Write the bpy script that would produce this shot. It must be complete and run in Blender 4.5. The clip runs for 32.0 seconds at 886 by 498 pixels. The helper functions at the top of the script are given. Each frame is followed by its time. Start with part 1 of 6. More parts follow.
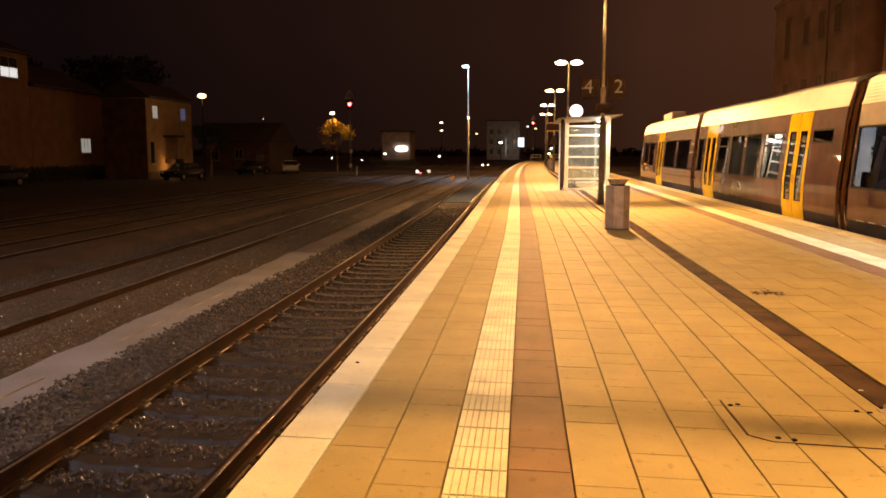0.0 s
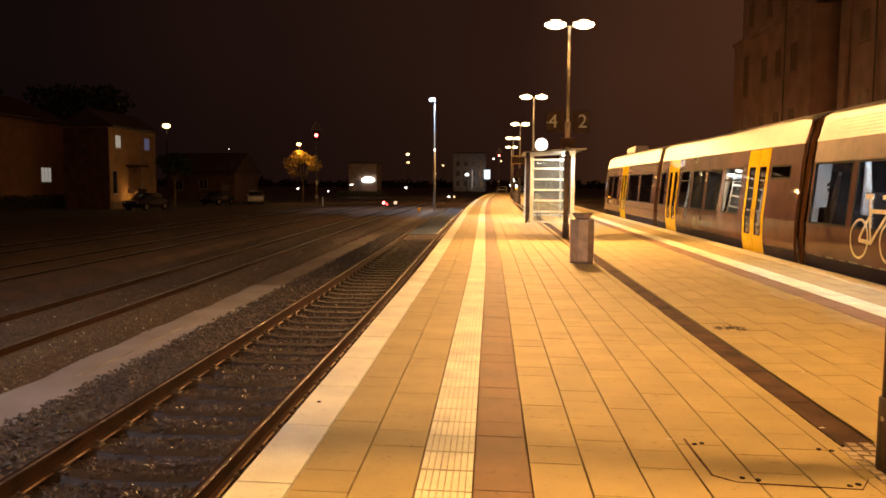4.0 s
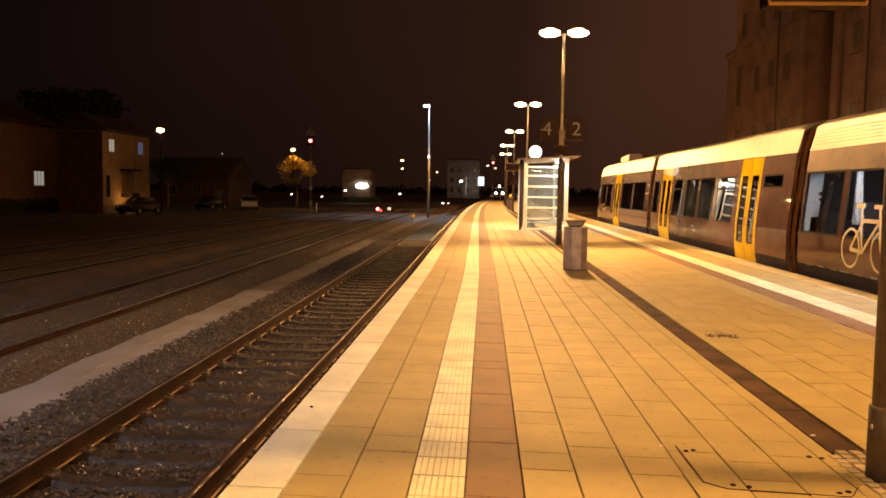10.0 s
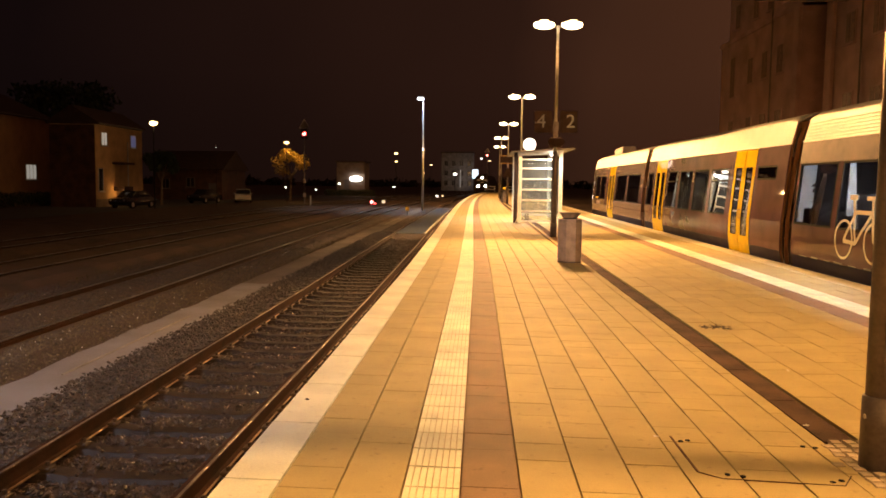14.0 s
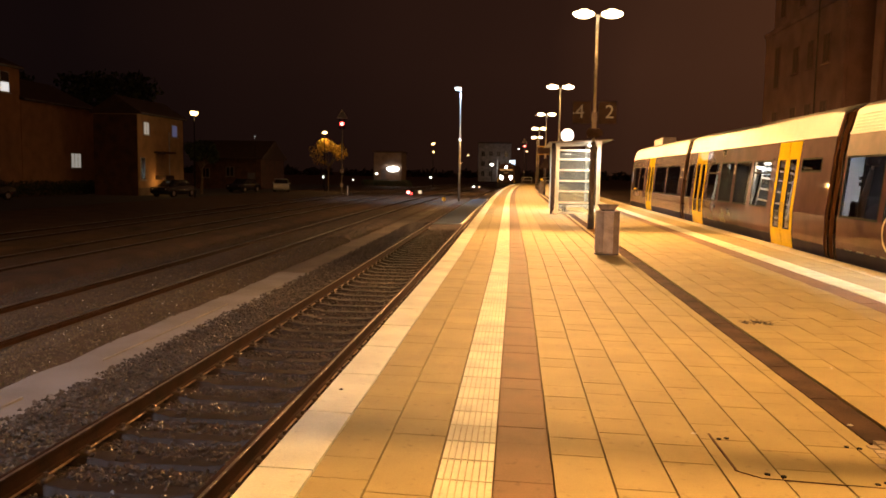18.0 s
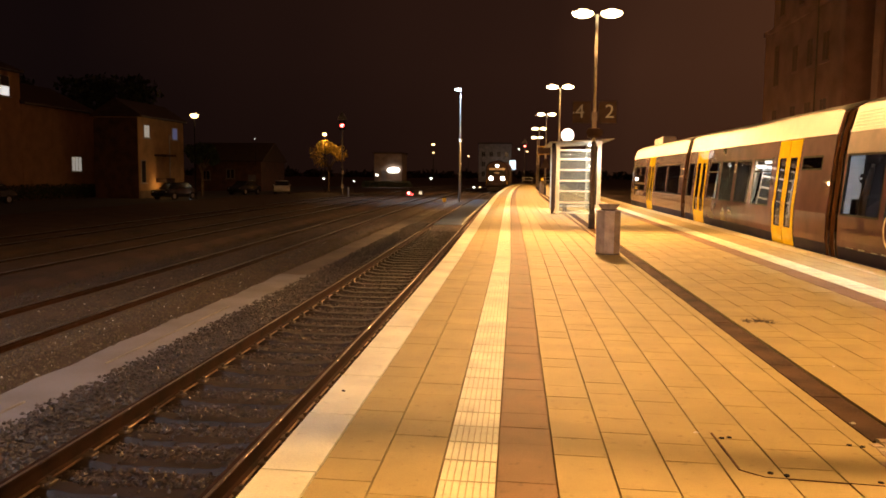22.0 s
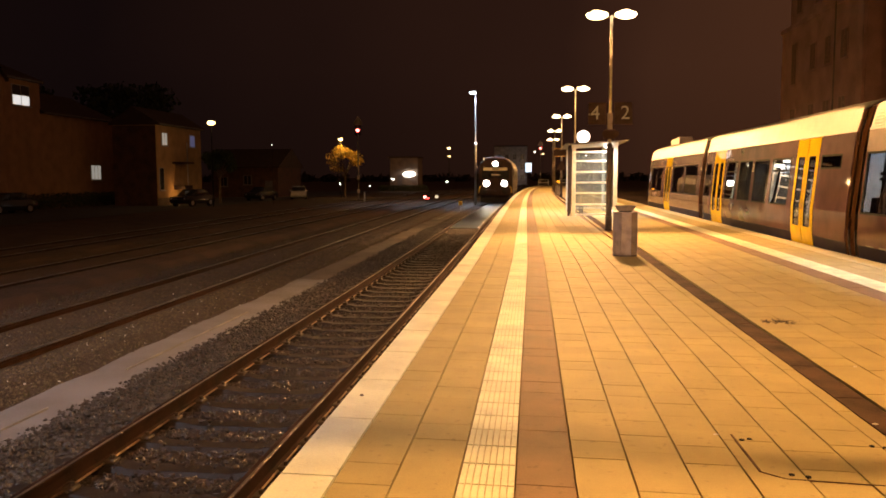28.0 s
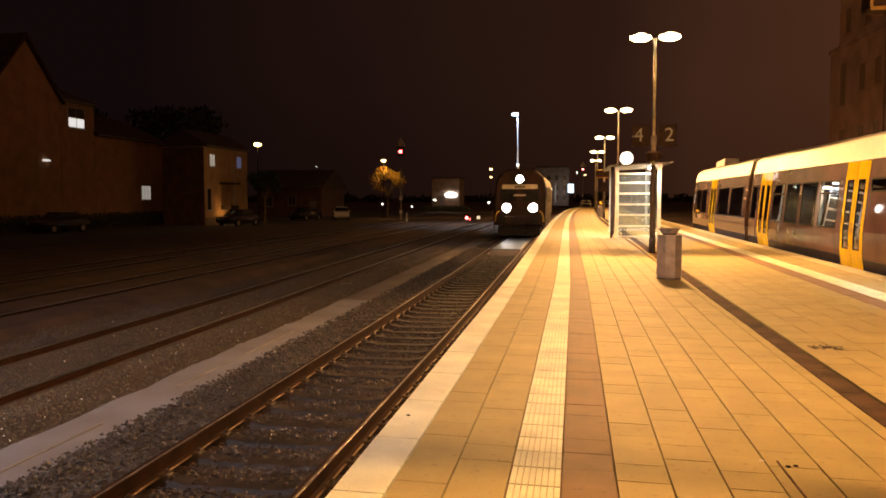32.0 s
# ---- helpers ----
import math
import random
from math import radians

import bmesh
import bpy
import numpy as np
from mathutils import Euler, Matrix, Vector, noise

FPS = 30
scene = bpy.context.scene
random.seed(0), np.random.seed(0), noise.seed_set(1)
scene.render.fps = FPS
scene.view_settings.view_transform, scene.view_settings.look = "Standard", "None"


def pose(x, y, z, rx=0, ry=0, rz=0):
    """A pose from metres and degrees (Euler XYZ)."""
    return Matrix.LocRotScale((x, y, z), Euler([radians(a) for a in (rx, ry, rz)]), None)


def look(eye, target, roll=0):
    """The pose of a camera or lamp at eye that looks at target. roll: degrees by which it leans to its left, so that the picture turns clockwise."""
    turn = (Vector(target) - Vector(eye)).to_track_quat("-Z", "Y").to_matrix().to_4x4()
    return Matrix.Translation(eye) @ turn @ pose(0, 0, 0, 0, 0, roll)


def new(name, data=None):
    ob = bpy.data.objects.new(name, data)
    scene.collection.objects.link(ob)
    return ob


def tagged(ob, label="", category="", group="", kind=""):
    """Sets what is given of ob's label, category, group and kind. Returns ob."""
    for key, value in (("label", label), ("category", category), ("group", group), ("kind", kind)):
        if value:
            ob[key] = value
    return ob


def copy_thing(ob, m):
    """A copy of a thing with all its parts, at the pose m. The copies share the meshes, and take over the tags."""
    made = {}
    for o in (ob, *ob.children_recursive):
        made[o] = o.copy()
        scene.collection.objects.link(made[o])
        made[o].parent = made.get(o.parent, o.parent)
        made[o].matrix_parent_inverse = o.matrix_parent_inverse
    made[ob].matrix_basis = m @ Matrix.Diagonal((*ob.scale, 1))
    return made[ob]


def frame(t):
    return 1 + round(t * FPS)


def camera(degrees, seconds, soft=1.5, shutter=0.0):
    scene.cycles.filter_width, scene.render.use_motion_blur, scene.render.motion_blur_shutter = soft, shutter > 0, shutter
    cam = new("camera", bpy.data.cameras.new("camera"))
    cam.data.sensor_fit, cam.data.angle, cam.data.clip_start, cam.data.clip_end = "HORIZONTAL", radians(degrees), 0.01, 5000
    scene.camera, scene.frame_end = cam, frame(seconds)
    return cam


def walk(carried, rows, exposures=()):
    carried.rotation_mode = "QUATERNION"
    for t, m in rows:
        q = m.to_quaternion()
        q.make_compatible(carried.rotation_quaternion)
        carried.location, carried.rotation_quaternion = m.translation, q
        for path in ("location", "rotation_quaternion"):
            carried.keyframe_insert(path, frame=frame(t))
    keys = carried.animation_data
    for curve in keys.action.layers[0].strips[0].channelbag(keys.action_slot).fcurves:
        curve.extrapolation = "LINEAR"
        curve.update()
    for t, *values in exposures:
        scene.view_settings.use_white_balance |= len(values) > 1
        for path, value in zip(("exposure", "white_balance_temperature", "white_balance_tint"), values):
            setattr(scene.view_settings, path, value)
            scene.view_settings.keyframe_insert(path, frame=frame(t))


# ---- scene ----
LENS = 58.6


def aim(x, y, z, tilt, lean, turn):
    """A camera pose: metres, then degrees up, leaning and to the right of the platform's line."""
    return pose(x, y, z, 0, 0, -turn) @ pose(0, 0, 0, 90 + tilt) @ pose(0, 0, 0, 0, 0, lean)


cam = camera(LENS, 32.0, soft=1.7)
walk(cam, [
    (0.0, aim(-0.018, -0.036, 1.539, -7.01, -0.02, -5.87)),
    (0.5, aim(-0.014, -0.046, 1.537, -6.99, 0.13, -5.72)),
    (1.0, aim(-0.010, -0.008, 1.567, -6.73, 0.17, -5.52)),
    (1.5, aim(-0.006, 0.018, 1.576, -6.52, 0.09, -5.17)),
    (2.0, aim(-0.006, 0.006, 1.581, -6.23, 0.18, -4.78)),
    (2.5, aim(-0.009, 0.017, 1.573, -5.87, 0.27, -4.36)),
    (3.0, aim(-0.008, 0.004, 1.576, -5.49, 0.35, -4.00)),
    (3.5, aim(-0.007, 0.015, 1.575, -5.09, 0.41, -3.68)),
    (5.5, aim(0.008, 0.005, 1.580, -4.17, 0.07, -2.96)),
    (6.0, aim(0.012, -0.006, 1.578, -4.11, 0.05, -2.90)),
    (6.5, aim(0.006, 0.007, 1.576, -4.08, 0.14, -2.84)),
    (7.0, aim(0.008, 0.016, 1.573, -4.08, 0.15, -2.88)),
    (7.5, aim(0.006, 0.006, 1.573, -4.09, 0.24, -2.91)),
    (8.0, aim(-0.004, 0.015, 1.574, -4.09, 0.42, -2.88)),
    (8.5, aim(-0.009, 0.010, 1.574, -4.14, 0.61, -2.85)),
    (9.0, aim(-0.007, 0.024, 1.568, -4.18, 0.86, -2.88)),
    (9.5, aim(-0.005, 0.009, 1.570, -4.21, 0.82, -2.98)),
    (10.0, aim(-0.005, -0.001, 1.573, -4.27, 0.81, -2.96)),
    (10.5, aim(0.002, -0.000, 1.572, -4.35, 0.69, -2.94)),
    (11.0, aim(-0.000, 0.000, 1.568, -4.42, 0.68, -2.92)),
    (11.5, aim(-0.001, -0.001, 1.570, -4.40, 0.53, -2.94)),
    (12.0, aim(0.003, 0.011, 1.568, -4.44, 0.44, -2.80)),
    (12.5, aim(-0.001, -0.002, 1.567, -4.51, 0.46, -2.68)),
    (13.0, aim(-0.003, -0.007, 1.569, -4.63, 0.51, -2.58)),
    (13.5, aim(-0.008, 0.006, 1.564, -4.71, 0.67, -2.53)),
    (14.0, aim(-0.010, -0.003, 1.567, -4.78, 0.68, -2.54)),
    (14.5, aim(-0.008, -0.000, 1.565, -4.92, 0.73, -2.69)),
    (16.5, aim(-0.001, -0.016, 1.567, -5.31, 0.99, -4.51)),
    (17.0, aim(-0.004, -0.016, 1.567, -5.40, 1.15, -4.74)),
    (17.5, aim(-0.003, 0.045, 1.570, -5.47, 1.13, -5.03)),
    (18.0, aim(-0.006, 0.039, 1.569, -5.50, 0.98, -5.16)),
    (18.5, aim(-0.009, 0.042, 1.567, -5.56, 0.94, -4.99)),
    (19.0, aim(-0.012, 0.040, 1.570, -5.55, 0.84, -4.94)),
    (19.5, aim(-0.015, 0.026, 1.571, -5.52, 0.85, -4.94)),
    (20.0, aim(-0.010, 0.040, 1.568, -5.52, 0.76, -4.95)),
    (20.5, aim(-0.004, 0.029, 1.569, -5.47, 0.72, -4.97)),
    (21.0, aim(-0.006, 0.039, 1.571, -5.45, 0.62, -5.02)),
    (21.5, aim(-0.010, 0.039, 1.567, -5.45, 0.62, -5.16)),
    (22.0, aim(-0.008, 0.037, 1.571, -5.45, 0.56, -5.23)),
    (22.5, aim(-0.007, 0.034, 1.569, -5.50, 0.49, -5.23)),
    (23.0, aim(-0.017, 0.040, 1.563, -5.48, 0.57, -5.23)),
    (23.5, aim(-0.016, 0.041, 1.564, -5.46, 0.56, -5.29)),
    (24.0, aim(-0.015, 0.043, 1.568, -5.50, 0.54, -5.37)),
    (24.5, aim(-0.016, 0.037, 1.566, -5.53, 0.53, -5.48)),
    (25.0, aim(-0.013, 0.037, 1.566, -5.52, 0.44, -5.61)),
    (25.5, aim(-0.011, 0.031, 1.566, -5.53, 0.33, -5.74)),
    (27.5, aim(-0.009, 0.025, 1.572, -5.37, -0.13, -6.36)),
    (28.0, aim(-0.004, 0.026, 1.574, -5.20, -0.20, -6.45)),
    (28.5, aim(-0.000, -0.067, 1.602, -4.88, -0.31, -6.76)),
    (29.0, aim(-0.013, -0.061, 1.614, -4.45, -0.20, -7.24)),
    (29.5, aim(-0.013, -0.089, 1.611, -4.02, -0.07, -7.73)),
    (30.0, aim(-0.012, -0.095, 1.612, -3.83, -0.04, -8.31)),
    (30.5, aim(-0.013, -0.093, 1.611, -3.77, -0.02, -8.69)),
    (31.0, aim(-0.017, -0.096, 1.608, -3.73, -0.10, -9.01)),
    (31.5, aim(-0.028, -0.095, 1.602, -3.72, -0.06, -9.24)),
    (32.0, aim(-0.023, -0.107, 1.609, -3.71, -0.07, -9.44)),
])

# ---- night sky ----
world = bpy.data.worlds.new("night_sky")
scene.world = world
world.use_nodes = True
wn, wl = world.node_tree.nodes, world.node_tree.links
wbg = wn["Background"]
wco = wn.new("ShaderNodeTexCoord")
wsep = wn.new("ShaderNodeSeparateXYZ")
wl.new(wco.outputs["Generated"], wsep.inputs[0])
wno = wn.new("ShaderNodeTexNoise")
wno.inputs["Scale"].default_value = 2.2
wno.inputs["Detail"].default_value = 3
wl.new(wco.outputs["Generated"], wno.inputs["Vector"])
wmix = wn.new("ShaderNodeMath")
wmix.operation = "MULTIPLY_ADD"
wmix.inputs[1].default_value = 0.16
wside = wn.new("ShaderNodeMath")
wside.operation = "MULTIPLY_ADD"
wside.inputs[1].default_value, wside.inputs[2].default_value = 0.5, 0.42
wl.new(wsep.outputs["X"], wside.inputs[0])
wl.new(wno.outputs["Fac"], wmix.inputs[0])
wl.new(wside.outputs[0], wmix.inputs[2])
wramp = wn.new("ShaderNodeValToRGB")
wramp.color_ramp.elements[0].position = 0.26
wramp.color_ramp.elements[0].color = (0.0058, 0.0027, 0.0026, 1)
wramp.color_ramp.elements[1].position = 0.65
wramp.color_ramp.elements[1].color = (0.060, 0.0215, 0.0098, 1)
wmid = wramp.color_ramp.elements.new(0.5)
wmid.color = (0.0245, 0.0094, 0.0056, 1)
whigh = wramp.color_ramp.elements.new(0.56)
whigh.color = (0.048, 0.0180, 0.0092, 1)
wl.new(wmix.outputs[0], wramp.inputs[0])
wlow = wn.new("ShaderNodeMapRange")
wlow.inputs["From Min"].default_value, wlow.inputs["From Max"].default_value = -0.02, 0.13
wlow.inputs["To Min"].default_value = 0.72
wl.new(wsep.outputs["Z"], wlow.inputs["Value"])
wdark = wn.new("ShaderNodeMix")
wdark.data_type, wdark.blend_type = "RGBA", "MULTIPLY"
wdark.inputs["Factor"].default_value = 1
wl.new(wramp.outputs[0], wdark.inputs["A"])
wl.new(wlow.outputs[0], wdark.inputs["B"])
wl.new(wdark.outputs["Result"], wbg.inputs[0])
wbg.inputs[1].default_value = 1.0

SODIUM = (1.0, 0.49, 0.155)
POLES = (-15.6, 4.6, 24.8, 45.0, 65.2, 85.4, 105.6)
POLE_X = 2.34
RAIL_Z = -0.66
EDGE_X = -1.336
DRAIN_X = 2.2


def pz(x):
    """The paving falls gently from both edges to the drain."""
    return -0.0174 * (x - EDGE_X) if x < DRAIN_X else -0.0615 + 0.0163 * (min(x, 6.0) - DRAIN_X)



def bend(y):
    """How far the curved track side of the station lies to the right of a straight line."""
    ys = (-60, 0, 15, 28, 40, 52, 64, 80, 94, 108, 121, 138, 150, 173, 187, 250, 400)
    es = (0, 0, 0, -0.1, -0.2, -0.26, -0.25, -0.13, 0.05, 0.4, 0.85, 1.8, 2.9, 5.3, 6.7, 11, 24)
    return float(np.interp(y, ys, es))


def bend_second(y):
    """The second track drifts a little farther from the platform."""
    return bend(y) + float(np.interp(y, (0, 12, 24, 36, 50, 75, 120), (0, -0.05, -0.18, -0.30, -0.40, -0.36, -0.30)))


def bend_right(y):
    return max(bend(y), 0.0)


def point_lamp(x, y, z, watts, colour, radius=0.15):
    d = bpy.data.lights.new("lamp_light", "POINT")
    d.energy, d.color, d.shadow_soft_size = watts, colour, radius
    ob = new("lamp_light", d)
    ob.location = (x, y, z)
    return ob


def area_lamp(eye, target, watts, colour, sx, sy):
    d = bpy.data.lights.new("lamp_light", "AREA")
    d.shape, d.size, d.size_y = "RECTANGLE", sx, sy
    d.energy, d.color = watts, colour
    ob = new("lamp_light", d)
    ob.matrix_world = look(eye, target)
    return ob


def spot_lamp(eye, target, watts, colour, degrees, blend, radius=0.12):
    d = bpy.data.lights.new("lamp_light", "SPOT")
    d.energy, d.color, d.shadow_soft_size, d.spot_size, d.spot_blend = watts, colour, radius, radians(degrees), blend
    ob = new("lamp_light", d)
    ob.matrix_world = look(eye, target)
    return ob


# each post throws its light along the platform, one head up the line and one down
for py in POLES:
    px = POLE_X + bend_right(py)
    first = py < 10
    if py < 80:
        spot_lamp((px - 0.42, py - 0.05, 6.1), (px + 0.9, py - (7.8 if first else 10.5), 0), 2950 if first else 8600, SODIUM, 106, 0.7, 0.25)
        spot_lamp((px + 0.42, py + 0.05, 6.1), (px + 0.9, py + 9.0, 0), (4600 if py < 0 else 1050) if first else 5200, SODIUM, 106, 0.7)
        for s in (-1, 1):
            if first:
                # the post itself shades a soft line across the paving between its two heads
                at = py + (0.06 if s > 0 else -0.06)
                spot_lamp((px + 0.43 * s, at, 6.1), (px + 0.43 * s, at + s * 6.1 * math.tan(radians(73.3)), 0), 1880 if s > 0 else 2420, SODIUM, 152, 0.10, 0.2 if s > 0 else 0.4)
            else:
                spot_lamp((px + 0.43 * s, py, 6.1), (px + 0.4 + s * 0.21, py, 0), 900, SODIUM, 86, 0.35, 0.3)
    else:
        spot_lamp((px, py - 0.2, 6.0), (px + 0.3, py - 7.5, 0), 6500 if py < 100 else 4500, SODIUM, 106, 0.7, 0.3)
        spot_lamp((px, py + 0.2, 6.0), (px + 0.8, py + 11.0, 0), 9000, SODIUM, 110, 0.7, 0.3)

# what the heads over the track side spill across the yard
for py, watts in ((45.0, 2300), (65.2, 4000), (85.4, 4300)):
    px = POLE_X + bend_right(py)
    spot_lamp((px - 0.75, py, 6.35), (-14.0, py + 8.0, -0.9), watts, SODIUM, 44, 0.9, 0.1)

# ---- materials ----


def mat(name, base, rough=0.7, metal=0.0, scale=6.0, vary=0.15, fine=60.0, bump=0.1, dist=0.01, tint=None, rand=0.0,
        island=0.0, coat=0.0, emit=None, power=0.0, spec=0.5, rough_vary=0.1, specks=0.0):
    m = bpy.data.materials.new(name)
    m.use_nodes = True
    n, l = m.node_tree.nodes, m.node_tree.links
    b = n["Principled BSDF"]
    b.inputs["Roughness"].default_value = rough
    b.inputs["Metallic"].default_value = metal
    b.inputs["Coat Weight"].default_value = coat
    b.inputs["Specular IOR Level"].default_value = spec
    if emit:
        b.inputs["Base Color"].default_value = (*base, 1)
        b.inputs["Emission Color"].default_value = (*emit, 1)
        b.inputs["Emission Strength"].default_value = power
        return m
    co = n.new("ShaderNodeTexCoord")
    big = n.new("ShaderNodeTexNoise")
    big.inputs["Scale"].default_value = scale
    big.inputs["Detail"].default_value = 5
    small = n.new("ShaderNodeTexNoise")
    small.inputs["Scale"].default_value = fine
    small.inputs["Detail"].default_value = 3
    geo = n.new("ShaderNodeNewGeometry")
    l.new(geo.outputs["Position"], big.inputs["Vector"]) if scale < 3 else l.new(co.outputs["Object"], big.inputs["Vector"])
    l.new(co.outputs["Object"], small.inputs["Vector"])
    mixn = n.new("ShaderNodeMath")
    mixn.operation = "MULTIPLY_ADD"
    mixn.inputs[1].default_value = 0.4
    l.new(small.outputs["Fac"], mixn.inputs[0])
    l.new(big.outputs["Fac"], mixn.inputs[2])
    ramp = n.new("ShaderNodeValToRGB")
    lo = tint if tint else tuple(c * (1 - 2 * vary) for c in base)
    hi = tuple(min(1.0, c * (1 + vary)) for c in base)
    ramp.color_ramp.elements[0].position, ramp.color_ramp.elements[0].color = 0.45, (*lo, 1)
    ramp.color_ramp.elements[1].position, ramp.color_ramp.elements[1].color = 0.85, (*hi, 1)
    l.new(mixn.outputs[0], ramp.inputs[0])
    colour = ramp.outputs[0]
    if rand or island:
        if rand:
            info = n.new("ShaderNodeObjectInfo")
            src = info.outputs["Random"]
        else:
            src = geo.outputs["Random Per Island"]
        amount = rand or island
        mr = n.new("ShaderNodeMapRange")
        mr.inputs["To Min"].default_value = 1 - amount
        mr.inputs["To Max"].default_value = 1 + amount
        l.new(src, mr.inputs["Value"])
        mul = n.new("ShaderNodeMix")
        mul.data_type, mul.blend_type = "RGBA", "MULTIPLY"
        mul.inputs["Factor"].default_value = 1
        l.new(colour, mul.inputs["A"])
        l.new(mr.outputs[0], mul.inputs["B"])
        colour = mul.outputs["Result"]
    if specks:
        # scattered dirt spots, faint wide stains and sandy grain
        for size, lo_v, hi_v, keep in ((16.0, 0.30, 0.37, 1 - specks), (1.1, 0.36, 0.60, 1 - specks * 0.22), (170.0, 0.36, 0.60, 1 - specks * 0.6)):
            sp = n.new("ShaderNodeTexNoise")
            sp.inputs["Scale"].default_value = size
            sp.inputs["Detail"].default_value = 4
            l.new(geo.outputs["Position"], sp.inputs["Vector"])
            sm = n.new("ShaderNodeMapRange")
            sm.inputs["From Min"].default_value, sm.inputs["From Max"].default_value = lo_v, hi_v
            sm.inputs["To Min"].default_value = keep
            l.new(sp.outputs["Fac"], sm.inputs["Value"])
            ml = n.new("ShaderNodeMix")
            ml.data_type, ml.blend_type = "RGBA", "MULTIPLY"
            ml.inputs["Factor"].default_value = 1
            l.new(colour, ml.inputs["A"])
            l.new(sm.outputs[0], ml.inputs["B"])
            colour = ml.outputs["Result"]
    l.new(colour, b.inputs["Base Color"])
    if rough_vary:
        rr = n.new("ShaderNodeMapRange")
        rr.inputs["To Min"].default_value = max(0.02, rough - rough_vary)
        rr.inputs["To Max"].default_value = min(1.0, rough + rough_vary)
        l.new(big.outputs["Fac"], rr.inputs["Value"])
        l.new(rr.outputs[0], b.inputs["Roughness"])
    if bump:
        bp = n.new("ShaderNodeBump")
        bp.inputs["Strength"].default_value = bump
        bp.inputs["Distance"].default_value = dist
        l.new(small.outputs["Fac"], bp.inputs["Height"])
        l.new(bp.outputs[0], b.inputs["Normal"])
    return m


def wave(m, socket, scale, dist):
    """Slow waves in a sheet, which bend what it mirrors."""
    n, l = m.node_tree.nodes, m.node_tree.links
    co = n.new("ShaderNodeTexCoord")
    no = n.new("ShaderNodeTexNoise")
    no.inputs["Scale"].default_value, no.inputs["Detail"].default_value = scale, 1.0
    l.new(co.outputs["Object"], no.inputs["Vector"])
    bp = n.new("ShaderNodeBump")
    bp.inputs["Strength"].default_value, bp.inputs["Distance"].default_value = 1.0, dist
    l.new(no.outputs["Fac"], bp.inputs["Height"])
    l.new(bp.outputs[0], socket)


def glass(name, tint=(0.9, 0.95, 0.95), rough=0.02, through_weight=0.85, dust=0.0, edge_on=0.04):
    """Thin pane: mostly clear, with a real mirror's gloss on top."""
    m = bpy.data.materials.new(name)
    m.use_nodes = True
    n, l = m.node_tree.nodes, m.node_tree.links
    n.remove(n["Principled BSDF"])
    tr = n.new("ShaderNodeBsdfTransparent")
    tr.inputs[0].default_value = (*[c * through_weight for c in tint], 1)
    gl = n.new("ShaderNodeBsdfGlossy")
    gl.inputs["Roughness"].default_value = rough
    lw = n.new("ShaderNodeLayerWeight")
    lw.inputs["Blend"].default_value = 0.5
    pw = n.new("ShaderNodeMath")
    pw.operation = "POWER"
    pw.inputs[1].default_value = 5.0
    l.new(lw.outputs["Facing"], pw.inputs[0])
    fr = n.new("ShaderNodeMath")
    fr.operation = "MULTIPLY_ADD"
    fr.inputs[1].default_value, fr.inputs[2].default_value = 0.93, edge_on
    l.new(pw.outputs[0], fr.inputs[0])
    mx = n.new("ShaderNodeMixShader")
    l.new(fr.outputs[0], mx.inputs[0])
    behind = tr
    if dust:
        df = n.new("ShaderNodeBsdfTranslucent")
        df.inputs[0].default_value = (0.8, 0.8, 0.78, 1)
        di = n.new("ShaderNodeBsdfDiffuse")
        di.inputs[0].default_value = (0.8, 0.8, 0.78, 1)
        ad = n.new("ShaderNodeMixShader")
        l.new(df.outputs[0], ad.inputs[1])
        l.new(di.outputs[0], ad.inputs[2])
        behind = n.new("ShaderNodeMixShader")
        no = n.new("ShaderNodeTexNoise")
        no.inputs["Scale"].default_value = 3.0
        mr = n.new("ShaderNodeMapRange")
        mr.inputs["To Max"].default_value = 2 * dust
        l.new(no.outputs["Fac"], mr.inputs["Value"])
        l.new(mr.outputs[0], behind.inputs[0])
        l.new(tr.outputs[0], behind.inputs[1])
        l.new(ad.outputs[0], behind.inputs[2])
    l.new(behind.outputs[0], mx.inputs[1])
    l.new(gl.outputs[0], mx.inputs[2])
    l.new(mx.outputs[0], n["Material Output"].inputs[0])
    return m


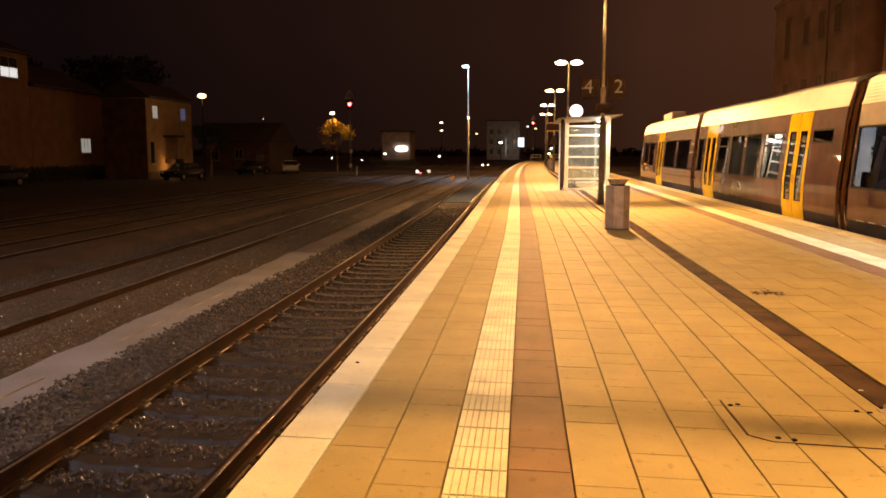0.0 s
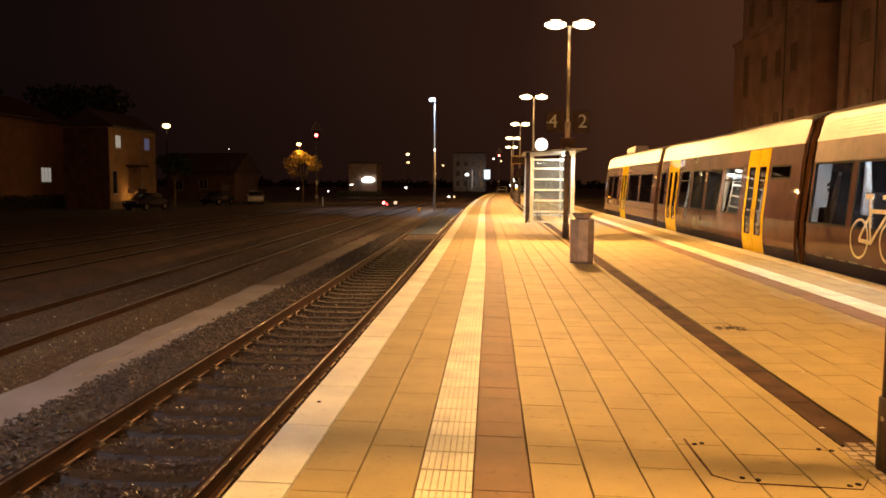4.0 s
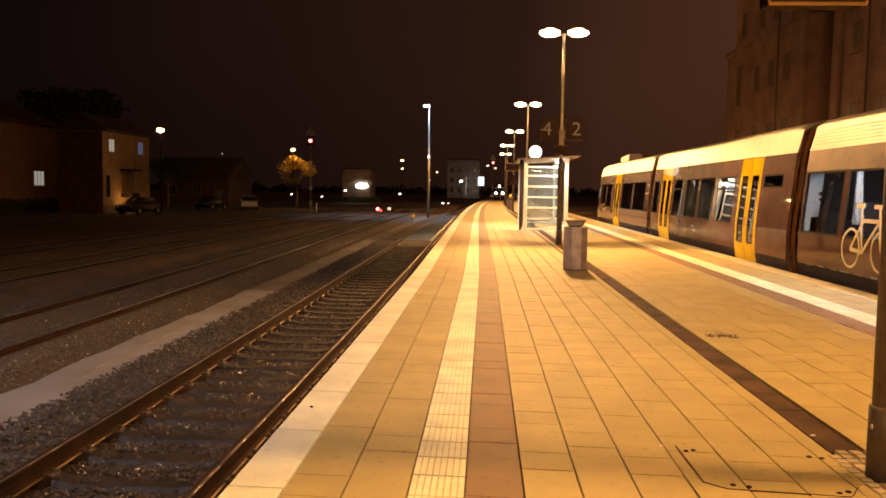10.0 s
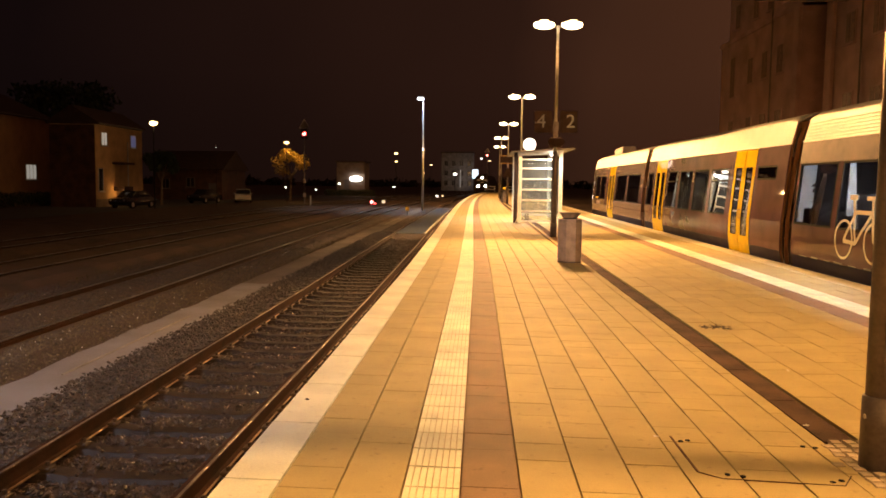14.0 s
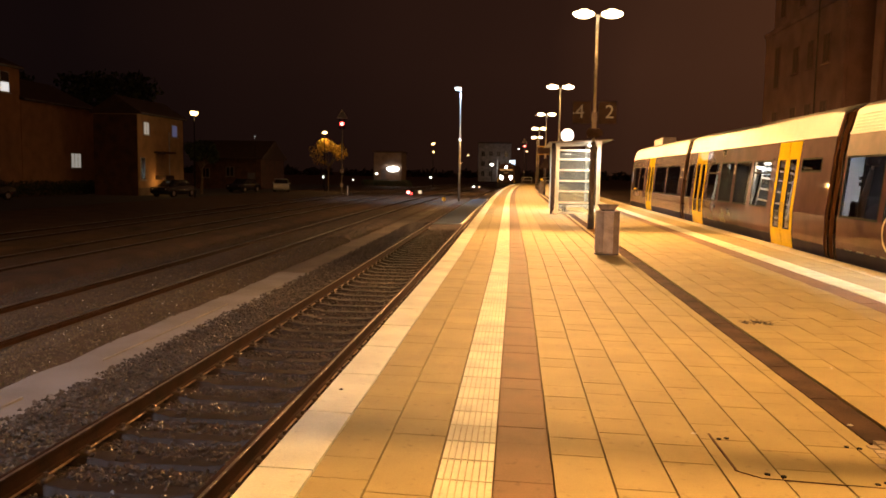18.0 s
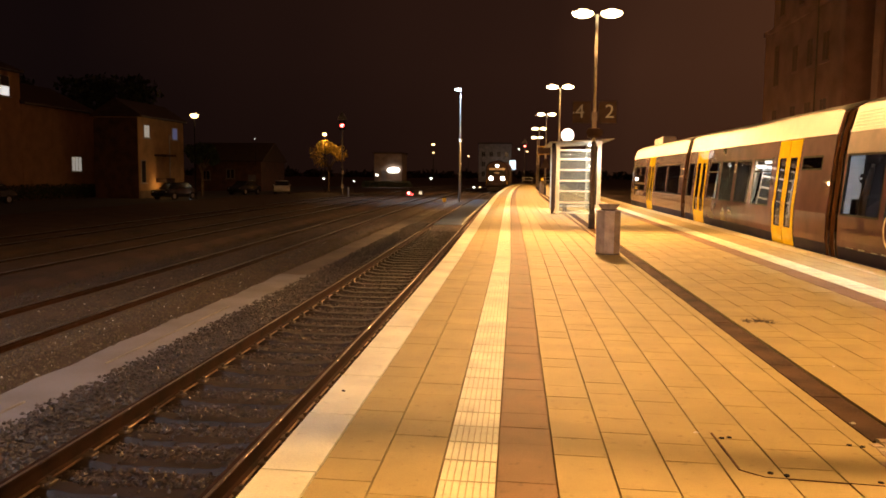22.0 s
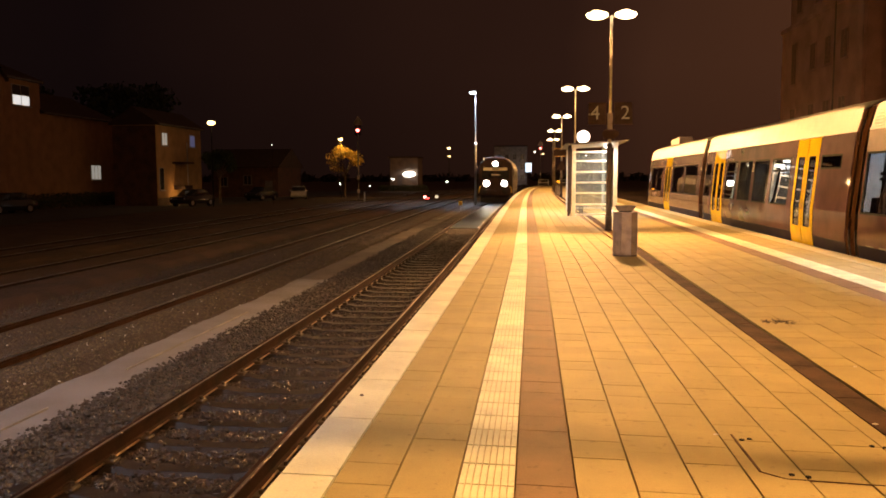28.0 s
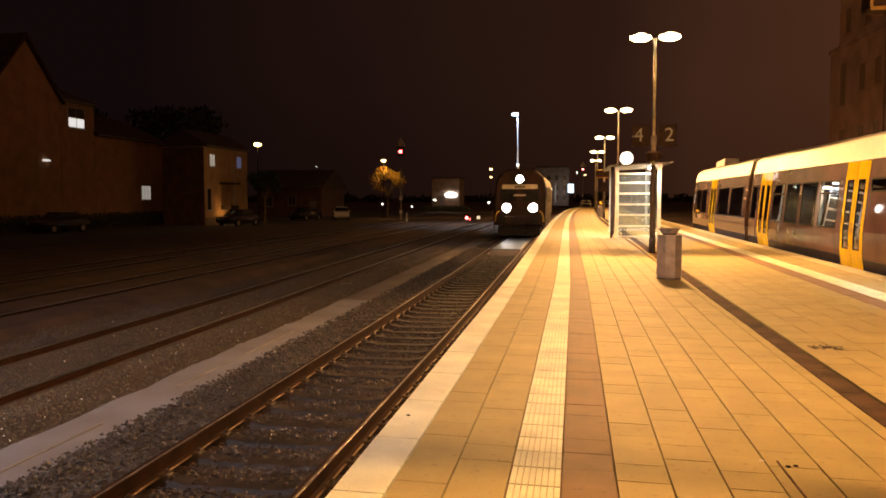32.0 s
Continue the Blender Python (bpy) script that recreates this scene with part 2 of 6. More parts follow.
M = dict(
    paver=mat("beige_concrete_paver", (0.424, 0.345, 0.150), 0.75, scale=2.2, vary=0.06, fine=90, bump=0.25, dist=0.004, rand=0.045, specks=0.22),
    paver_far=mat("beige_concrete_paver_field", (0.424, 0.345, 0.150), 0.75, scale=2.2, vary=0.06, fine=90, bump=0.25, dist=0.004, island=0.045, specks=0.22),
    paver_dark=mat("brown_concrete_paver", (0.236, 0.146, 0.080), 0.75, scale=2.5, vary=0.12, fine=90, bump=0.25, dist=0.004, rand=0.06, specks=0.22),
    paver_dark_far=mat("brown_concrete_paver_field", (0.236, 0.146, 0.080), 0.75, scale=2.5, vary=0.12, fine=90, bump=0.25, dist=0.004, island=0.06, specks=0.22),
    white_slab=mat("white_concrete_slab", (0.78, 0.80, 0.63), 0.7, scale=2.0, vary=0.1, fine=70, bump=0.15, dist=0.003, rand=0.04, specks=0.16),
    white_slab_far=mat("white_concrete_slab_field", (0.78, 0.80, 0.63), 0.7, scale=2.0, vary=0.1, fine=70, bump=0.15, dist=0.003, island=0.04, specks=0.16),
    pale_slab=mat("pale_worn_concrete_slab", (0.60, 0.53, 0.33), 0.7, scale=2.0, vary=0.12, fine=70, bump=0.15, dist=0.003, island=0.06, specks=0.2),
    tactile=mat("white_tactile_concrete", (0.82, 0.83, 0.62), 0.65, scale=2.4, vary=0.12, fine=80, bump=0.2, dist=0.003, rand=0.06, specks=0.16),
    tactile_far=mat("white_tactile_concrete_field", (0.82, 0.83, 0.62), 0.65, scale=2.4, vary=0.12, fine=80, bump=0.2, dist=0.003, island=0.06, specks=0.16),
    groove=mat("darker_grooved_concrete", (0.56, 0.46, 0.27), 0.9, scale=2.4, vary=0.15, fine=80, bump=0.2, dist=0.003),
    joint=mat("dark_sand_joint", (0.225, 0.135, 0.063), 0.95, scale=2.0, vary=0.3, fine=150, bump=0.4),
    drain=mat("dark_drain_channel", (0.082, 0.049, 0.033), 0.9, scale=2.5, vary=0.3, fine=120, bump=0.5, rand=0.1, spec=0.15),
    hatch_frame=mat("worn_brown_steel", (0.10, 0.058, 0.034), 0.8, scale=6, vary=0.4, fine=40, bump=0.3, spec=0.15),
    edge=mat("grey_precast_concrete", (0.28, 0.26, 0.23), 0.85, scale=1.5, vary=0.25, fine=40, bump=0.3),
    earth=mat("trodden_brown_earth", (0.14, 0.11, 0.092), 0.95, scale=0.8, vary=0.25, fine=70, bump=0.5, dist=0.01),
    ground=mat("dark_yard_gravel", (0.078, 0.041, 0.026), 0.95, scale=0.9, vary=0.35, fine=26, bump=0.8, dist=0.05),
    ballast=mat("track_ballast", (0.075, 0.050, 0.040), 0.85, scale=1.6, vary=0.3, fine=34, bump=1.0, dist=0.06),
    foot_glint=mat("rail_foot_glint", (0.34, 0.23, 0.14), 0.45, 0.8, scale=4, vary=0.3, fine=60, bump=0.1),
    stone=mat("ballast_stone", (0.060, 0.048, 0.043), 0.6, scale=9, vary=0.2, fine=60, bump=0.3, island=0.5),
    verge_stone=mat("olive_grey_gravel", (0.125, 0.098, 0.062), 0.8, scale=9, vary=0.2, fine=60, bump=0.3, island=0.6),
    sett=mat("pale_stone_sett", (0.40, 0.34, 0.24), 0.8, scale=7, vary=0.2, fine=60, bump=0.4, rand=0.25),
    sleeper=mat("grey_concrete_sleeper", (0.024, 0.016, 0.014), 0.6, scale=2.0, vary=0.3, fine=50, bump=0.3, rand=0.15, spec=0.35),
    rust=mat("rusty_rail_steel", (0.032, 0.012, 0.007), 0.9, 0.0, scale=4, vary=0.3, fine=60, bump=0.3, spec=0.15),
    clip=mat("dull_steel_clip", (0.06, 0.042, 0.03), 0.6, 0.3, scale=6, vary=0.3, fine=60, bump=0.1),
    rail_top=mat("worn_rail_head", (0.22, 0.18, 0.15), 0.48, 0.9, scale=2, vary=0.2, fine=60, bump=0.05),
    rust_dark=mat("dark_rail_steel", (0.032, 0.014, 0.009), 0.9, 0.0, scale=4, vary=0.3, fine=60, bump=0.3, spec=0.15),
    rail_shiny=mat("polished_rail_head", (0.52, 0.51, 0.50), 0.36, 1.0, scale=2, vary=0.2, fine=60, bump=0.02),
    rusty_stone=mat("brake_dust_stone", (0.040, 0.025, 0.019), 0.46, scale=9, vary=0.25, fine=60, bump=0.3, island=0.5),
    trough=mat("trodden_grey_sand", (0.195, 0.19, 0.205), 0.95, scale=0.8, vary=0.2, fine=70, bump=0.5, dist=0.01, tint=(0.145, 0.13, 0.125)),
    panel=mat("smooth_wet_concrete_panel", (0.095, 0.125, 0.165), 0.33, scale=1.4, vary=0.25, fine=45, bump=0.1, rand=0.12, spec=0.3),
    grass=mat("withered_grass", (0.11, 0.10, 0.04), 0.9, scale=2, vary=0.3, fine=40, island=0.4),
    asphalt=mat("dark_asphalt", (0.05, 0.048, 0.046), 0.85, scale=1.2, vary=0.3, fine=80, bump=0.4),
    galv=mat("galvanised_steel", (0.48, 0.47, 0.45), 0.45, 0.7, scale=5, vary=0.2, fine=40, bump=0.05),
    dark_metal=mat("dark_grey_painted_steel", (0.13, 0.112, 0.115), 0.5, 0.2, scale=5, vary=0.2, fine=40, bump=0.08),
    grey_metal=mat("grey_powder_coated_steel", (0.36, 0.31, 0.31), 0.5, 0.2, scale=5, vary=0.18, fine=40, bump=0.08),
    white_metal=mat("white_powder_coated_steel", (0.74, 0.73, 0.70), 0.45, 0.0, scale=5, vary=0.1, fine=40, bump=0.05),
    black=mat("black_rubber", (0.02, 0.02, 0.02), 0.7, scale=6, vary=0.3, fine=60, bump=0.1, spec=0.03),
    sodium=mat("sodium_lamp_lens", (0.9, 0.8, 0.6), 0.4, emit=(1.0, 0.72, 0.36), power=14.0),
    led=mat("cool_white_lamp_lens", (0.9, 0.9, 0.9), 0.4, emit=(0.72, 0.88, 1.0), power=9.0),
    street=mat("warm_street_lamp_lens", (0.9, 0.8, 0.6), 0.4, emit=(1.0, 0.62, 0.22), power=9.0),
    clock_face=mat("lit_opal_clock_glass", (0.9, 0.9, 0.9), 0.3, emit=(1.0, 0.96, 0.88), power=2.5),
    tube=mat("lit_tube_lamp", (0.9, 0.9, 0.9), 0.3, emit=(1.0, 0.92, 0.78), power=12.0),
    red_lamp=mat("red_signal_lens", (0.5, 0.02, 0.02), 0.3, emit=(1.0, 0.06, 0.05), power=10.0),
    red_core=mat("red_signal_core", (0.9, 0.3, 0.3), 0.3, emit=(1.0, 0.6, 0.5), power=10.0),
    headlight=mat("white_headlight_lens", (0.9, 0.9, 0.9), 0.2, emit=(1.0, 0.95, 0.86), power=26.0),
    sign_panel=mat("dark_blue_sign_enamel", (0.048, 0.031, 0.030), 0.8, scale=4, vary=0.15, fine=30, bump=0.0, spec=0.1),
    number_board=mat("near_black_sign_board", (0.055, 0.038, 0.038), 0.8, scale=4, vary=0.15, fine=30, bump=0.0, spec=0.08),
    sign_white=mat("white_sign_paint", (0.30, 0.34, 0.44), 0.5, scale=4, vary=0.08, fine=30, bump=0.0),
    sign_frame=mat("yellow_sign_frame", (0.36, 0.21, 0.03), 0.45, scale=4, vary=0.1, fine=30, bump=0.0),
    blue_paint=mat("dark_blue_train_paint", (0.070, 0.033, 0.040), 0.5, 0.0, scale=0.8, vary=0.2, fine=3, bump=0.0, rough_vary=0.05, spec=0.01, coat=0.6),
    # variant of the side paint; lamp sheen is put into its colour and gloss
    sheen_paint=mat("lamp_sheen_train_paint", (0.070, 0.036, 0.030), 0.33, 0.0, scale=0.9, vary=0.25, fine=5, bump=0.0, rough_vary=0.06, spec=0.08, coat=0.25),
    navy_paint=mat("navy_skirt_paint", (0.008, 0.005, 0.022), 0.5, 0.0, scale=2.5, vary=0.2, fine=25, bump=0.03, spec=0.06),
    train_white=mat("white_train_paint", (0.185, 0.155, 0.175), 0.42, 0.0, scale=0.7, vary=0.12, fine=4, bump=0.0, spec=0.35, rough_vary=0.05),
    train_roof=mat("silver_grey_roof_paint", (0.20, 0.19, 0.18), 0.5, 0.3, scale=1.8, vary=0.15, fine=25, bump=0.04),
    door_yellow=mat("yellow_door_paint", (0.56, 0.40, 0.015), 0.5, 0.0, scale=3, vary=0.08, fine=25, bump=0.02, coat=0.4, spec=0.0),
    interior=mat("grey_train_lining", (0.30, 0.27, 0.25), 0.6, scale=4, vary=0.1, fine=30, bump=0.02),
    seat=mat("dark_blue_seat_cloth", (0.032, 0.024, 0.022), 0.9, scale=6, vary=0.2, fine=80, bump=0.2),
    pane=glass("clear_pane", dust=0.05),
    clean_pane=glass("washed_clear_pane", dust=0.008),
    dark_pane=glass("tinted_train_pane", (0.62, 0.64, 0.66), 0.01, edge_on=0.16),
    plaster=mat("grey_beige_plaster", (0.34, 0.19, 0.105), 0.9, scale=1.0, vary=0.15, fine=30, bump=0.2),
    plaster_pale=mat("pale_cream_plaster", (0.42, 0.27, 0.14), 0.9, scale=1.0, vary=0.15, fine=30, bump=0.2),
    plaster_dark=mat("dark_old_plaster", (0.20, 0.15, 0.12), 0.9, scale=1.0, vary=0.2, fine=30, bump=0.2),
    stone_wall=mat("brown_sandstone_facade", (0.44, 0.27, 0.23), 0.9, scale=0.7, vary=0.15, fine=18, bump=0.3),
    roof_tile=mat("dark_clay_roof", (0.045, 0.025, 0.02), 0.85, scale=2.0, vary=0.25, fine=20, bump=0.4),
    curtain=mat("drawn_dull_curtain", (0.20, 0.11, 0.078), 0.6, scale=5, vary=0.25, fine=30, bump=0.0),
    bellows=mat("brown_rubber_bellows", (0.055, 0.027, 0.013), 0.6, scale=5, vary=0.25, fine=40, bump=0.1, spec=0.0),
    # shade colour for the villa's end wall; also the low house's wall colour
    dim_wall=mat("dim_brown_wall", (0.075, 0.035, 0.024), 0.8, scale=1.5, vary=0.3, fine=20, bump=0.3),
    dark_window=mat("unlit_window_glass", (0.02, 0.02, 0.022), 0.12, scale=3, vary=0.2, fine=20, bump=0.0, rough_vary=0.0),
    frame_paint=mat("weathered_window_frame", (0.45, 0.42, 0.38), 0.7, scale=5, vary=0.15, fine=40, bump=0.1),
    lit_white=mat("lit_white_curtain", (0.8, 0.8, 0.8), 0.8, emit=(1.0, 0.94, 0.82), power=0.26),
    lit_bright=mat("lit_white_room", (0.8, 0.8, 0.8), 0.8, emit=(1.0, 0.98, 0.95), power=0.75),
    lit_blue=mat("screen_lit_curtain", (0.3, 0.3, 0.6), 0.8, emit=(0.30, 0.36, 0.75), power=0.14),
    leaf_autumn=mat("yellow_autumn_leaf", (0.42, 0.25, 0.03), 0.8, scale=4, vary=0.2, fine=40, bump=0.0, island=0.4),
    leaf_dark=mat("dark_evergreen_leaf", (0.03, 0.045, 0.02), 0.85, scale=4, vary=0.2, fine=40, bump=0.0, island=0.4),
    bark=mat("grey_brown_bark", (0.12, 0.085, 0.06), 0.95, scale=5, vary=0.3, fine=40, bump=0.6),
    loco_paint=mat("dark_red_locomotive_paint", (0.032, 0.015, 0.012), 0.65, 0.0, scale=2.0, vary=0.25, fine=25, bump=0.05, spec=0.2),
    loco_grey=mat("sooty_grey_frame_paint", (0.02, 0.017, 0.016), 0.7, 0.0, scale=3.0, vary=0.3, fine=30, bump=0.1, spec=0.2),
    cream=mat("cream_band_paint", (0.62, 0.55, 0.42), 0.5, scale=3, vary=0.12, fine=30, bump=0.02),
    hazard_yellow=mat("yellow_hazard_paint", (0.75, 0.50, 0.04), 0.5, scale=4, vary=0.15, fine=30, bump=0.02),
    car_dark=mat("dark_car_paint", (0.02, 0.02, 0.024), 0.2, 0.2, scale=3, vary=0.1, fine=30, bump=0.0, coat=0.6),
    car_white=mat("white_car_paint", (0.62, 0.62, 0.60), 0.3, 0.0, scale=3, vary=0.05, fine=30, bump=0.0, coat=0.5),
    hill=mat("dark_far_woods", (0.035, 0.03, 0.02), 1.0, scale=0.2, vary=0.4, fine=2, bump=0.0),
    soil=mat("dark_dead_leaves", (0.05, 0.035, 0.02), 0.95, scale=8, vary=0.4, fine=90, bump=0.5),
    litter=mat("white_paper_scrap", (0.75, 0.73, 0.70), 0.8, scale=8, vary=0.1, fine=60, bump=0.1),
)

for key in ("blue_paint", "sheen_paint", "door_yellow"):
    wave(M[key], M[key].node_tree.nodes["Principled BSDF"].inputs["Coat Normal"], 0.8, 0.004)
wave(M["dark_pane"], M["dark_pane"].node_tree.nodes["Glossy BSDF"].inputs["Normal"], 0.8, 0.004)

# ---- building blocks ----


def thing(name, at=(0, 0, 0), label="", category="", group="", kind="", turn=0.0):
    ob = new(name)
    ob.empty_display_size = 0.2
    ob.matrix_world = pose(*at, 0, 0, turn)
    return tagged(ob, label, category, group, kind)


def mesh_of(name, bm, material, smooth=False):
    me = bpy.data.meshes.new(name)
    bmesh.ops.recalc_face_normals(bm, faces=bm.faces)
    bm.to_mesh(me)
    bm.free()
    if smooth:
        for p in me.polygons:
            p.use_smooth = True
    me.materials.append(M[material] if isinstance(material, str) else material)
    return me


def part(name, bm, material, parent, label="", smooth=False, at=None):
    ob = new(name, mesh_of(name, bm, material, smooth))
    ob.parent = parent
    if at:
        ob.location = at
    return tagged(ob, label)


def shared(name, me, parent, at=(0, 0, 0), turn=0.0, label=""):
    ob = new(name, me)
    ob.parent = parent
    ob.matrix_basis = pose(*at, 0, 0, turn)
    return tagged(ob, label)


def bx(x0, x1, y0, y1, z0, z1, bevel=0.0, bm=None, segs=1):
    b = bmesh.new()
    bmesh.ops.create_cube(b, size=1.0)
    for v in b.verts:
        v.co = Vector(((x0 + x1) / 2 + v.co.x * (x1 - x0), (y0 + y1) / 2 + v.co.y * (y1 - y0), (z0 + z1) / 2 + v.co.z * (z1 - z0)))
    if bevel:
        bmesh.ops.bevel(b, geom=b.edges[:], offset=bevel, segments=segs, affect="EDGES", profile=0.5)
    return merged(bm, b)


def merged(bm, b):
    if bm is None:
        return b
    me = bpy.data.meshes.new("tmp")
    b.to_mesh(me)
    b.free()
    bm.from_mesh(me)
    bpy.data.meshes.remove(me)
    return bm


def rod(p, q, r0, r1=None, n=10, bm=None, caps=True):
    r1 = r0 if r1 is None else r1
    p, q = Vector(p), Vector(q)
    b = bmesh.new()
    bmesh.ops.create_cone(b, cap_ends=caps, segments=n, radius1=r0, radius2=r1, depth=(q - p).length)
    m = Matrix.Translation((p + q) / 2) @ (q - p).to_track_quat("Z", "Y").to_matrix().to_4x4()
    bmesh.ops.transform(b, matrix=m, verts=b.verts)
    return merged(bm, b)


def ball(c, r, sx=1, sy=1, sz=1, n=12, bm=None):
    b = bmesh.new()
    bmesh.ops.create_uvsphere(b, u_segments=n, v_segments=max(6, n // 2), radius=r)
    for v in b.verts:
        v.co = Vector((c[0] + v.co.x * sx, c[1] + v.co.y * sy, c[2] + v.co.z * sz))
    return merged(bm, b)


def lathe(profile, n=16, c=(0, 0), bm=None, turn=0.0):
    b = bmesh.new()
    rings = []
    for r, z in profile:
        rings.append([b.verts.new((c[0] + r * math.cos(turn + 2 * math.pi * i / n), c[1] + r * math.sin(turn + 2 * math.pi * i / n), z)) for i in range(n)])
    for a, d in zip(rings, rings[1:]):
        for i in range(n):
            b.faces.new((a[i], a[(i + 1) % n], d[(i + 1) % n], d[i]))
    b.faces.new(rings[0][::-1])
    b.faces.new(rings[-1])
    return merged(bm, b)


def prism(outline, y0, y1, axis="y", bm=None):
    """An outline pushed along one axis."""
    b = bmesh.new()
    put = {"y": lambda u, v, w: (u, w, v), "x": lambda u, v, w: (w, u, v), "z": lambda u, v, w: (u, v, w)}[axis]
    a = [b.verts.new(put(u, v, y0)) for u, v in outline]
    d = [b.verts.new(put(u, v, y1)) for u, v in outline]
    k = len(outline)
    b.faces.new(a)
    b.faces.new(d[::-1])
    for i in range(k):
        b.faces.new((a[i], d[i], d[(i + 1) % k], a[(i + 1) % k]))
    return merged(bm, b)


def sweep(outline, stations, shift, bm=None):
    """A closed outline in x and z that follows the curve of the line along y."""
    b = bmesh.new()
    rings = [[b.verts.new((u + shift(y), y, v)) for u, v in outline] for y in stations]
    k = len(outline)
    for a, d in zip(rings, rings[1:]):
        for i in range(k):
            b.faces.new((a[i], d[i], d[(i + 1) % k], a[(i + 1) % k]))
    b.faces.new(rings[0])
    b.faces.new(rings[-1][::-1])
    return merged(bm, b)


def slabs_mesh(name, boxes, material, shrink=0.004, level=lambda x: 0.0, ends=None):
    """Many separate slabs (x0, x1, y0, y1, z0, z1, shift) with chamfered tops, as one mesh."""
    verts, faces = [], []
    for x0, x1, y0, y1, z0, z1, s0, s1 in boxes:
        k = len(verts)
        c = shrink
        e = c if ends is None else ends
        a, d = level(x0), level(x1)
        verts += [(x0 + s0, y0, z0 + a), (x1 + s0, y0, z0 + d), (x1 + s1, y1, z0 + d), (x0 + s1, y1, z0 + a),
                  (x0 + c + s0, y0 + e, z1 + a), (x1 - c + s0, y0 + e, z1 + d), (x1 - c + s1, y1 - e, z1 + d), (x0 + c + s1, y1 - e, z1 + a)]
        faces += [(k + 4, k + 5, k + 6, k + 7), (k, k + 1, k + 5, k + 4), (k + 1, k + 2, k + 6, k + 5), (k + 2, k + 3, k + 7, k + 6), (k + 3, k, k + 4, k + 7)]
    me = bpy.data.meshes.new(name)
    me.from_pydata(verts, [], faces)
    me.materials.append(M[material])
    return me


def letters(name, text, size, material, parent, m, depth=0.004, label=""):
    cu = bpy.data.curves.new("tmp_text", "FONT")
    cu.body, cu.size, cu.extrude, cu.align_x, cu.align_y = text, size, depth, "CENTER", "CENTER"
    tmp = bpy.data.objects.new("tmp_text", cu)
    me = bpy.data.meshes.new_from_object(tmp)
    bpy.data.objects.remove(tmp)
    me.materials.append(M[material])
    ob = new(name, me)
    ob.parent = parent
    ob.matrix_basis = m
    return tagged(ob, label)


def stations(a, b, step):
    k = max(2, int(round((b - a) / step)) + 1)
    return [a + (b - a) * i / (k - 1) for i in range(k)]

# ---- ground ----


def ground_z(x, y):
    """The yard is flat; far off the land rises a little."""
    return -0.9 + 0.8 * min(1.0, max(0.0, (y - 220) / 120.0))


def build_ground():
    xs = [-2500, -900, -300, -120, -60, -40, -30] + [-26 + 0.8 * i for i in range(10)] + [-17, -10, -5, 0, 5, 10, 17, 30, 60, 120, 300, 900, 2500]
    ys = [-2500, -600, -100, -30, 0, 15, 30, 45, 60, 75, 90, 110, 130, 150, 180, 220, 300, 500, 1200, 3000]
    b = bmesh.new()
    grid = [[b.verts.new((x, y, ground_z(x, y))) for x in xs] for y in ys]
    for r0, r1 in zip(grid, grid[1:]):
        for i in range(len(xs) - 1):
            b.faces.new((r0[i], r0[i + 1], r1[i + 1], r1[i]))
    ob = new("ground", mesh_of("ground", b, "ground", True))
    tagged(ob, "dark gravel and earth of the railway yard at night", "ground", kind="structure")


build_ground()


def build_street():
    b = bmesh.new()
    ys = stations(-40, 140, 6)
    rows = [[b.verts.new((x, y, ground_z(x, y) + 0.03)) for x in (-38.0, -35.0, -31.0, -27.5)] for y in ys]
    for r0, r1 in zip(rows, rows[1:]):
        for i in range(3):
            b.faces.new((r0[i], r0[i + 1], r1[i + 1], r1[i]))
    tagged(new("road", mesh_of("road", b, "asphalt", True)), "dark asphalt street along the houses", "road", kind="structure")


build_street()

# ---- tracks ----
TRACKS = ((-2.863, 0.0), (-7.22, 0.0), (-12.0, -0.04), (-16.4, -0.06), (7.86, 0.0))
GAUGE = 1.505


def rail_outline(cx, top):
    half = [(0.036, 0.0), (0.036, -0.03), (0.012, -0.045), (0.010, -0.135), (0.062, -0.152), (0.062, -0.165)]
    pts = [(cx + a, top + c) for a, c in half] + [(cx - a, top + c) for a, c in reversed(half)]
    return pts


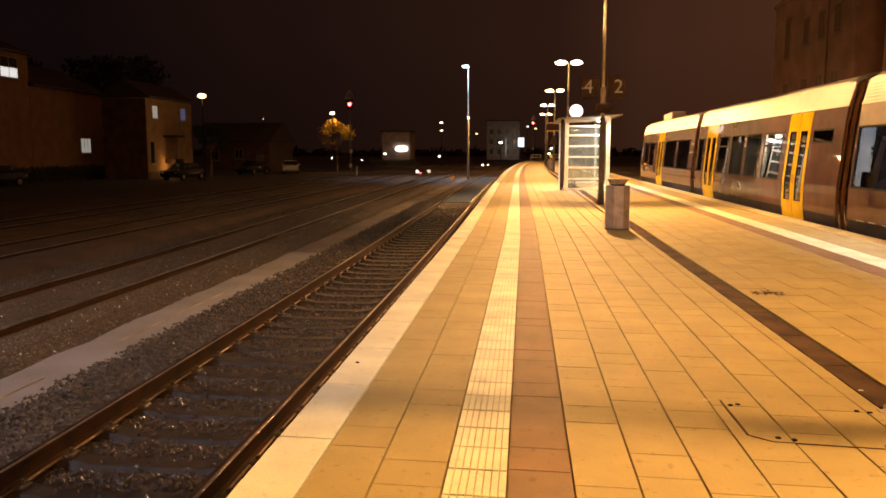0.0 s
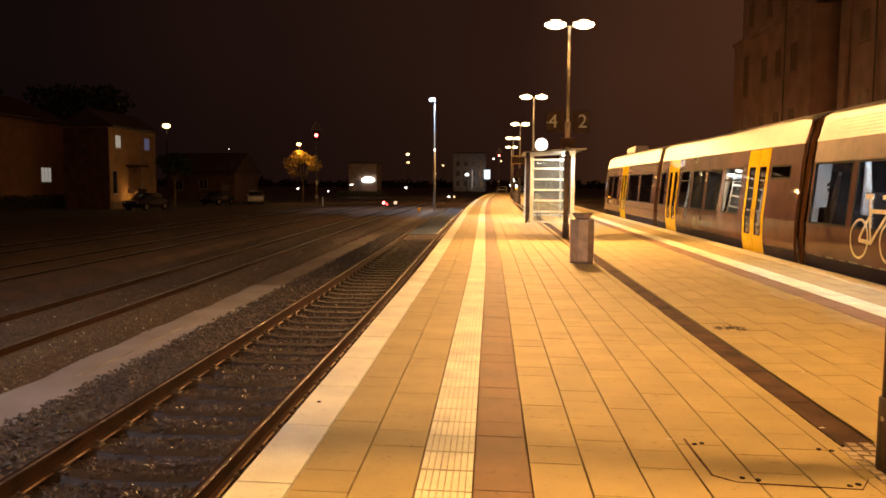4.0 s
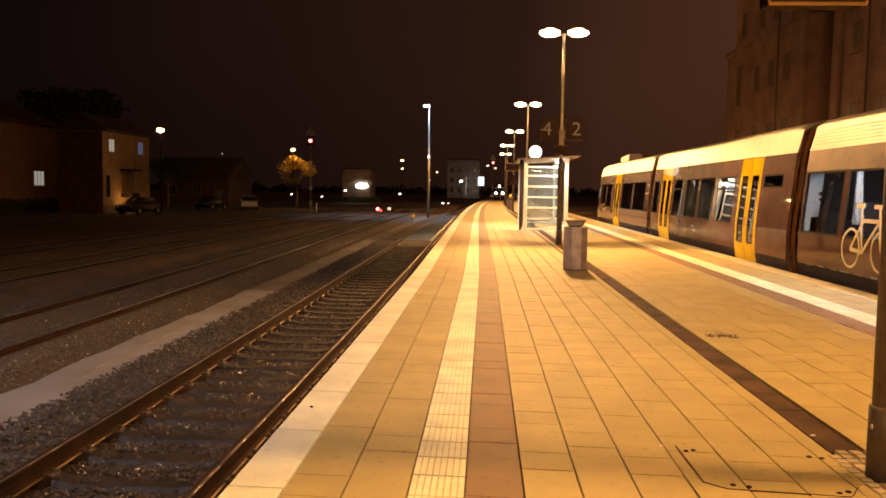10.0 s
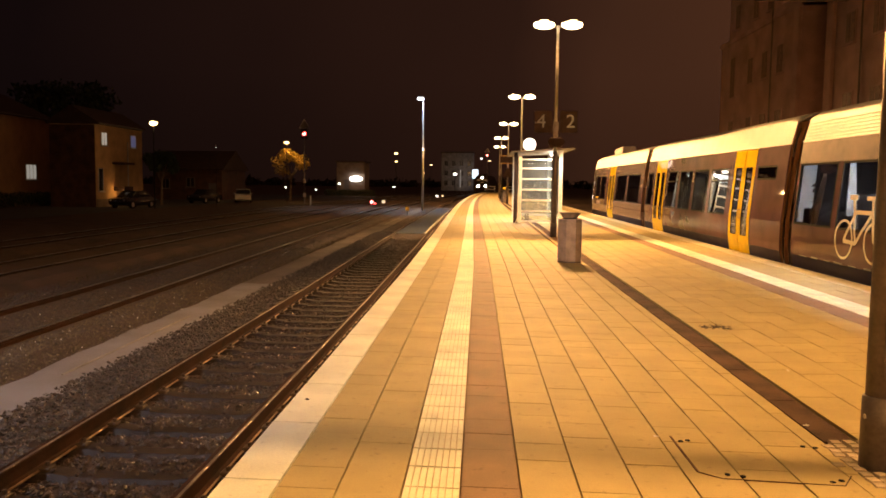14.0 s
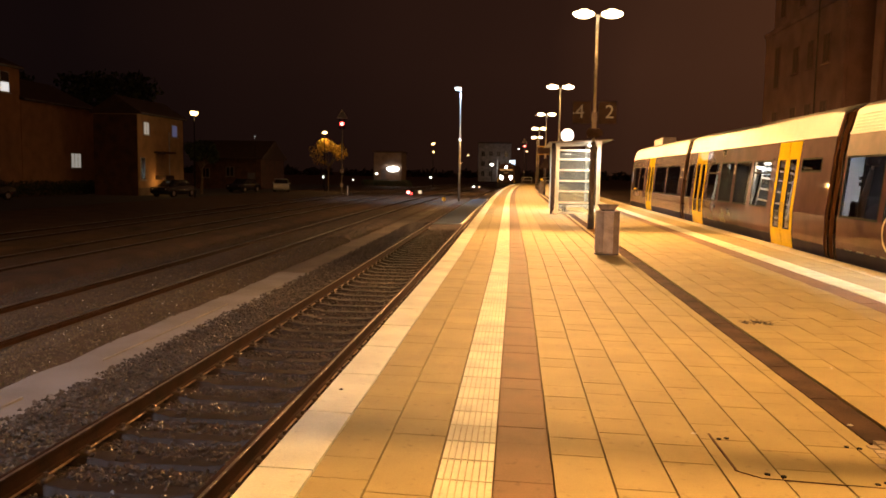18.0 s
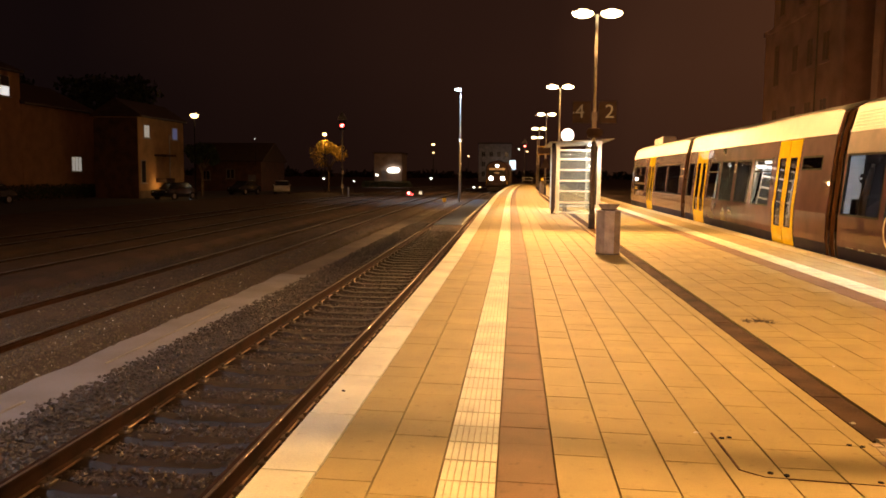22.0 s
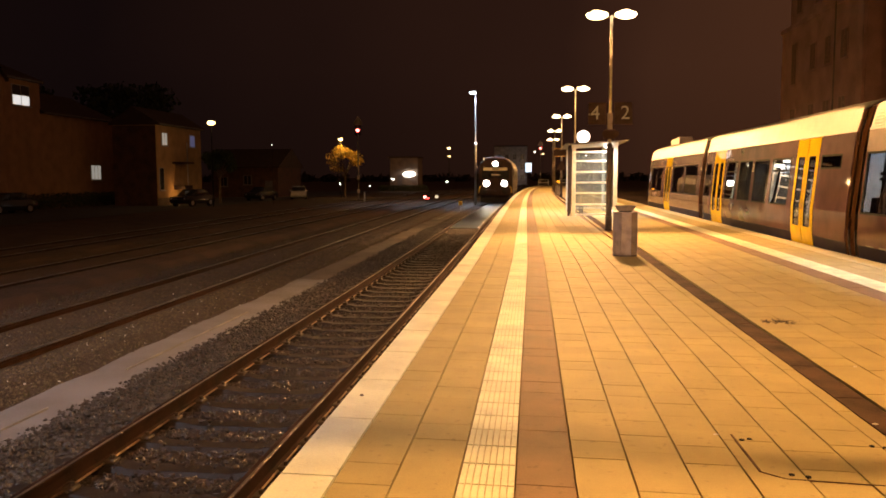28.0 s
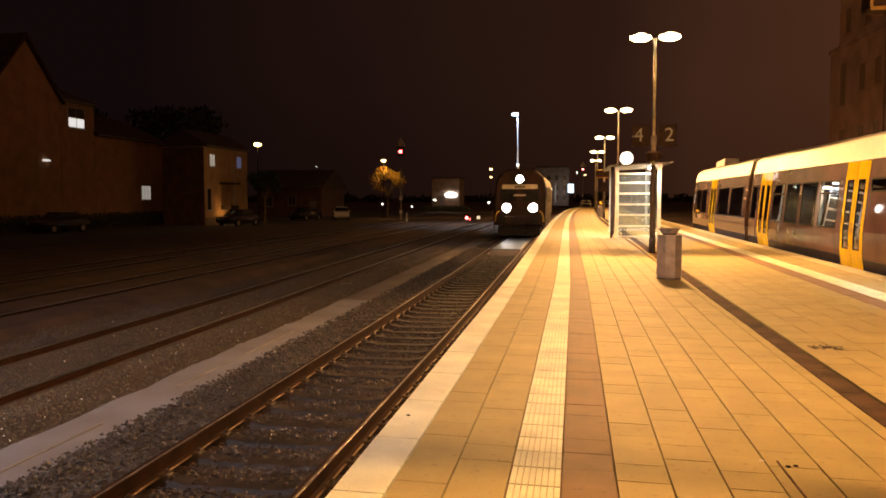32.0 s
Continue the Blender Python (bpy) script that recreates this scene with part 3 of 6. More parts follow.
def build_track(i, cx, dz, y0, y1):
    top = RAIL_Z + dz
    shift = bend_second if i == 1 else bend if cx < 0 else bend_right
    track = tagged(new("railway_track"), ("near" if i == 0 else "parallel") + " railway track with rusty rails on dark ballast", "track", "tracks", "structure")
    st = stations(y0, y1, 3.0 if i == 0 else 5.0)
    bed = [(cx - 2.1, -1.05), (cx - 1.9, -0.905), (cx - 1.6, top - 0.20), (cx + 1.38, top - 0.20), (cx + 1.7, -1.05)]
    if i == 0:
        low = top - 0.228
        bed = [(cx - 2.1, -1.05), (cx - 1.9, -0.905), (cx - 1.6, top - 0.20), (cx - 1.0, top - 0.20), (cx - 0.84, low), (cx + 0.84, low), (cx + 1.0, top - 0.22), (cx + 1.38, top - 0.20), (cx + 1.7, -1.05)]
    if i == 1:
        bed = [(cx - 2.1, -1.05), (cx - 1.9, -0.905), (cx - 1.5, top - 0.10), (cx + 1.3, top - 0.10), (cx + 1.62, -0.9), (cx + 1.7, -1.05)]
    if i in (2, 3):
        low = top - 0.06
        bed = [(cx - 2.3, -0.98), (cx - 1.8, low), (cx + 1.8, low), (cx + 2.3, -0.98)]
    part("ballast_bed", sweep(bed, st, shift), "ground" if i in (2, 3) else "ballast", track, "dark crushed stone ballast")
    for side in (-1, 1):
        x = cx + side * GAUGE / 2
        part("rail", sweep(rail_outline(x, top), st, shift), "rust" if i in (0, 1) else "rust_dark", track, "brown rusty steel rail")
        w, mid_x = (0.013, x + 0.014) if i in (0, 4) else (0.035, x)
        head = [(mid_x - w, top + 0.0), (mid_x - w + 0.004, top + 0.003), (mid_x + w - 0.004, top + 0.003), (mid_x + w, top + 0.0)]
        part("rail_head", sweep(head, st, shift), "rail_top" if i in (0, 4) else "rail_shiny", track, "worn bright running surface of the rail")
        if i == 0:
            # glint put in as a paler metal strip, platform side only
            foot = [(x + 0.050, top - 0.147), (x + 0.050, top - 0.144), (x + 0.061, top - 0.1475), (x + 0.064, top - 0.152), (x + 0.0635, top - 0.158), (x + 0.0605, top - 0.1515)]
            part("rail_foot", sweep(foot, st, shift), "foot_glint", track, "bright glint strip along the edge of the rail foot")
    return track, top


track_near, TOP = build_track(0, TRACKS[0][0], TRACKS[0][1], -20, 330)


def sleeper_mesh():
    """Concrete sleeper with sloping sides and a lower middle."""
    b = bmesh.new()
    rings = []
    for x, z in ((-1.25, 0.0), (-1.2, 0.035), (-1.1, 0.045), (-0.55, 0.045), (-0.42, 0.02), (0.42, 0.02), (0.55, 0.045), (1.1, 0.045), (1.2, 0.035), (1.25, 0.0)):
        rings.append([b.verts.new((x, y, h)) for y, h in ((-0.15, -0.2), (-0.145, z - 0.075), (-0.088, z - 0.006), (-0.078, z), (0.078, z), (0.088, z - 0.006), (0.145, z - 0.075), (0.15, -0.2))])
    for p, q in zip(rings, rings[1:]):
        for k in range(8):
            b.faces.new((p[k], q[k], q[(k + 1) % 8], p[(k + 1) % 8]))
    b.faces.new(rings[0])
    b.faces.new(rings[-1][::-1])
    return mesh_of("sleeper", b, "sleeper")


sleeper_me = sleeper_mesh()
clip_b = bx(-0.14, -0.04, -0.06, 0.06, 0.045, 0.082, 0.01)
clip_b = bx(0.04, 0.14, -0.06, 0.06, 0.045, 0.082, 0.01, clip_b)
clip_b = rod((0.10, 0.0, 0.08), (0.10, 0.0, 0.115), 0.018, n=6, bm=clip_b)
clip_me = mesh_of("rail_clip", clip_b, "clip")
SLEEPER_STEP = 0.6
SLEEPER_Z = TOP - 0.165 - 0.045
for k in range(-24, 62):
    sy = 1.97 + SLEEPER_STEP * k
    if sy < 33.5:
        sl = shared("sleeper", sleeper_me, track_near, (TRACKS[0][0] + bend(sy), sy, SLEEPER_Z))
        for side in (-1, 1):
            shared("rail_clip", clip_me, sl, (side * GAUGE / 2, 0, 0))
for i, (cx, dz) in enumerate(TRACKS):
    if i:
        build_track(i, cx, dz, -20, 260 if i < 3 else 200)


def build_stones():
    """Loose crushed stone over the near bed and its shoulder."""
    rng = np.random.default_rng(5)
    verts, faces = [], []
    base = np.array([(1, 0, 0), (-1, 0, 0), (0, 1, 0), (0, -1, 0), (0, 0, 1), (0, 0, -1)], float)
    tri = [(0, 2, 4), (2, 1, 4), (1, 3, 4), (3, 0, 4), (2, 0, 5), (1, 2, 5), (3, 1, 5), (0, 3, 5)]
    dusty = []
    count = 66000
    u = rng.random(count)
    ys = 2.5 + 36 * u ** 1.7
    xs = rng.uniform(-4.95, -1.62, count)
    more = np.random.default_rng(6)
    ys = np.concatenate([ys, more.uniform(-12.0, 2.5, 14000)])
    xs = np.concatenate([xs, more.uniform(-4.95, -1.62, 14000)])
    for x, y in zip(xs, ys):
        dx = x - TRACKS[0][0]
        if abs(abs(dx) - GAUGE / 2) < 0.09:
            continue
        ph = ((y - 1.97) / SLEEPER_STEP) % 1.0
        on_sleeper = min(ph, 1 - ph) * SLEEPER_STEP < 0.15 and abs(dx) < 0.86
        if on_sleeper and rng.random() < 0.93:
            continue
        r = rng.uniform(0.010, 0.027)
        z = TOP - (0.208 if abs(dx) < 0.86 else 0.19) + (0.045 if on_sleeper else 0.0) + rng.uniform(-0.012, 0.024)
        if dx < -1.6:
            z += (dx + 1.6) * 0.12 + 0.02
        if dx < -1.82 and rng.random() < (-1.82 - dx) * 3.6:
            continue
        if dx < -0.9:
            r *= 1.1
        sc = np.array([r * rng.uniform(0.7, 1.4), r * rng.uniform(0.7, 1.4), r * rng.uniform(0.5, 1.0)])
        a = rng.uniform(0, 6.28)
        p = (base + rng.uniform(-0.3, 0.3, (6, 3))) * sc
        ca, sa = math.cos(a), math.sin(a)
        k = len(verts)
        for vx, vy, vz in p:
            verts.append((x + bend(y) + vx * ca - vy * sa, y + vx * sa + vy * ca, z + vz))
        faces += [(k + i, k + j, k + l) for i, j, l in tri]
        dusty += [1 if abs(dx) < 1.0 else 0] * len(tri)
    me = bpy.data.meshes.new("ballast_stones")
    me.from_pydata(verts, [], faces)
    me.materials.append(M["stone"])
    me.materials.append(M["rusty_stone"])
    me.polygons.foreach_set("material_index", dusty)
    tagged(new("ballast_stones", me), "loose grey crushed stone between the sleepers", "gravel", kind="stuff")


build_stones()


def build_trough():
    """A trodden strip of fine grey sand between the tracks, ragged at its edges."""
    walkway = tagged(new("walkway"), "trodden grey sand walkway beside the near track", "walkway", kind="structure")
    rng = np.random.default_rng(12)
    b = bmesh.new()
    rows = []
    for y in stations(-20, 75, 0.35):
        s = bend(y)
        l = -5.70 + s + rng.uniform(-0.02, 0.02) + 0.03 * math.sin(y * 0.9) + 0.03 * math.sin(y * 3.3 + 1)
        r = -4.74 + s + rng.uniform(-0.05, 0.05)
        m = (l + r) / 2 + 0.05
        zs = (-0.915, -0.885, -0.880, -0.893, -0.880, -0.885, -0.915)
        xs = (l, l + 0.09, l + 0.3, m, r - 0.25, r - 0.07, r)
        rows.append([b.verts.new((x, y, z + rng.uniform(-0.003, 0.003))) for x, z in zip(xs, zs)])
    split = int((19.0 + 20) / 95.0 * (len(rows) - 1))
    for r0, r1 in zip(rows[:split], rows[1:split]):
        for i in range(6):
            b.faces.new((r0[i], r0[i + 1], r1[i + 1], r1[i]))
    far = bmesh.new()
    rest = [[far.verts.new(v.co) for v in r] for r in rows[split - 1:]]
    for r0, r1 in zip(rest, rest[1:]):
        for i in range(6):
            far.faces.new((r0[i], r0[i + 1], r1[i + 1], r1[i]))
    bmesh.ops.delete(b, geom=[v for v in b.verts if not v.link_faces], context="VERTS")
    part("sand_strip", b, "trough", walkway, "fine grey trodden sand", True)
    part("earth_strip", far, "earth", walkway, "brown trodden earth farther along the path", True)
    for y0, y1, x in ((9.5, 13.9, -5.19), (3.5, 7.8, -5.17), (45.5, 55.0, -5.25)):
        part("edge_strip", bx(x + bend(y0) - 0.013, x + bend(y0) + 0.013, y0, y1, -0.9, -0.874, 0.003), "edge", walkway, "thin pale metal strip let into the path")


build_trough()


def build_crossing():
    deck = tagged(new("track_deck"), "smooth grey concrete panels laid flush between the rails", "track deck", kind="structure")
    half = GAUGE / 2 - 0.10
    me = mesh_of("deck_panel", bx(-half, half, -1.16, 1.16, -0.2, -0.015, 0.015), "panel")
    for k in range(15):
        y = 36.2 + 2.35 * k
        shared("deck_panel", me, deck, (TRACKS[0][0] + bend(y), y, RAIL_Z))
    x = TRACKS[0][0] + bend(34.5)
    part("ballast_ramp", prism([(33.4, RAIL_Z - 0.24), (34.95, RAIL_Z - 0.04), (35.03, RAIL_Z - 0.04), (35.03, RAIL_Z - 0.24)], x - half, x + half, "x"), "ballast", deck, "stones heaped up to the deck")


build_crossing()


def build_yard_stones():
    """Scattered stones beside the path and between the farther rails."""
    rng = np.random.default_rng(31)
    verts, faces = [], []
    base = np.array([(1, 0, 0), (-1, 0, 0), (0, 1, 0), (0, -1, 0), (0, 0, 1)], float)
    tri = [(0, 2, 4), (2, 1, 4), (1, 3, 4), (3, 0, 4)]
    for _ in range(16000):
        x = rng.uniform(-10.6, -5.6)
        y = 3.5 + 34 * rng.random() ** 1.5
        r = rng.uniform(0.010, 0.030)
        z = -0.905 if x > -5.9 or x < -9.1 else RAIL_Z - 0.1
        if any(abs(x + 7.22 - s * GAUGE / 2) < 0.1 for s in (-1, 1)):
            continue
        p = (base + rng.uniform(-0.3, 0.3, (5, 3))) * r * rng.uniform(0.6, 1.3, 3)
        k = len(verts)
        verts += [(x + bend(y) + a, y + c, z + d) for a, c, d in p]
        faces += [(k + i, k + j, k + l) for i, j, l in tri]
    verge = []
    for _ in range(34000):
        strip = rng.random()
        x = rng.uniform(-6.45, -5.62) if strip < 0.6 else rng.uniform(-7.9, -6.5) if strip < 0.85 else rng.uniform(-9.6, -8.0)
        y = 3.5 + 24 * rng.random() ** 1.5
        if any(abs(x + 7.22 - s * GAUGE / 2) < 0.07 for s in (-1, 1)):
            continue
        z = float(np.interp(x, (-9.12, -8.72, -5.92, -5.60), (-0.897, RAIL_Z - 0.1, RAIL_Z - 0.1, -0.897)))
        p = (base + rng.uniform(-0.3, 0.3, (5, 3))) * rng.uniform(0.006, 0.021) * rng.uniform(0.6, 1.3, 3)
        k = len(verts)
        verts += [(x + bend(y) + a, y + c, z + d) for a, c, d in p]
        faces += [(k + i, k + j, k + l) for i, j, l in tri]
        verge += [2 if rng.random() < 0.012 else 1] * 4
    me = bpy.data.meshes.new("yard_stones")
    me.from_pydata(verts, [], faces)
    for key in ("stone", "verge_stone", "litter"):
        me.materials.append(M[key])
    me.polygons.foreach_set("material_index", [0] * (len(faces) - len(verge)) + verge)
    tagged(new("yard_stones", me), "scattered dark stones beside the path and between the rails", "gravel", kind="stuff")


build_yard_stones()


def build_weeds():
    rng = np.random.default_rng(9)
    verts, faces = [], []
    for _ in range(3800):
        strip = rng.random()
        x = rng.uniform(-6.4, -5.66) if strip < 0.55 else rng.uniform(-10.5, -8.9)
        y = 4 + 30 * rng.random() ** 1.4
        h = rng.uniform(0.03, 0.12)
        a = rng.uniform(0, 6.28)
        w = rng.uniform(0.006, 0.014)
        lean = rng.uniform(-0.05, 0.05, 2)
        k = len(verts)
        z = -0.91
        verts += [(x - w * math.cos(a), y - w * math.sin(a), z), (x + w * math.cos(a), y + w * math.sin(a), z), (x + lean[0], y + lean[1], z + h + 0.02)]
        faces.append((k, k + 1, k + 2))
    me = bpy.data.meshes.new("weeds")
    me.from_pydata(verts, [], faces)
    me.materials.append(M["grass"])
    tagged(new("weeds", me), "sparse withered grass between the tracks", "grass", kind="stuff")


build_weeds()

# ---- platform ----
END_Y = 142.0
WHITE = (-1.336, -1.029)
COLS_LEFT = [(-1.029, -0.716, "paver"), (-0.716, -0.382, "paver"), (-0.082, 0.233, "paver_dark")] + [(0.233 + 0.312 * i, 0.545 + 0.312 * i, "paver") for i in range(6)] + [(2.105, 2.221, "paver")]
COLS_RIGHT = [(2.466 + 0.333 * i, 2.799 + 0.333 * i, "paver") for i in range(6)] + [(4.466, 4.80, "paver_dark"), (5.19, 5.52, "paver"), (5.52, 5.85, "paver")]
TACTILE = (-0.382, -0.082)
TACTILE_R = (4.80, 5.19)
DRAIN = (2.225, 2.455)

platform = tagged(new("platform"), "station platform paved in beige concrete slabs under sodium light", "platform", kind="structure")
side = [(-1.27, -1.05), (-1.27, -0.14), (-1.22, -0.14), (-1.22, -0.03), (2.25, -0.092), (2.25, -1.05)]
st = stations(-30, END_Y, 3.0)
part("platform_core", sweep(side, st, bend), "joint", platform, "dark sand bed showing in the joints")
side_r = [(2.25, -1.05), (2.25, -0.095), (6.0, -0.034), (6.2, -0.034), (6.2, -0.14), (6.26, -0.14), (6.26, -1.05)]
part("platform_core", sweep(side_r, st, bend_right), "joint", platform, "dark sand bed showing in the joints")


def slab_piece(w, l, material, c=0.0022):
    return slabs_mesh("paver", [(-w / 2, w / 2, -l / 2, l / 2, -0.05, 0.0, 0, 0)], material, c, ends=0.0007)


NEAR = (2.4, 9.3)
ROW = 0.3


def build_pavers():
    cache = {}
    far = {"paver": [], "paver_dark": []}
    for ci, (x0, x1, kind_of) in enumerate(COLS_LEFT + COLS_RIGHT):
        right = x0 > 2
        shift = bend_right if right else bend
        off = 0.15 * (ci % 2) + (0.12 if ci < 2 else -0.07)
        n = int((END_Y + 6) / ROW)
        for k in range(-int(13 / ROW), n):
            y0 = -4.0 + off + ROW * k
            y1 = y0 + ROW
            near = NEAR[0] < y0 < NEAR[1] and (x0 < 2.1 or (6.3 < y0 and x0 < 3.2))
            g = 0.0015 if right else 0.0031
            if near:
                key = (round(x1 - x0, 3), kind_of)
                if key not in cache:
                    cache[key] = slab_piece(x1 - x0 - 2 * g, ROW - 0.0018, kind_of)
                dz = 0.0015 * math.sin(ci * 3.1 + k * 1.7)
                PIECES.append(("paver", cache[key], ((x0 + x1) / 2, (y0 + y1) / 2, dz + pz((x0 + x1) / 2))))
            else:
                far[kind_of].append((x0 + g, x1 - g, y0 + 0.0004, y1 - 0.0004, -0.05, 0.0015 * math.sin(ci * 3.1 + k * 1.7), shift(y0), shift(y1)))
    for k, v in far.items():
        ob = new("paver_field", slabs_mesh("paver_field", v, k + "_far", 0.0018, pz, 0.0002))
        ob.parent = platform
        tagged(ob, "beige concrete pavers in straight courses" if k == "paver" else "strip of brown concrete pavers", kind="stuff")


PIECES = []
build_pavers()


def build_edges():
    cache = {}
    for (x0, x1), shift, lip in ((WHITE, bend, -1), ((5.86, 6.235), bend_right, 1)):
        bxs = []
        k = -12
        y = -5.0 + k
        while y < END_Y:
            L = 1.0
            if lip < 0 and 1.9 < y < 16:
                if "w" not in cache:
                    cache["w"] = slabs_mesh("edge_slab", [((x0 - x1) / 2, (x1 - x0) / 2, -L / 2 + 0.003, L / 2 - 0.003, -0.13, 0.0, 0, 0)], "white_slab", 0.006)
                PIECES.append(("edge_slab", cache["w"], ((x0 + x1) / 2 + shift(y), y + L / 2, 0.002 * math.sin(k) + pz(-1.18))))
            else:
                bxs.append((x0, x1, y + 0.003, y + L - 0.003, -0.13, 0.001 * math.sin(k * 1.3), shift(y), shift(y + L)))
            y += L
            k += 1
        ob = new("edge_slabs", slabs_mesh("edge_slabs", bxs, "white_slab_far" if lip < 0 else "pale_slab", 0.006, pz))
        ob.parent = platform
        tagged(ob, "white concrete edge slabs along the platform" if lip < 0 else "pale worn concrete edge slabs beside the railcar", kind="stuff")
    for x0, x1, top, paint, label in ((6.238, 6.270, -0.012, "black", "dark rubber edge strip"), (6.271, 6.292, -0.004, "galv", "bare metal edge bar"), (6.293, 6.325, -0.03, "black", "dark rubber edge strip")):
        part("edge_strip", sweep([(x0, -0.12), (x0, top), (x1, top), (x1, -0.12)], stations(-17, END_Y, 3.0), bend_right), paint, platform, label)


build_edges()


def ribs_of(x0, x1, y0, y1, s0, s1):
    w = (x1 - x0) / 8
    return [(x0 + w * i + 0.0022, x0 + w * (i + 1) - 0.0022, y0, y1, -0.012, 0.004, s0, s1) for i in range(8)]


def tactile_mesh(w, l):
    """A ribbed guiding slab: darker base with eight raised pale bars."""
    boxes = [(-w / 2, w / 2, -l / 2, l / 2, -0.05, -0.010, 0, 0)] + ribs_of(-w / 2, w / 2, -l / 2 + 0.004, l / 2 - 0.004, 0, 0)
    me = slabs_mesh("tactile_slab", boxes, "tactile", 0.0012)
    me.materials.append(M["groove"])
    for p in me.polygons:
        if p.index < 5:
            p.material_index = 1
    return me


def build_tactile():
    me = tactile_mesh(TACTILE[1] - TACTILE[0] - 0.006, ROW - 0.006)
    for (x0, x1), shift in ((TACTILE, bend), (TACTILE_R, bend_right)):
        bxs = []
        k = -int(13 / ROW)
        y = -4.0 + 0.19 + ROW * k
        while y < END_Y - 1:
            if x0 < 0 and 2.2 < y < 16:
                PIECES.append(("tactile_slab", me, ((x0 + x1) / 2 + shift(y), y + ROW / 2, 0.001 * math.sin(k * 2.1) + pz(-0.232))))
            else:
                s0, s1 = shift(y), shift(y + ROW)
                if y < 45:
                    bxs += ribs_of(x0 + 0.003, x1 - 0.003, y + 0.006, y + ROW - 0.006, s0, s1)
                else:
                    bxs.append((x0 + 0.003, x1 - 0.003, y + 0.003, y + ROW - 0.003, -0.05, 0.003, s0, s1))
            y += ROW
            k += 1
        ob = new("tactile_strip", slabs_mesh("tactile_strip", bxs, "tactile_far", 0.0012, pz))
        ob.parent = platform
        tagged(ob, "white ribbed tactile guiding strip", kind="stuff")


build_tactile()


def build_drain():
    me = slabs_mesh("drain_cover", [(-0.112, 0.112, -0.498, 0.498, -0.05, -0.006, 0, 0)], "drain", 0.006)
    for k in range(19):
        y = 5.05 + k
        if y < 23:
            PIECES.append(("drain_cover", me, ((DRAIN[0] + DRAIN[1]) / 2, y + 0.5, -0.0585)))


build_drain()


def build_drain_far():
    bxs = [(DRAIN[0], DRAIN[1], y, y + 0.98, -0.05, -0.006, bend_right(y), bend_right(y)) for y in range(25, 140)]
    bxs += [(DRAIN[0], DRAIN[1], y, y + 0.98, -0.05, -0.006, 0, 0) for y in range(-17, 4)]
    ob = new("drain_strip", slabs_mesh("drain_strip", bxs, "drain", 0.004, pz))
    ob.parent = platform
    tagged(ob, "dark drain channel along the platform", kind="stuff")


build_drain_far()
# ---- platform lamps ----


def build_platform_lamp():
    lamp = thing("platform_lamp", (0, 0, 0), "tall grey steel platform lamp with two glowing sodium heads", "lamp post", "platform lamps")
    part("base_sleeve", lathe([(0.10, 0.0), (0.10, 0.42), (0.087, 0.43)], 20), "dark_metal", lamp, "dark sleeve round the foot", True)
    part("lower_pole", lathe([(0.085, 0.02), (0.085, 2.55), (0.075, 2.6), (0.055, 2.66)], 20), "dark_metal", lamp, "dark grey lower pole", True)
    part("upper_pole", lathe([(0.05, 2.6), (0.042, 6.44), (0.03, 6.48)], 16), "galv", lamp, "thin galvanised upper pole", True)
    part("collar", lathe([(0.066, 2.9), (0.075, 2.92), (0.075, 3.25), (0.066, 3.27)], 16), "grey_metal", lamp, "grey steel collar")
    part("crossarm", rod((-0.2, 0, 6.43), (0.2, 0, 6.43), 0.022), "galv", lamp)
    part("bolt", rod((-0.1, -0.02, 0.31), (-0.075, -0.02, 0.31), 0.016, n=6), "galv", lamp)
    part("service_door", bx(-0.04, 0.04, -0.09, -0.075, 0.55, 0.95, 0.004), "dark_metal", lamp)
    for s in (-1, 1):
        head = part("lamp_head", ball((s * 0.43, 0, 6.56), 0.31, 1.0, 0.5, 0.22, 20), "grey_metal", lamp, "flat oval grey lamp head", True)
        part("lens", ball((s * 0.43, 0, 6.50), 0.33, 1.0, 0.55, 0.42, 20), "sodium", head, "glowing orange-white lens", True)
    return lamp


lamp_first = build_platform_lamp()
lamp_first.matrix_world = pose(POLE_X, POLES[0], -0.06)
for py in POLES[1:]:
    copy_thing(lamp_first, pose(POLE_X + bend_right(py), py, -0.06))


def build_number_sign(y, x=POLE_X):
    sign = thing("track_number_sign", (x, y, 0), "dark hanging track sign with pale numerals on the lamp post", "sign", "track signs")
    for s, word in ((-1, "4"), (1, "2")):
        a, d = sorted((s * 0.12, s * 0.66))
        board = part("board", bx(a, d, -0.045, 0.045, 3.18, 3.80, 0.01), "number_board", sign, "dark blue enamel board")
        for z in (3.155, 3.802):
            part("frame_bar", bx(a - 0.015, d + 0.015, -0.05, 0.05, z, z + 0.023), "number_board", board)
        letters("numeral", word, 0.58, "sign_white", board, pose(s * 0.45, -0.05, 3.49, 90, 0, 0), label="pale painted numeral")
    part("mark", bx(-0.645, -0.615, -0.052, -0.046, 3.44, 3.49), "sign_white", sign)
    part("clamp", lathe([(0.085, 3.22), (0.085, 3.5)], 12), "grey_metal", sign, "steel clamp")
    return sign


build_number_sign(24.8)


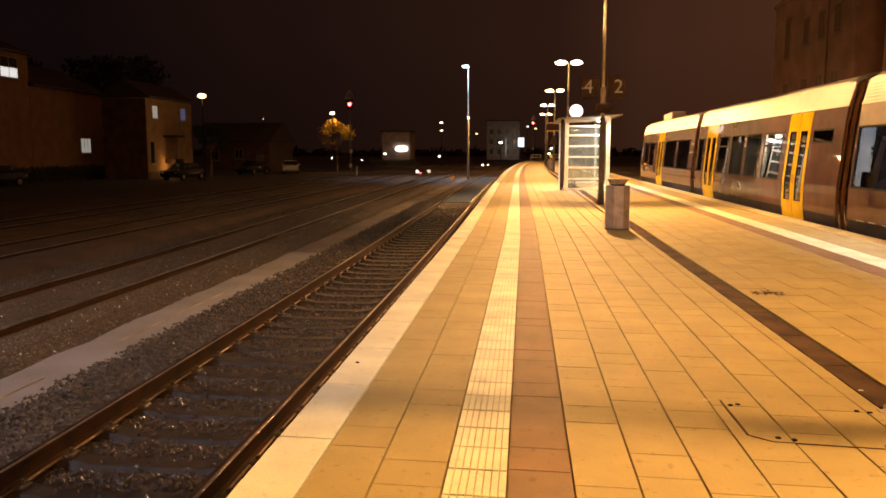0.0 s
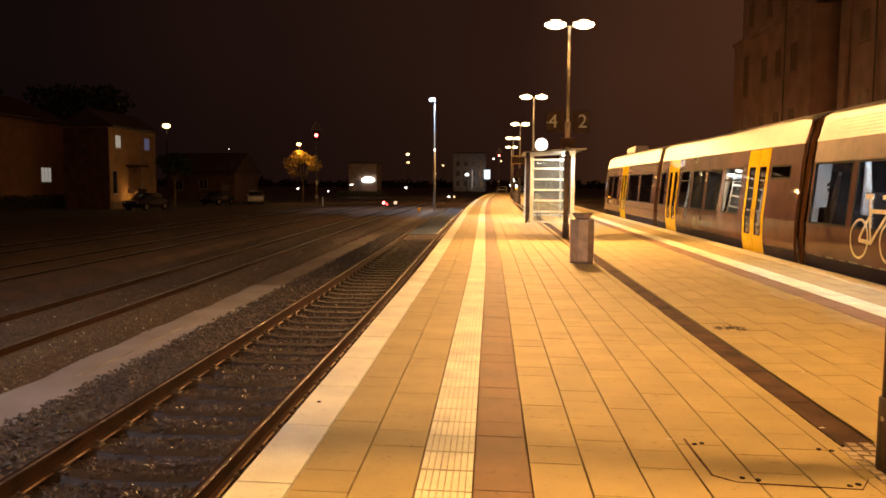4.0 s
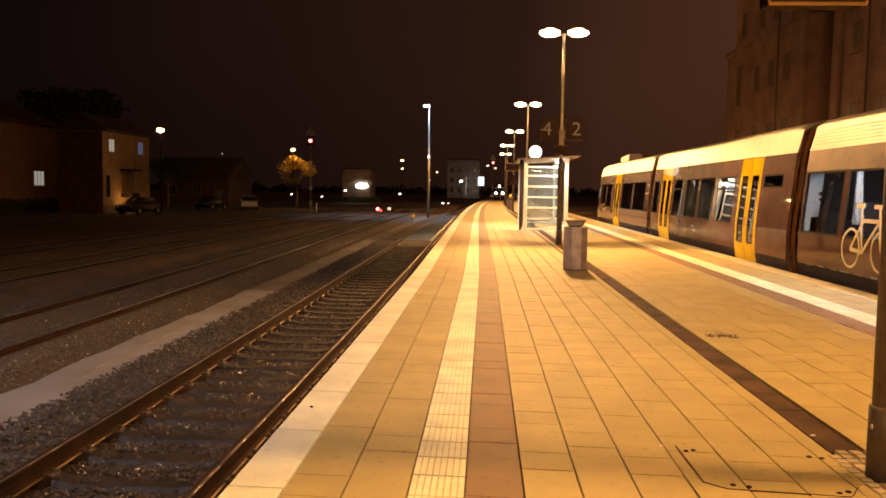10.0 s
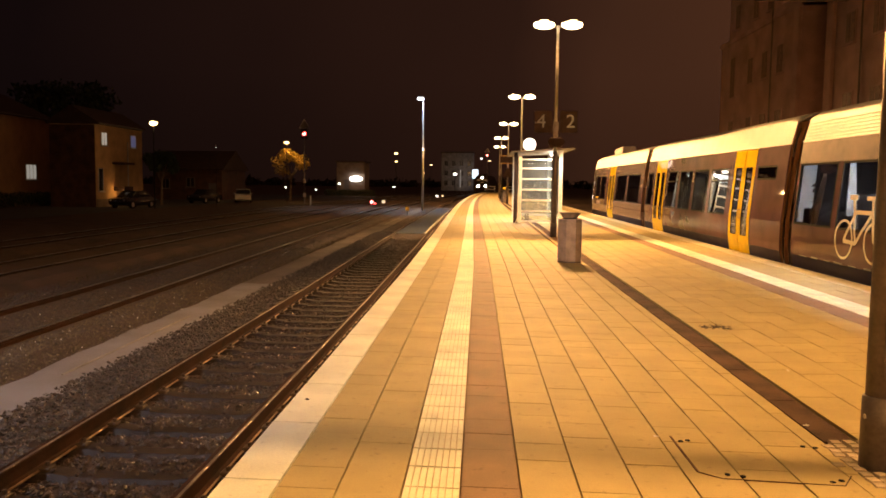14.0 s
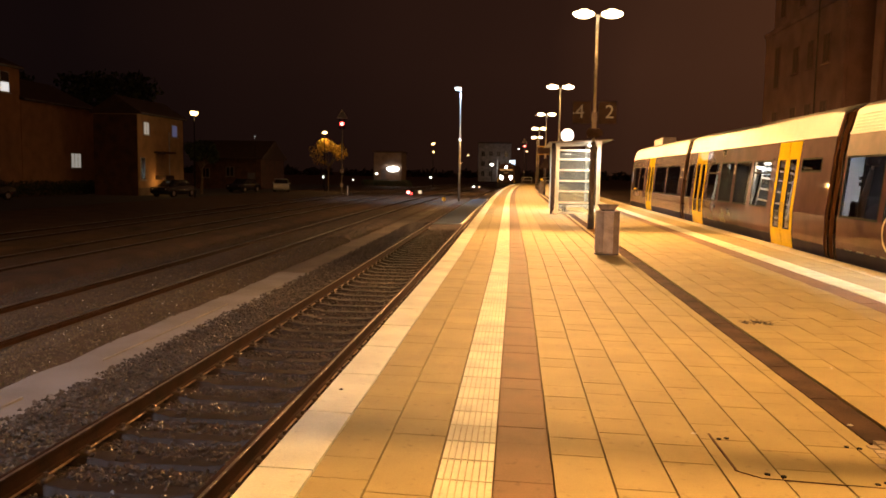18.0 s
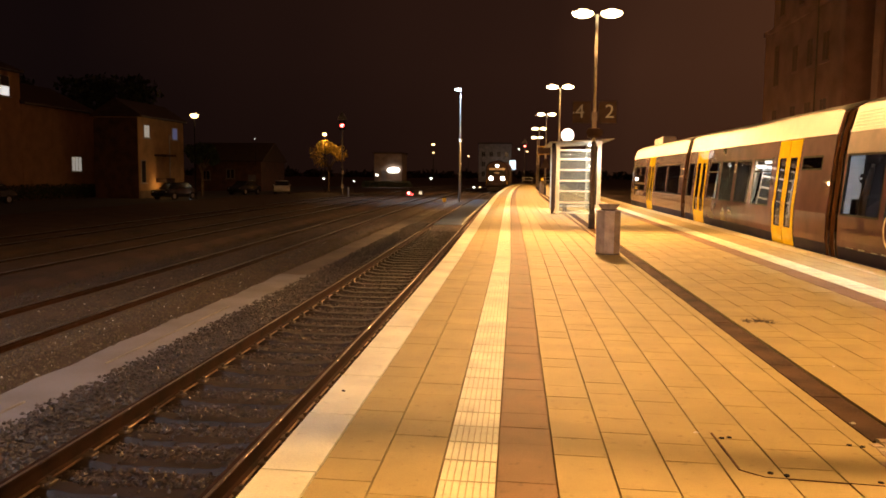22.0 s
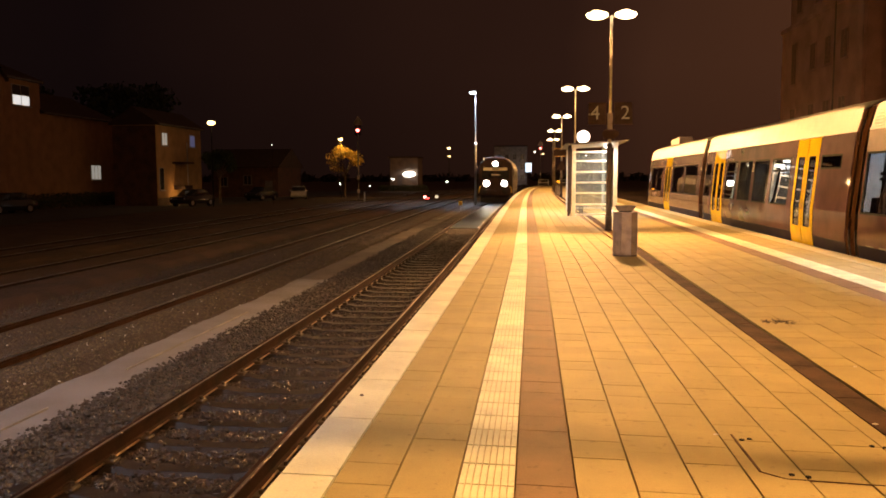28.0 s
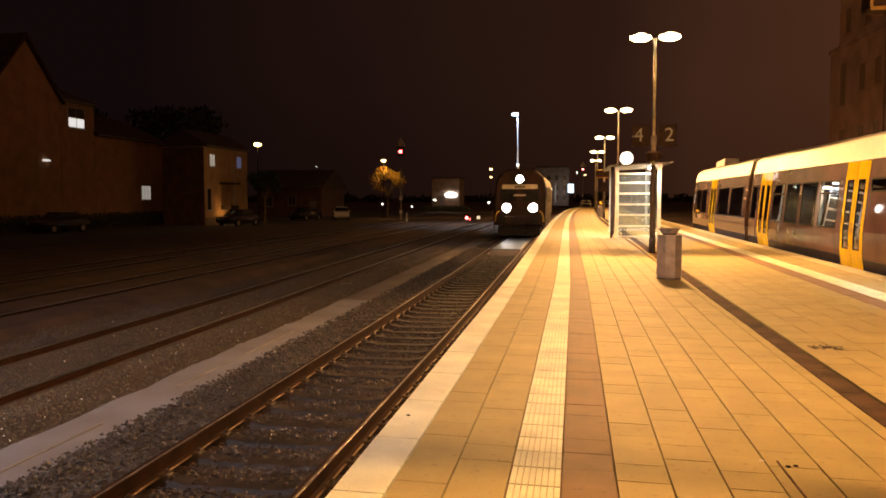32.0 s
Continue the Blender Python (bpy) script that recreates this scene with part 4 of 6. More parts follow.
def build_departure_sign(y):
    """Dark box that hangs beside the post, its front edged in yellow."""
    sign = thing("hanging_sign", (POLE_X, y, 0), "dark hanging sign box edged in yellow on the post", "sign")
    part("housing", bx(-0.80, -0.27, -0.065, 0.09, 2.62, 3.15, 0.012), "sign_panel", sign, "dark sign housing")
    part("lower_rim", bx(-0.80, -0.27, -0.073, -0.067, 2.615, 2.633), "sign_frame", sign, "yellow painted rim")
    part("side_rim", bx(-0.805, -0.79, -0.073, -0.067, 2.634, 3.14), "sign_frame", sign)
    part("side_rim", bx(-0.28, -0.265, -0.073, -0.067, 2.634, 3.14), "sign_frame", sign)
    part("upper_rim", bx(-0.80, -0.27, -0.073, -0.067, 3.141, 3.155), "sign_frame", sign)
    part("bracket", bx(-0.27, 0.0, -0.02, 0.02, 2.8, 2.86), "dark_metal", sign)
    return sign


build_departure_sign(4.6)


def build_speaker(y, z):
    sp = thing("loudspeaker", (POLE_X, y, 0), "dark grey horn loudspeaker pair on the lamp post", "loudspeaker")
    part("housing", bx(-0.19, 0.19, -0.12, 0.12, z - 0.17, z + 0.13, 0.04, None, 2), "sign_panel", sp, "dark grey box")
    part("horn", rod((-0.12, -0.12, z), (-0.16, -0.26, z - 0.02), 0.05, 0.10, 14), "sign_panel", sp)
    part("horn", rod((0.12, -0.12, z), (0.16, -0.26, z - 0.02), 0.05, 0.10, 14), "sign_panel", sp)
    part("arm", rod((0, 0, z + 0.12), (0, -0.05, z + 0.3), 0.02), "dark_metal", sp)


build_speaker(24.8, 2.88)


def build_clock():
    y = 45.0
    clock = thing("station_clock", (POLE_X, y, 0), "round white lit station clock on a lamp post arm", "clock")
    for s in (-1, 1):
        part("dial", rod((0.46, s * 0.085, 3.78), (0.46, s * 0.10, 3.78), 0.35, n=40), "clock_face", clock, "glowing white dial")
    part("case", rod((0.46, -0.083, 3.78), (0.46, 0.083, 3.78), 0.375, n=40), "grey_metal", clock, "grey round case")
    part("arm", rod((0.05, 0, 3.78), (0.12, 0, 3.78), 0.03), "grey_metal", clock)
    part("arm", rod((0.05, 0, 3.58), (0.12, 0, 3.68), 0.02), "grey_metal", clock)


build_clock()


def build_bin(paint="grey_metal"):
    b = thing("litter_bin", (0, 0, 0), "grey octagonal steel litter bin with a flared rim on the platform", "bin", "litter bins")
    t = math.pi / 8
    part("body", lathe([(0.235, 0.03), (0.25, 0.05), (0.25, 0.89), (0.24, 0.91)], 8, turn=t), paint, b, "grey steel body with flat sides")
    part("plinth", lathe([(0.26, 0.0), (0.26, 0.03)], 8, turn=t), "dark_metal", b, "dark plinth")
    part("neck", lathe([(0.14, 0.89), (0.14, 0.95)], 12), "black", b)
    part("rim", lathe([(0.15, 0.93), (0.225, 1.04), (0.21, 1.04), (0.14, 0.95)], 16), paint, b, "flared collar on top")
    for k in range(8):
        a = t + k * math.pi / 4
        part("corner_bead", rod((0.251 * math.cos(a), 0.251 * math.sin(a), 0.06), (0.251 * math.cos(a), 0.251 * math.sin(a), 0.89), 0.006, n=6), paint, b)
    return b


bin_first = build_bin()
bin_first.matrix_world = pose(1.905, 16.6, -0.058)
bin_far = build_bin("dark_metal")
tagged(bin_far, "dark octagonal litter bin with a yellow disc by the far sign", "bin", "litter bins")
bin_far.matrix_world = pose(2.25, 70.6, -0.058)
part("yellow_disc", rod((0, -0.12, 1.22), (0, -0.09, 1.22), 0.12, n=18), "hazard_yellow", bin_far, "round yellow disc on top")
part("disc_stem", rod((0, -0.09, 1.0), (0, -0.09, 1.2), 0.015, n=6), "dark_metal", bin_far)


# ---- shelter ----
def build_shelter():
    x0, x1, y0, y1 = 1.69, 3.37, 33.0, 38.5
    sh = thing("waiting_shelter", (0, 0, 0), "white steel and glass waiting shelter with a thin sloping roof", "shelter")
    for x, y, m in ((x0, y0, "white_metal"), (x1, y0, "white_metal"), (x0, y1, "white_metal"), (x1, y1, "white_metal")):
        top = 2.86 + 0.10 * (x - x0) / (x1 - x0)
        part("post", bx(x - 0.075, x + 0.075, y - 0.06, y + 0.06, -0.06, top, 0.01), m, sh, "white square steel post")
    part("dark_post", bx(x0 - 0.24, x0 - 0.09, y0 + 0.2, y0 + 0.3, -0.06, 2.87, 0.01), "sign_panel", sh, "dark steel side post")
    roof = prism([(x0 - 0.36, 2.875), (x0 - 0.36, 2.91), (x1 + 0.50, 3.045), (x1 + 0.50, 3.005)], y0 - 0.5, y1 + 0.5)
    part("roof", roof, "dark_metal", sh, "thin sloping metal roof")
    part("fascia", prism([(x0 - 0.1, 2.72), (x0 - 0.1, 2.872), (x1 + 0.1, 2.965), (x1 + 0.1, 2.83)], y0 - 0.055, y0 + 0.055), "white_metal", sh, "white end beam")
    part("eaves_beam", bx(x1 - 0.03, x1 + 0.05, y0 + 0.05, y1 - 0.05, 2.80, 2.92), "white_metal", sh)
    xr = 3.06
    part("mullion", bx(xr - 0.03, xr + 0.03, y0 - 0.03, y0 + 0.03, -0.06, 2.8, 0.006), "white_metal", sh, "white glazing upright")
    levels = (0.02, 0.44, 0.90, 1.33, 1.77, 2.21, 2.58)
    for z in levels:
        part("rail_bar", bx(x0 + 0.05, xr - 0.03, y0 - 0.025, y0 + 0.025, z - 0.035, z + 0.035, 0.006), "white_metal", sh, "white horizontal glazing bar")
    for a, c in zip(levels, levels[1:]):
        part("pane", bx(x0 + 0.05, xr - 0.03, y0 - 0.004, y0 + 0.004, a + 0.035, c - 0.035), "pane", sh, "clear glass pane").visible_shadow = False
    for k in range(3):
        ya, yb = y0 + 0.06 + k * 1.8, y0 + 0.06 + (k + 1) * 1.8 - 0.03
        p = part("side_pane", bx(x1 - 0.004, x1 + 0.004, ya, yb, 0.15, 2.6), "clean_pane", sh, "tall clear side pane")
        p.visible_shadow = False
        p = part("back_pane", bx(x0 + 0.06 + 0.57 * k, x0 + 0.06 + 0.57 * (k + 1) - 0.02, y1 - 0.004, y1 + 0.004, 0.15, 2.6), "pane", sh, "tall clear back pane")
        p.visible_shadow = False
    part("sill_rail", bx(x1 - 0.03, x1 + 0.03, y0 + 0.05, y1 - 0.05, 0.04, 0.14), "white_metal", sh)
    part("sill_rail", bx(x0 + 0.05, x1 - 0.05, y1 - 0.03, y1 + 0.03, 0.04, 0.14), "white_metal", sh)
    part("tube_lamp", bx(2.90, 3.12, y0 - 0.44, y0 - 0.12, 2.73, 2.80, 0.02), "tube", sh, "glowing tube lamp under the roof")
    part("strut", rod((x0 - 0.16, y0 + 0.1, -0.05), (x0 - 0.06, y0, 0.18), 0.02), "white_metal", sh)
    return sh


build_shelter()
area_lamp((2.6, 34.9, 2.70), (2.6, 34.9, 0), 330, (1.0, 0.93, 0.80), 0.3, 1.2)
area_lamp((2.9, 32.55, 2.70), (2.5, 33.0, 0), 45, (1.0, 0.93, 0.80), 0.5, 0.2)


def build_bench():
    b = thing("shelter_bench", (0, 0, 0), "low dark slatted bench inside the glass shelter", "bench")
    for i in range(4):
        part("slat", bx(1.84 + 0.13 * i, 1.95 + 0.13 * i, 33.5, 35.6, 0.33, 0.365, 0.006), "dark_metal", b)
    for y in (33.7, 35.4):
        part("leg", bx(2.06, 2.12, y - 0.03, y + 0.03, -0.06, 0.33), "dark_metal", b)
    return b


build_bench()


def build_far_sign(y):
    c = thing("far_platform_sign", (POLE_X, y, 0), "dark sign board with a yellow rim on a lamp post", "sign")
    part("board", bx(-0.62, 0.42, -0.06, 0.06, 3.28, 3.78, 0.01), "sign_panel", c, "dark sign board")
    part("rim", bx(-0.64, 0.44, -0.07, 0.07, 3.80, 3.88, 0.008), "sign_frame", c, "yellow rim on top")
    part("rim", bx(-0.64, 0.44, -0.07, 0.07, 3.19, 3.26, 0.008), "sign_frame", c, "yellow rim below")
    part("triangle_plate", prism([(-0.45, 2.1), (0.45, 2.1), (0.0, 2.95)], -0.12, -0.09), "sign_panel", c, "dark triangular plate")
    return c


build_far_sign(65.2)


def build_barrier(x, y, w=1.7):
    r = thing("end_barrier", (x, y, 0), "white tubular barrier at the platform's end", "barrier", "end barriers")
    for s in (-w / 2, w / 2):
        part("post", rod((s, 0, 0), (s, 0, 1.05), 0.04), "white_metal", r)
    for z in (0.55, 1.05):
        part("rail", rod((-w / 2, 0, z), (w / 2, 0, z), 0.04), "white_metal", r)


build_barrier(1.95, 141.0)
build_barrier(5.6, 141.0)


# ---- small things on the platform ----
def build_hatch():
    """A steel-framed service lid let into the paving near the post."""
    h = thing("service_hatch", (0, 0, 0), "paved service lid with a worn dark steel frame", "hatch")
    pts = [(1.248, 5.03), (1.252, 4.40), (1.36, 4.31), (2.016, 4.28), (2.12, 4.44)]
    for a, c in zip(pts, pts[1:]):
        d = Vector((c[0] - a[0], c[1] - a[1], 0))
        n = Vector((-d.y, d.x, 0)).normalized() * (0.006 if a == pts[0] else 0.0022)
        b = bmesh.new()
        lo = [b.verts.new((p[0] + s * n.x, p[1] + s * n.y, pz(p[0]) - 0.016)) for p, s in ((a, -1), (c, -1), (c, 1), (a, 1))]
        hi = [b.verts.new((v.co.x, v.co.y, v.co.z + 0.021)) for v in lo]
        b.faces.new(hi)
        for i in range(4):
            b.faces.new((lo[i], lo[(i + 1) % 4], hi[(i + 1) % 4], hi[i]))
        part("frame_bar", b, "hatch_frame", h, "dark steel frame strip")
    for x, y in ((1.29, 4.94), (1.34, 4.96), (1.41, 4.38), (1.49, 4.36), (1.97, 4.33), (2.03, 4.36), (2.05, 4.94), (2.12, 4.92)):
        part("lifting_hole", lathe([(0.016, -0.01 + pz(x)), (0.016, 0.005 + pz(x))], 10, (x, y)), "black", h, "round dark lifting hole")
    return h


build_hatch()


def build_cobbles():
    """Small setts around the foot of the nearest post."""
    c = thing("post_setts", (0, 0, 0), "small pale stone setts set loosely round the post's foot", "paving setts")
    rng = random.Random(4)
    me = slabs_mesh("sett", [(-0.036, 0.036, -0.036, 0.036, -0.03, 0.0, 0, 0)], "sett", 0.006)
    for i in range(8):
        for j in range(11):
            x, y = 2.13 + i * 0.082 + rng.uniform(-0.008, 0.008), 4.22 + j * 0.082 + rng.uniform(-0.008, 0.008)
            if (x - POLE_X) ** 2 + (y - 4.6) ** 2 < 0.014 or x < 2.12 + 0.02 * abs(j - 5):
                continue
            shared("sett", me, c, (x, y, -0.052 + rng.uniform(-0.004, 0.003)), rng.uniform(-12, 12))


build_cobbles()


def scrap(name, x, y, s, material, label, category, z=0.0):
    b = bmesh.new()
    rng = random.Random(int(x * 100) + int(y * 31))
    ring = []
    n = 9
    for i in range(n):
        a = 2 * math.pi * i / n
        r = s * rng.uniform(0.55, 1.1)
        ring.append(b.verts.new((x + r * math.cos(a), y + 0.7 * r * math.sin(a), z + 0.003)))
    topv = b.verts.new((x, y, z + s * 0.55))
    for i in range(n):
        b.faces.new((ring[i], ring[(i + 1) % n], topv))
    b.faces.new(ring[::-1])
    tagged(new(name, mesh_of(name, b, material)), label, category)


scrap("pebble", -1.22, 5.52, 0.026, "black", "small dark stone lying on the white edge slab", "stone")
scrap("paper_scrap", 1.152, 5.02, 0.022, "litter", "tiny white paper scrap on the paving", "litter", -0.045)
scrap("paper_scrap", 2.26, 5.40, 0.024, "litter", "tiny white paper scrap on the drain channel", "litter", -0.064)
scrap("paper_scrap", 2.745, 7.0, 0.018, "litter", "tiny white paper scrap on the paving", "litter", -0.053)
scrap("paper_scrap", -6.0, 13.3, 0.09, "litter", "white paper scrap between the tracks", "litter", -0.8)
scrap("pebble", -6.15, 11.1, 0.08, "stone", "pale stone lying between the tracks", "stone", -0.82)


def leaf_patch(x, y):
    rng = random.Random(8)
    verts, faces = [], []
    for _ in range(130):
        a, r = rng.uniform(0, 6.28), 0.22 * rng.random() ** 0.8
        px, py = x + r * math.cos(a), y + 0.75 * r * math.sin(a)
        s, t = rng.uniform(0.008, 0.02), rng.uniform(0, 6.28)
        k = len(verts)
        for i in range(4):
            verts.append((px + s * math.cos(t + i * 1.57) * (1.6 if i % 2 else 0.8), py + s * math.sin(t + i * 1.57), -0.049 + rng.uniform(0, 0.012)))
        faces.append((k, k + 1, k + 2, k + 3))
    me = bpy.data.meshes.new("dead_leaves")
    me.from_pydata(verts, [], faces)
    me.materials.append(M["soil"])
    tagged(new("dead_leaves", me), "clump of wet dark dead leaves on the paving", "leaves", kind="stuff")


leaf_patch(2.75, 9.1)
# ---- standing railcar ----
SIDE_X = 6.355
LONG, HIGH = 1.09, 1.125
WIDE = 3.0
HALF_OUT = [(-0.42, 0.20), (-0.12, 0.07), (0.20, 0.012), (0.32, 0.0), (0.74, 0.0), (1.81, 0.105), (2.18, 0.155), (2.60, 0.275), (2.70, 0.46), (2.79, 0.84), (2.84, 1.5)]


def side_in(z):
    """How far the side leans in at a height."""
    return float(np.interp(z, [h for h, _ in HALF_OUT], [i for _, i in HALF_OUT]))


def upright(y0, y1, z0, z1, off0, off1, bm=None, flip=False):
    """A plate that follows the lean of the side, between two depths from its surface."""
    zs = [z0] + [h for h, _ in HALF_OUT if z0 < h < z1] + [z1]
    out = [(SIDE_X + side_in(z) + off0, z) for z in zs] + [(SIDE_X + side_in(z) + off1, z) for z in reversed(zs)]
    if flip:
        out = [(2 * SIDE_X + WIDE - x, z) for x, z in out]
    return prism(out, y0, y1, "y", bm)


def shell(ys, bands, holes, taper=None, only=None):
    """Skin of the car between profile levels; holes are (y0, y1, level) left open."""
    b = bmesh.new()
    taper = taper or (lambda y: (1.0, 0.0))

    def point(y, i, flip):
        z, inset = HALF_OUT[i]
        k, drop = taper(y)
        x = (WIDE / 2 - inset) * k
        z = z - drop * max(0.0, z) / 3.1
        return b.verts.new((SIDE_X + WIDE / 2 + (x if flip else -x), y, z))

    for flip in (False, True):
        if only is not None and flip != only:
            continue
        rows = {}
        for y in ys:
            for i in sorted({j for a in bands for j in (a, a + 1)}):
                rows[y, i] = point(y, i, flip)
        for y0, y1 in zip(ys, ys[1:]):
            for i in bands:
                mid = (y0 + y1) / 2
                if any(h[0] < mid < h[1] and i in h[2] for h in holes):
                    continue
                b.faces.new((rows[y0, i], rows[y1, i], rows[y1, i + 1], rows[y0, i + 1]))
    return b


def skin(name, ys, bands, holes, material, parent, label, taper=None, thick=0.05, smooth=False):
    for flip in ((None,) if name == "roof" else (False, True)):
        b = shell(ys, bands, holes, taper, only=flip)
        bmesh.ops.remove_doubles(b, verts=b.verts, dist=0.001)
        ob = part(name, b, material, parent, label, smooth)
        so = ob.modifiers.new("thickness", "SOLIDIFY")
        so.thickness, so.offset = thick, 0


def window_pane(parent, y0, y1, z0, z1, flip=False):
    w = part("window", upright(y0 + 0.03, y1 - 0.03, z0 + 0.03, z1 - 0.03, -0.020, -0.012, None, flip), "dark_pane", parent, "dark tinted window pane")
    w.visible_shadow = False
    fr = upright(y0, y0 + 0.035, z0, z1, -0.028, 0.02, None, flip)
    fr = upright(y1 - 0.035, y1, z0, z1, -0.028, 0.02, fr, flip)
    fr = upright(y0 + 0.035, y1 - 0.035, z0, z0 + 0.035, -0.028, 0.02, fr, flip)
    fr = upright(y0 + 0.035, y1 - 0.035, z1 - 0.035, z1, -0.028, 0.02, fr, flip)
    part("window_seal", fr, "black", w, "black rubber seal")


def train_door(parent, yc, width=1.4):
    """Two yellow leaves with tall narrow panes, bowed like the side."""
    for s in (-1, 1):
        a, d = sorted((yc + s * 0.02, yc + s * (width / 2 - 0.01)))
        lo, hi = a + (d - a) * (0.2 if s > 0 else 0.24), d - (d - a) * (0.24 if s > 0 else 0.2)
        z0, z1, low, top = -0.02, 2.17, 0.36, 1.79
        leaf = upright(a, lo, z0, z1, -0.030, 0.005)
        leaf = upright(hi, d, z0, z1, -0.030, 0.005, leaf)
        leaf = upright(lo, hi, z0, low, -0.030, 0.005, leaf)
        leaf = upright(lo, hi, top, z1, -0.030, 0.005, leaf)
        ob = part("door_leaf", leaf, "door_yellow", parent, "yellow sliding door leaf")
        pn = part("door_pane", upright(lo + 0.003, hi - 0.003, low + 0.003, top - 0.003, -0.022, -0.014), "dark_pane", ob, "tall narrow door pane")
        pn.visible_shadow = False
        seal = upright(lo - 0.012, lo + 0.008, low - 0.01, top + 0.01, -0.034, 0.004)
        seal = upright(hi - 0.008, hi + 0.012, low - 0.01, top + 0.01, -0.034, 0.004, seal)
        seal = upright(lo + 0.008, hi - 0.008, low - 0.01, low + 0.01, -0.034, 0.004, seal)
        seal = upright(lo + 0.008, hi - 0.008, top - 0.01, top + 0.01, -0.034, 0.004, seal)
        part("pane_seal", seal, "black", ob)
        part("handle", rod((SIDE_X - 0.03, yc + s * 0.06, 0.70), (SIDE_X - 0.01, yc + s * 0.06, 0.90), 0.012, n=6), "dark_metal", ob)
    part("door_gap", upright(yc - 0.016, yc + 0.016, -0.02, 2.17, -0.02, 0.03), "black", parent, "black rubber gap between the leaves")


def seats(parent, y0, y1, step=0.85):
    y = y0
    while y < y1:
        for x in (SIDE_X + 0.62, SIDE_X + 2.3):
            b = bx(x - 0.42, x + 0.42, y - 0.22, y + 0.22, 0.42, 0.56, 0.04)
            b = bx(x - 0.42, x + 0.42, y + 0.14, y + 0.26, 0.5, 1.30, 0.04, b)
            part("seat", b, "seat", parent, "dark blue cloth seat bench")
        y += step


SLOT_Z = 1.53


def car(y0, y1, wins, doors, upper=False, taper=None, extra=(), slots=()):
    c = thing("railcar_section", (0, 0, 0), "dark blue railcar section with white cantrail and yellow doors", "train", "railcar sections")
    c.scale = (1.0, LONG, HIGH)
    holes = [(a, d, (4,)) for a, d in (*wins, *slots)] + [(yc - 0.72, yc + 0.72, (1, 2, 3, 4, 5)) for yc in doors]
    ys = sorted({y0, y1, *[v for h in holes for v in h[:2]], *extra, *[y for y in stations(y0, y1, 2.0)]})
    skin("side_panel", ys, [2, 3, 4] if upper else [2, 3, 4, 5], holes, "blue_paint", c, "glossy dark blue side panel", taper)
    # same side paint in truth; this band carries the lamps' glow in its material
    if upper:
        skin("upper_panel", ys, [5], holes, "sheen_paint", c, "panel above the windows with lamp sheen put into its paint", taper)
    skin("skirt", ys, [0, 1], holes, "navy_paint", c, "navy skirt below the floor", taper)
    skin("cantrail", ys, [6], [], "train_white", c, "white band under the roof edge", taper)
    skin("roof", ys, [7, 8, 9], [], "train_roof", c, "silver grey curved roof", taper, 0.05, True)
    yin = min(y1, 39.4)
    part("floor", bx(SIDE_X + 0.09, SIDE_X + WIDE - 0.09, y0 + 0.1, yin, -0.06, -0.01), "interior", c)
    part("inner_ceiling", bx(SIDE_X + 0.3, SIDE_X + WIDE - 0.3, y0 + 0.1, yin, 2.28, 2.32), "interior", c)
    for a, d in wins:
        for flip in (False, True):
            window_pane(c, a, d, 0.74, 1.81, flip)
    for a, d in slots:
        for flip in (False, True):
            part("window_panel", upright(a, d, 0.74, SLOT_Z, -0.025, 0.025, None, flip), "blue_paint", c, "glossy dark blue panel under a slot window")
            window_pane(c, a, d, SLOT_Z, 1.81, flip)
    for yc in doors:
        train_door(c, yc)
        for s in (-1, 1):
            part("door_edge_seal", upright(yc + s * 0.712 - 0.012, yc + s * 0.712 + 0.012, -0.02, 2.16, -0.028, 0.02), "black", c, "black rubber edge of the doorway")
        part("step_bar", bx(SIDE_X - 0.03, SIDE_X + 0.05, yc - 0.7, yc + 0.7, -0.07, -0.03), "galv", c, "bare metal door step")
    far_x = SIDE_X + WIDE - 0.06
    for yc in doors:
        part("far_door", bx(far_x - 0.02, far_x + 0.03, yc - 0.71, yc + 0.71, -0.02, 2.17), "door_yellow", c, "yellow door on the far side")
    return c


M["patch_glow"] = mat("bluish_white_patch", (0.8, 0.85, 0.9), 0.4, emit=(0.80, 0.90, 1.0), power=3.0)
mid = car(15.5, 28.0, [(19.0, 20.4), (20.65, 21.95), (22.2, 23.5), (23.75, 25.0), (27.05, 27.85)], [17.95, 26.0], slots=[(16.0, 17.1)])
seats(mid, 19.6, 24.8)
for y in (16.9, 18.95, 20.5, 22.05, 24.95, 27.0):
    part("grab_pole", rod((SIDE_X + 0.45, y, 0.0), (SIDE_X + 0.45, y, 2.25), 0.018, n=8), "white_metal", mid, "pale grab pole")
for a, d in ((19.0, 20.4), (23.75, 25.0)):
    part("hopper_bar", upright(a + 0.03, d - 0.03, 1.50, 1.54, -0.03, 0.0), "black", mid, "black bar of a tilting top light")
# added glowing rectangle for the bright patch in this window
screen = part("information_screen", bx(SIDE_X + 0.28, SIDE_X + 0.66, 20.5, 20.56, 1.47, 1.69, 0.01), "black", mid, "black back of an added glowing rectangle")
part("display", bx(SIDE_X + 0.295, SIDE_X + 0.645, 20.488, 20.499, 1.485, 1.675), "patch_glow", screen, "bluish white glowing rectangle")
part("end_wall", bx(SIDE_X + 0.3, SIDE_X + 0.9, 15.6, 15.66, 0.0, 2.25), "interior", mid)
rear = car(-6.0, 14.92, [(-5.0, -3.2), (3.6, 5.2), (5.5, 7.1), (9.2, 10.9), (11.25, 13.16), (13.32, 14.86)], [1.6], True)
seats(rear, 6.2, 13.0)


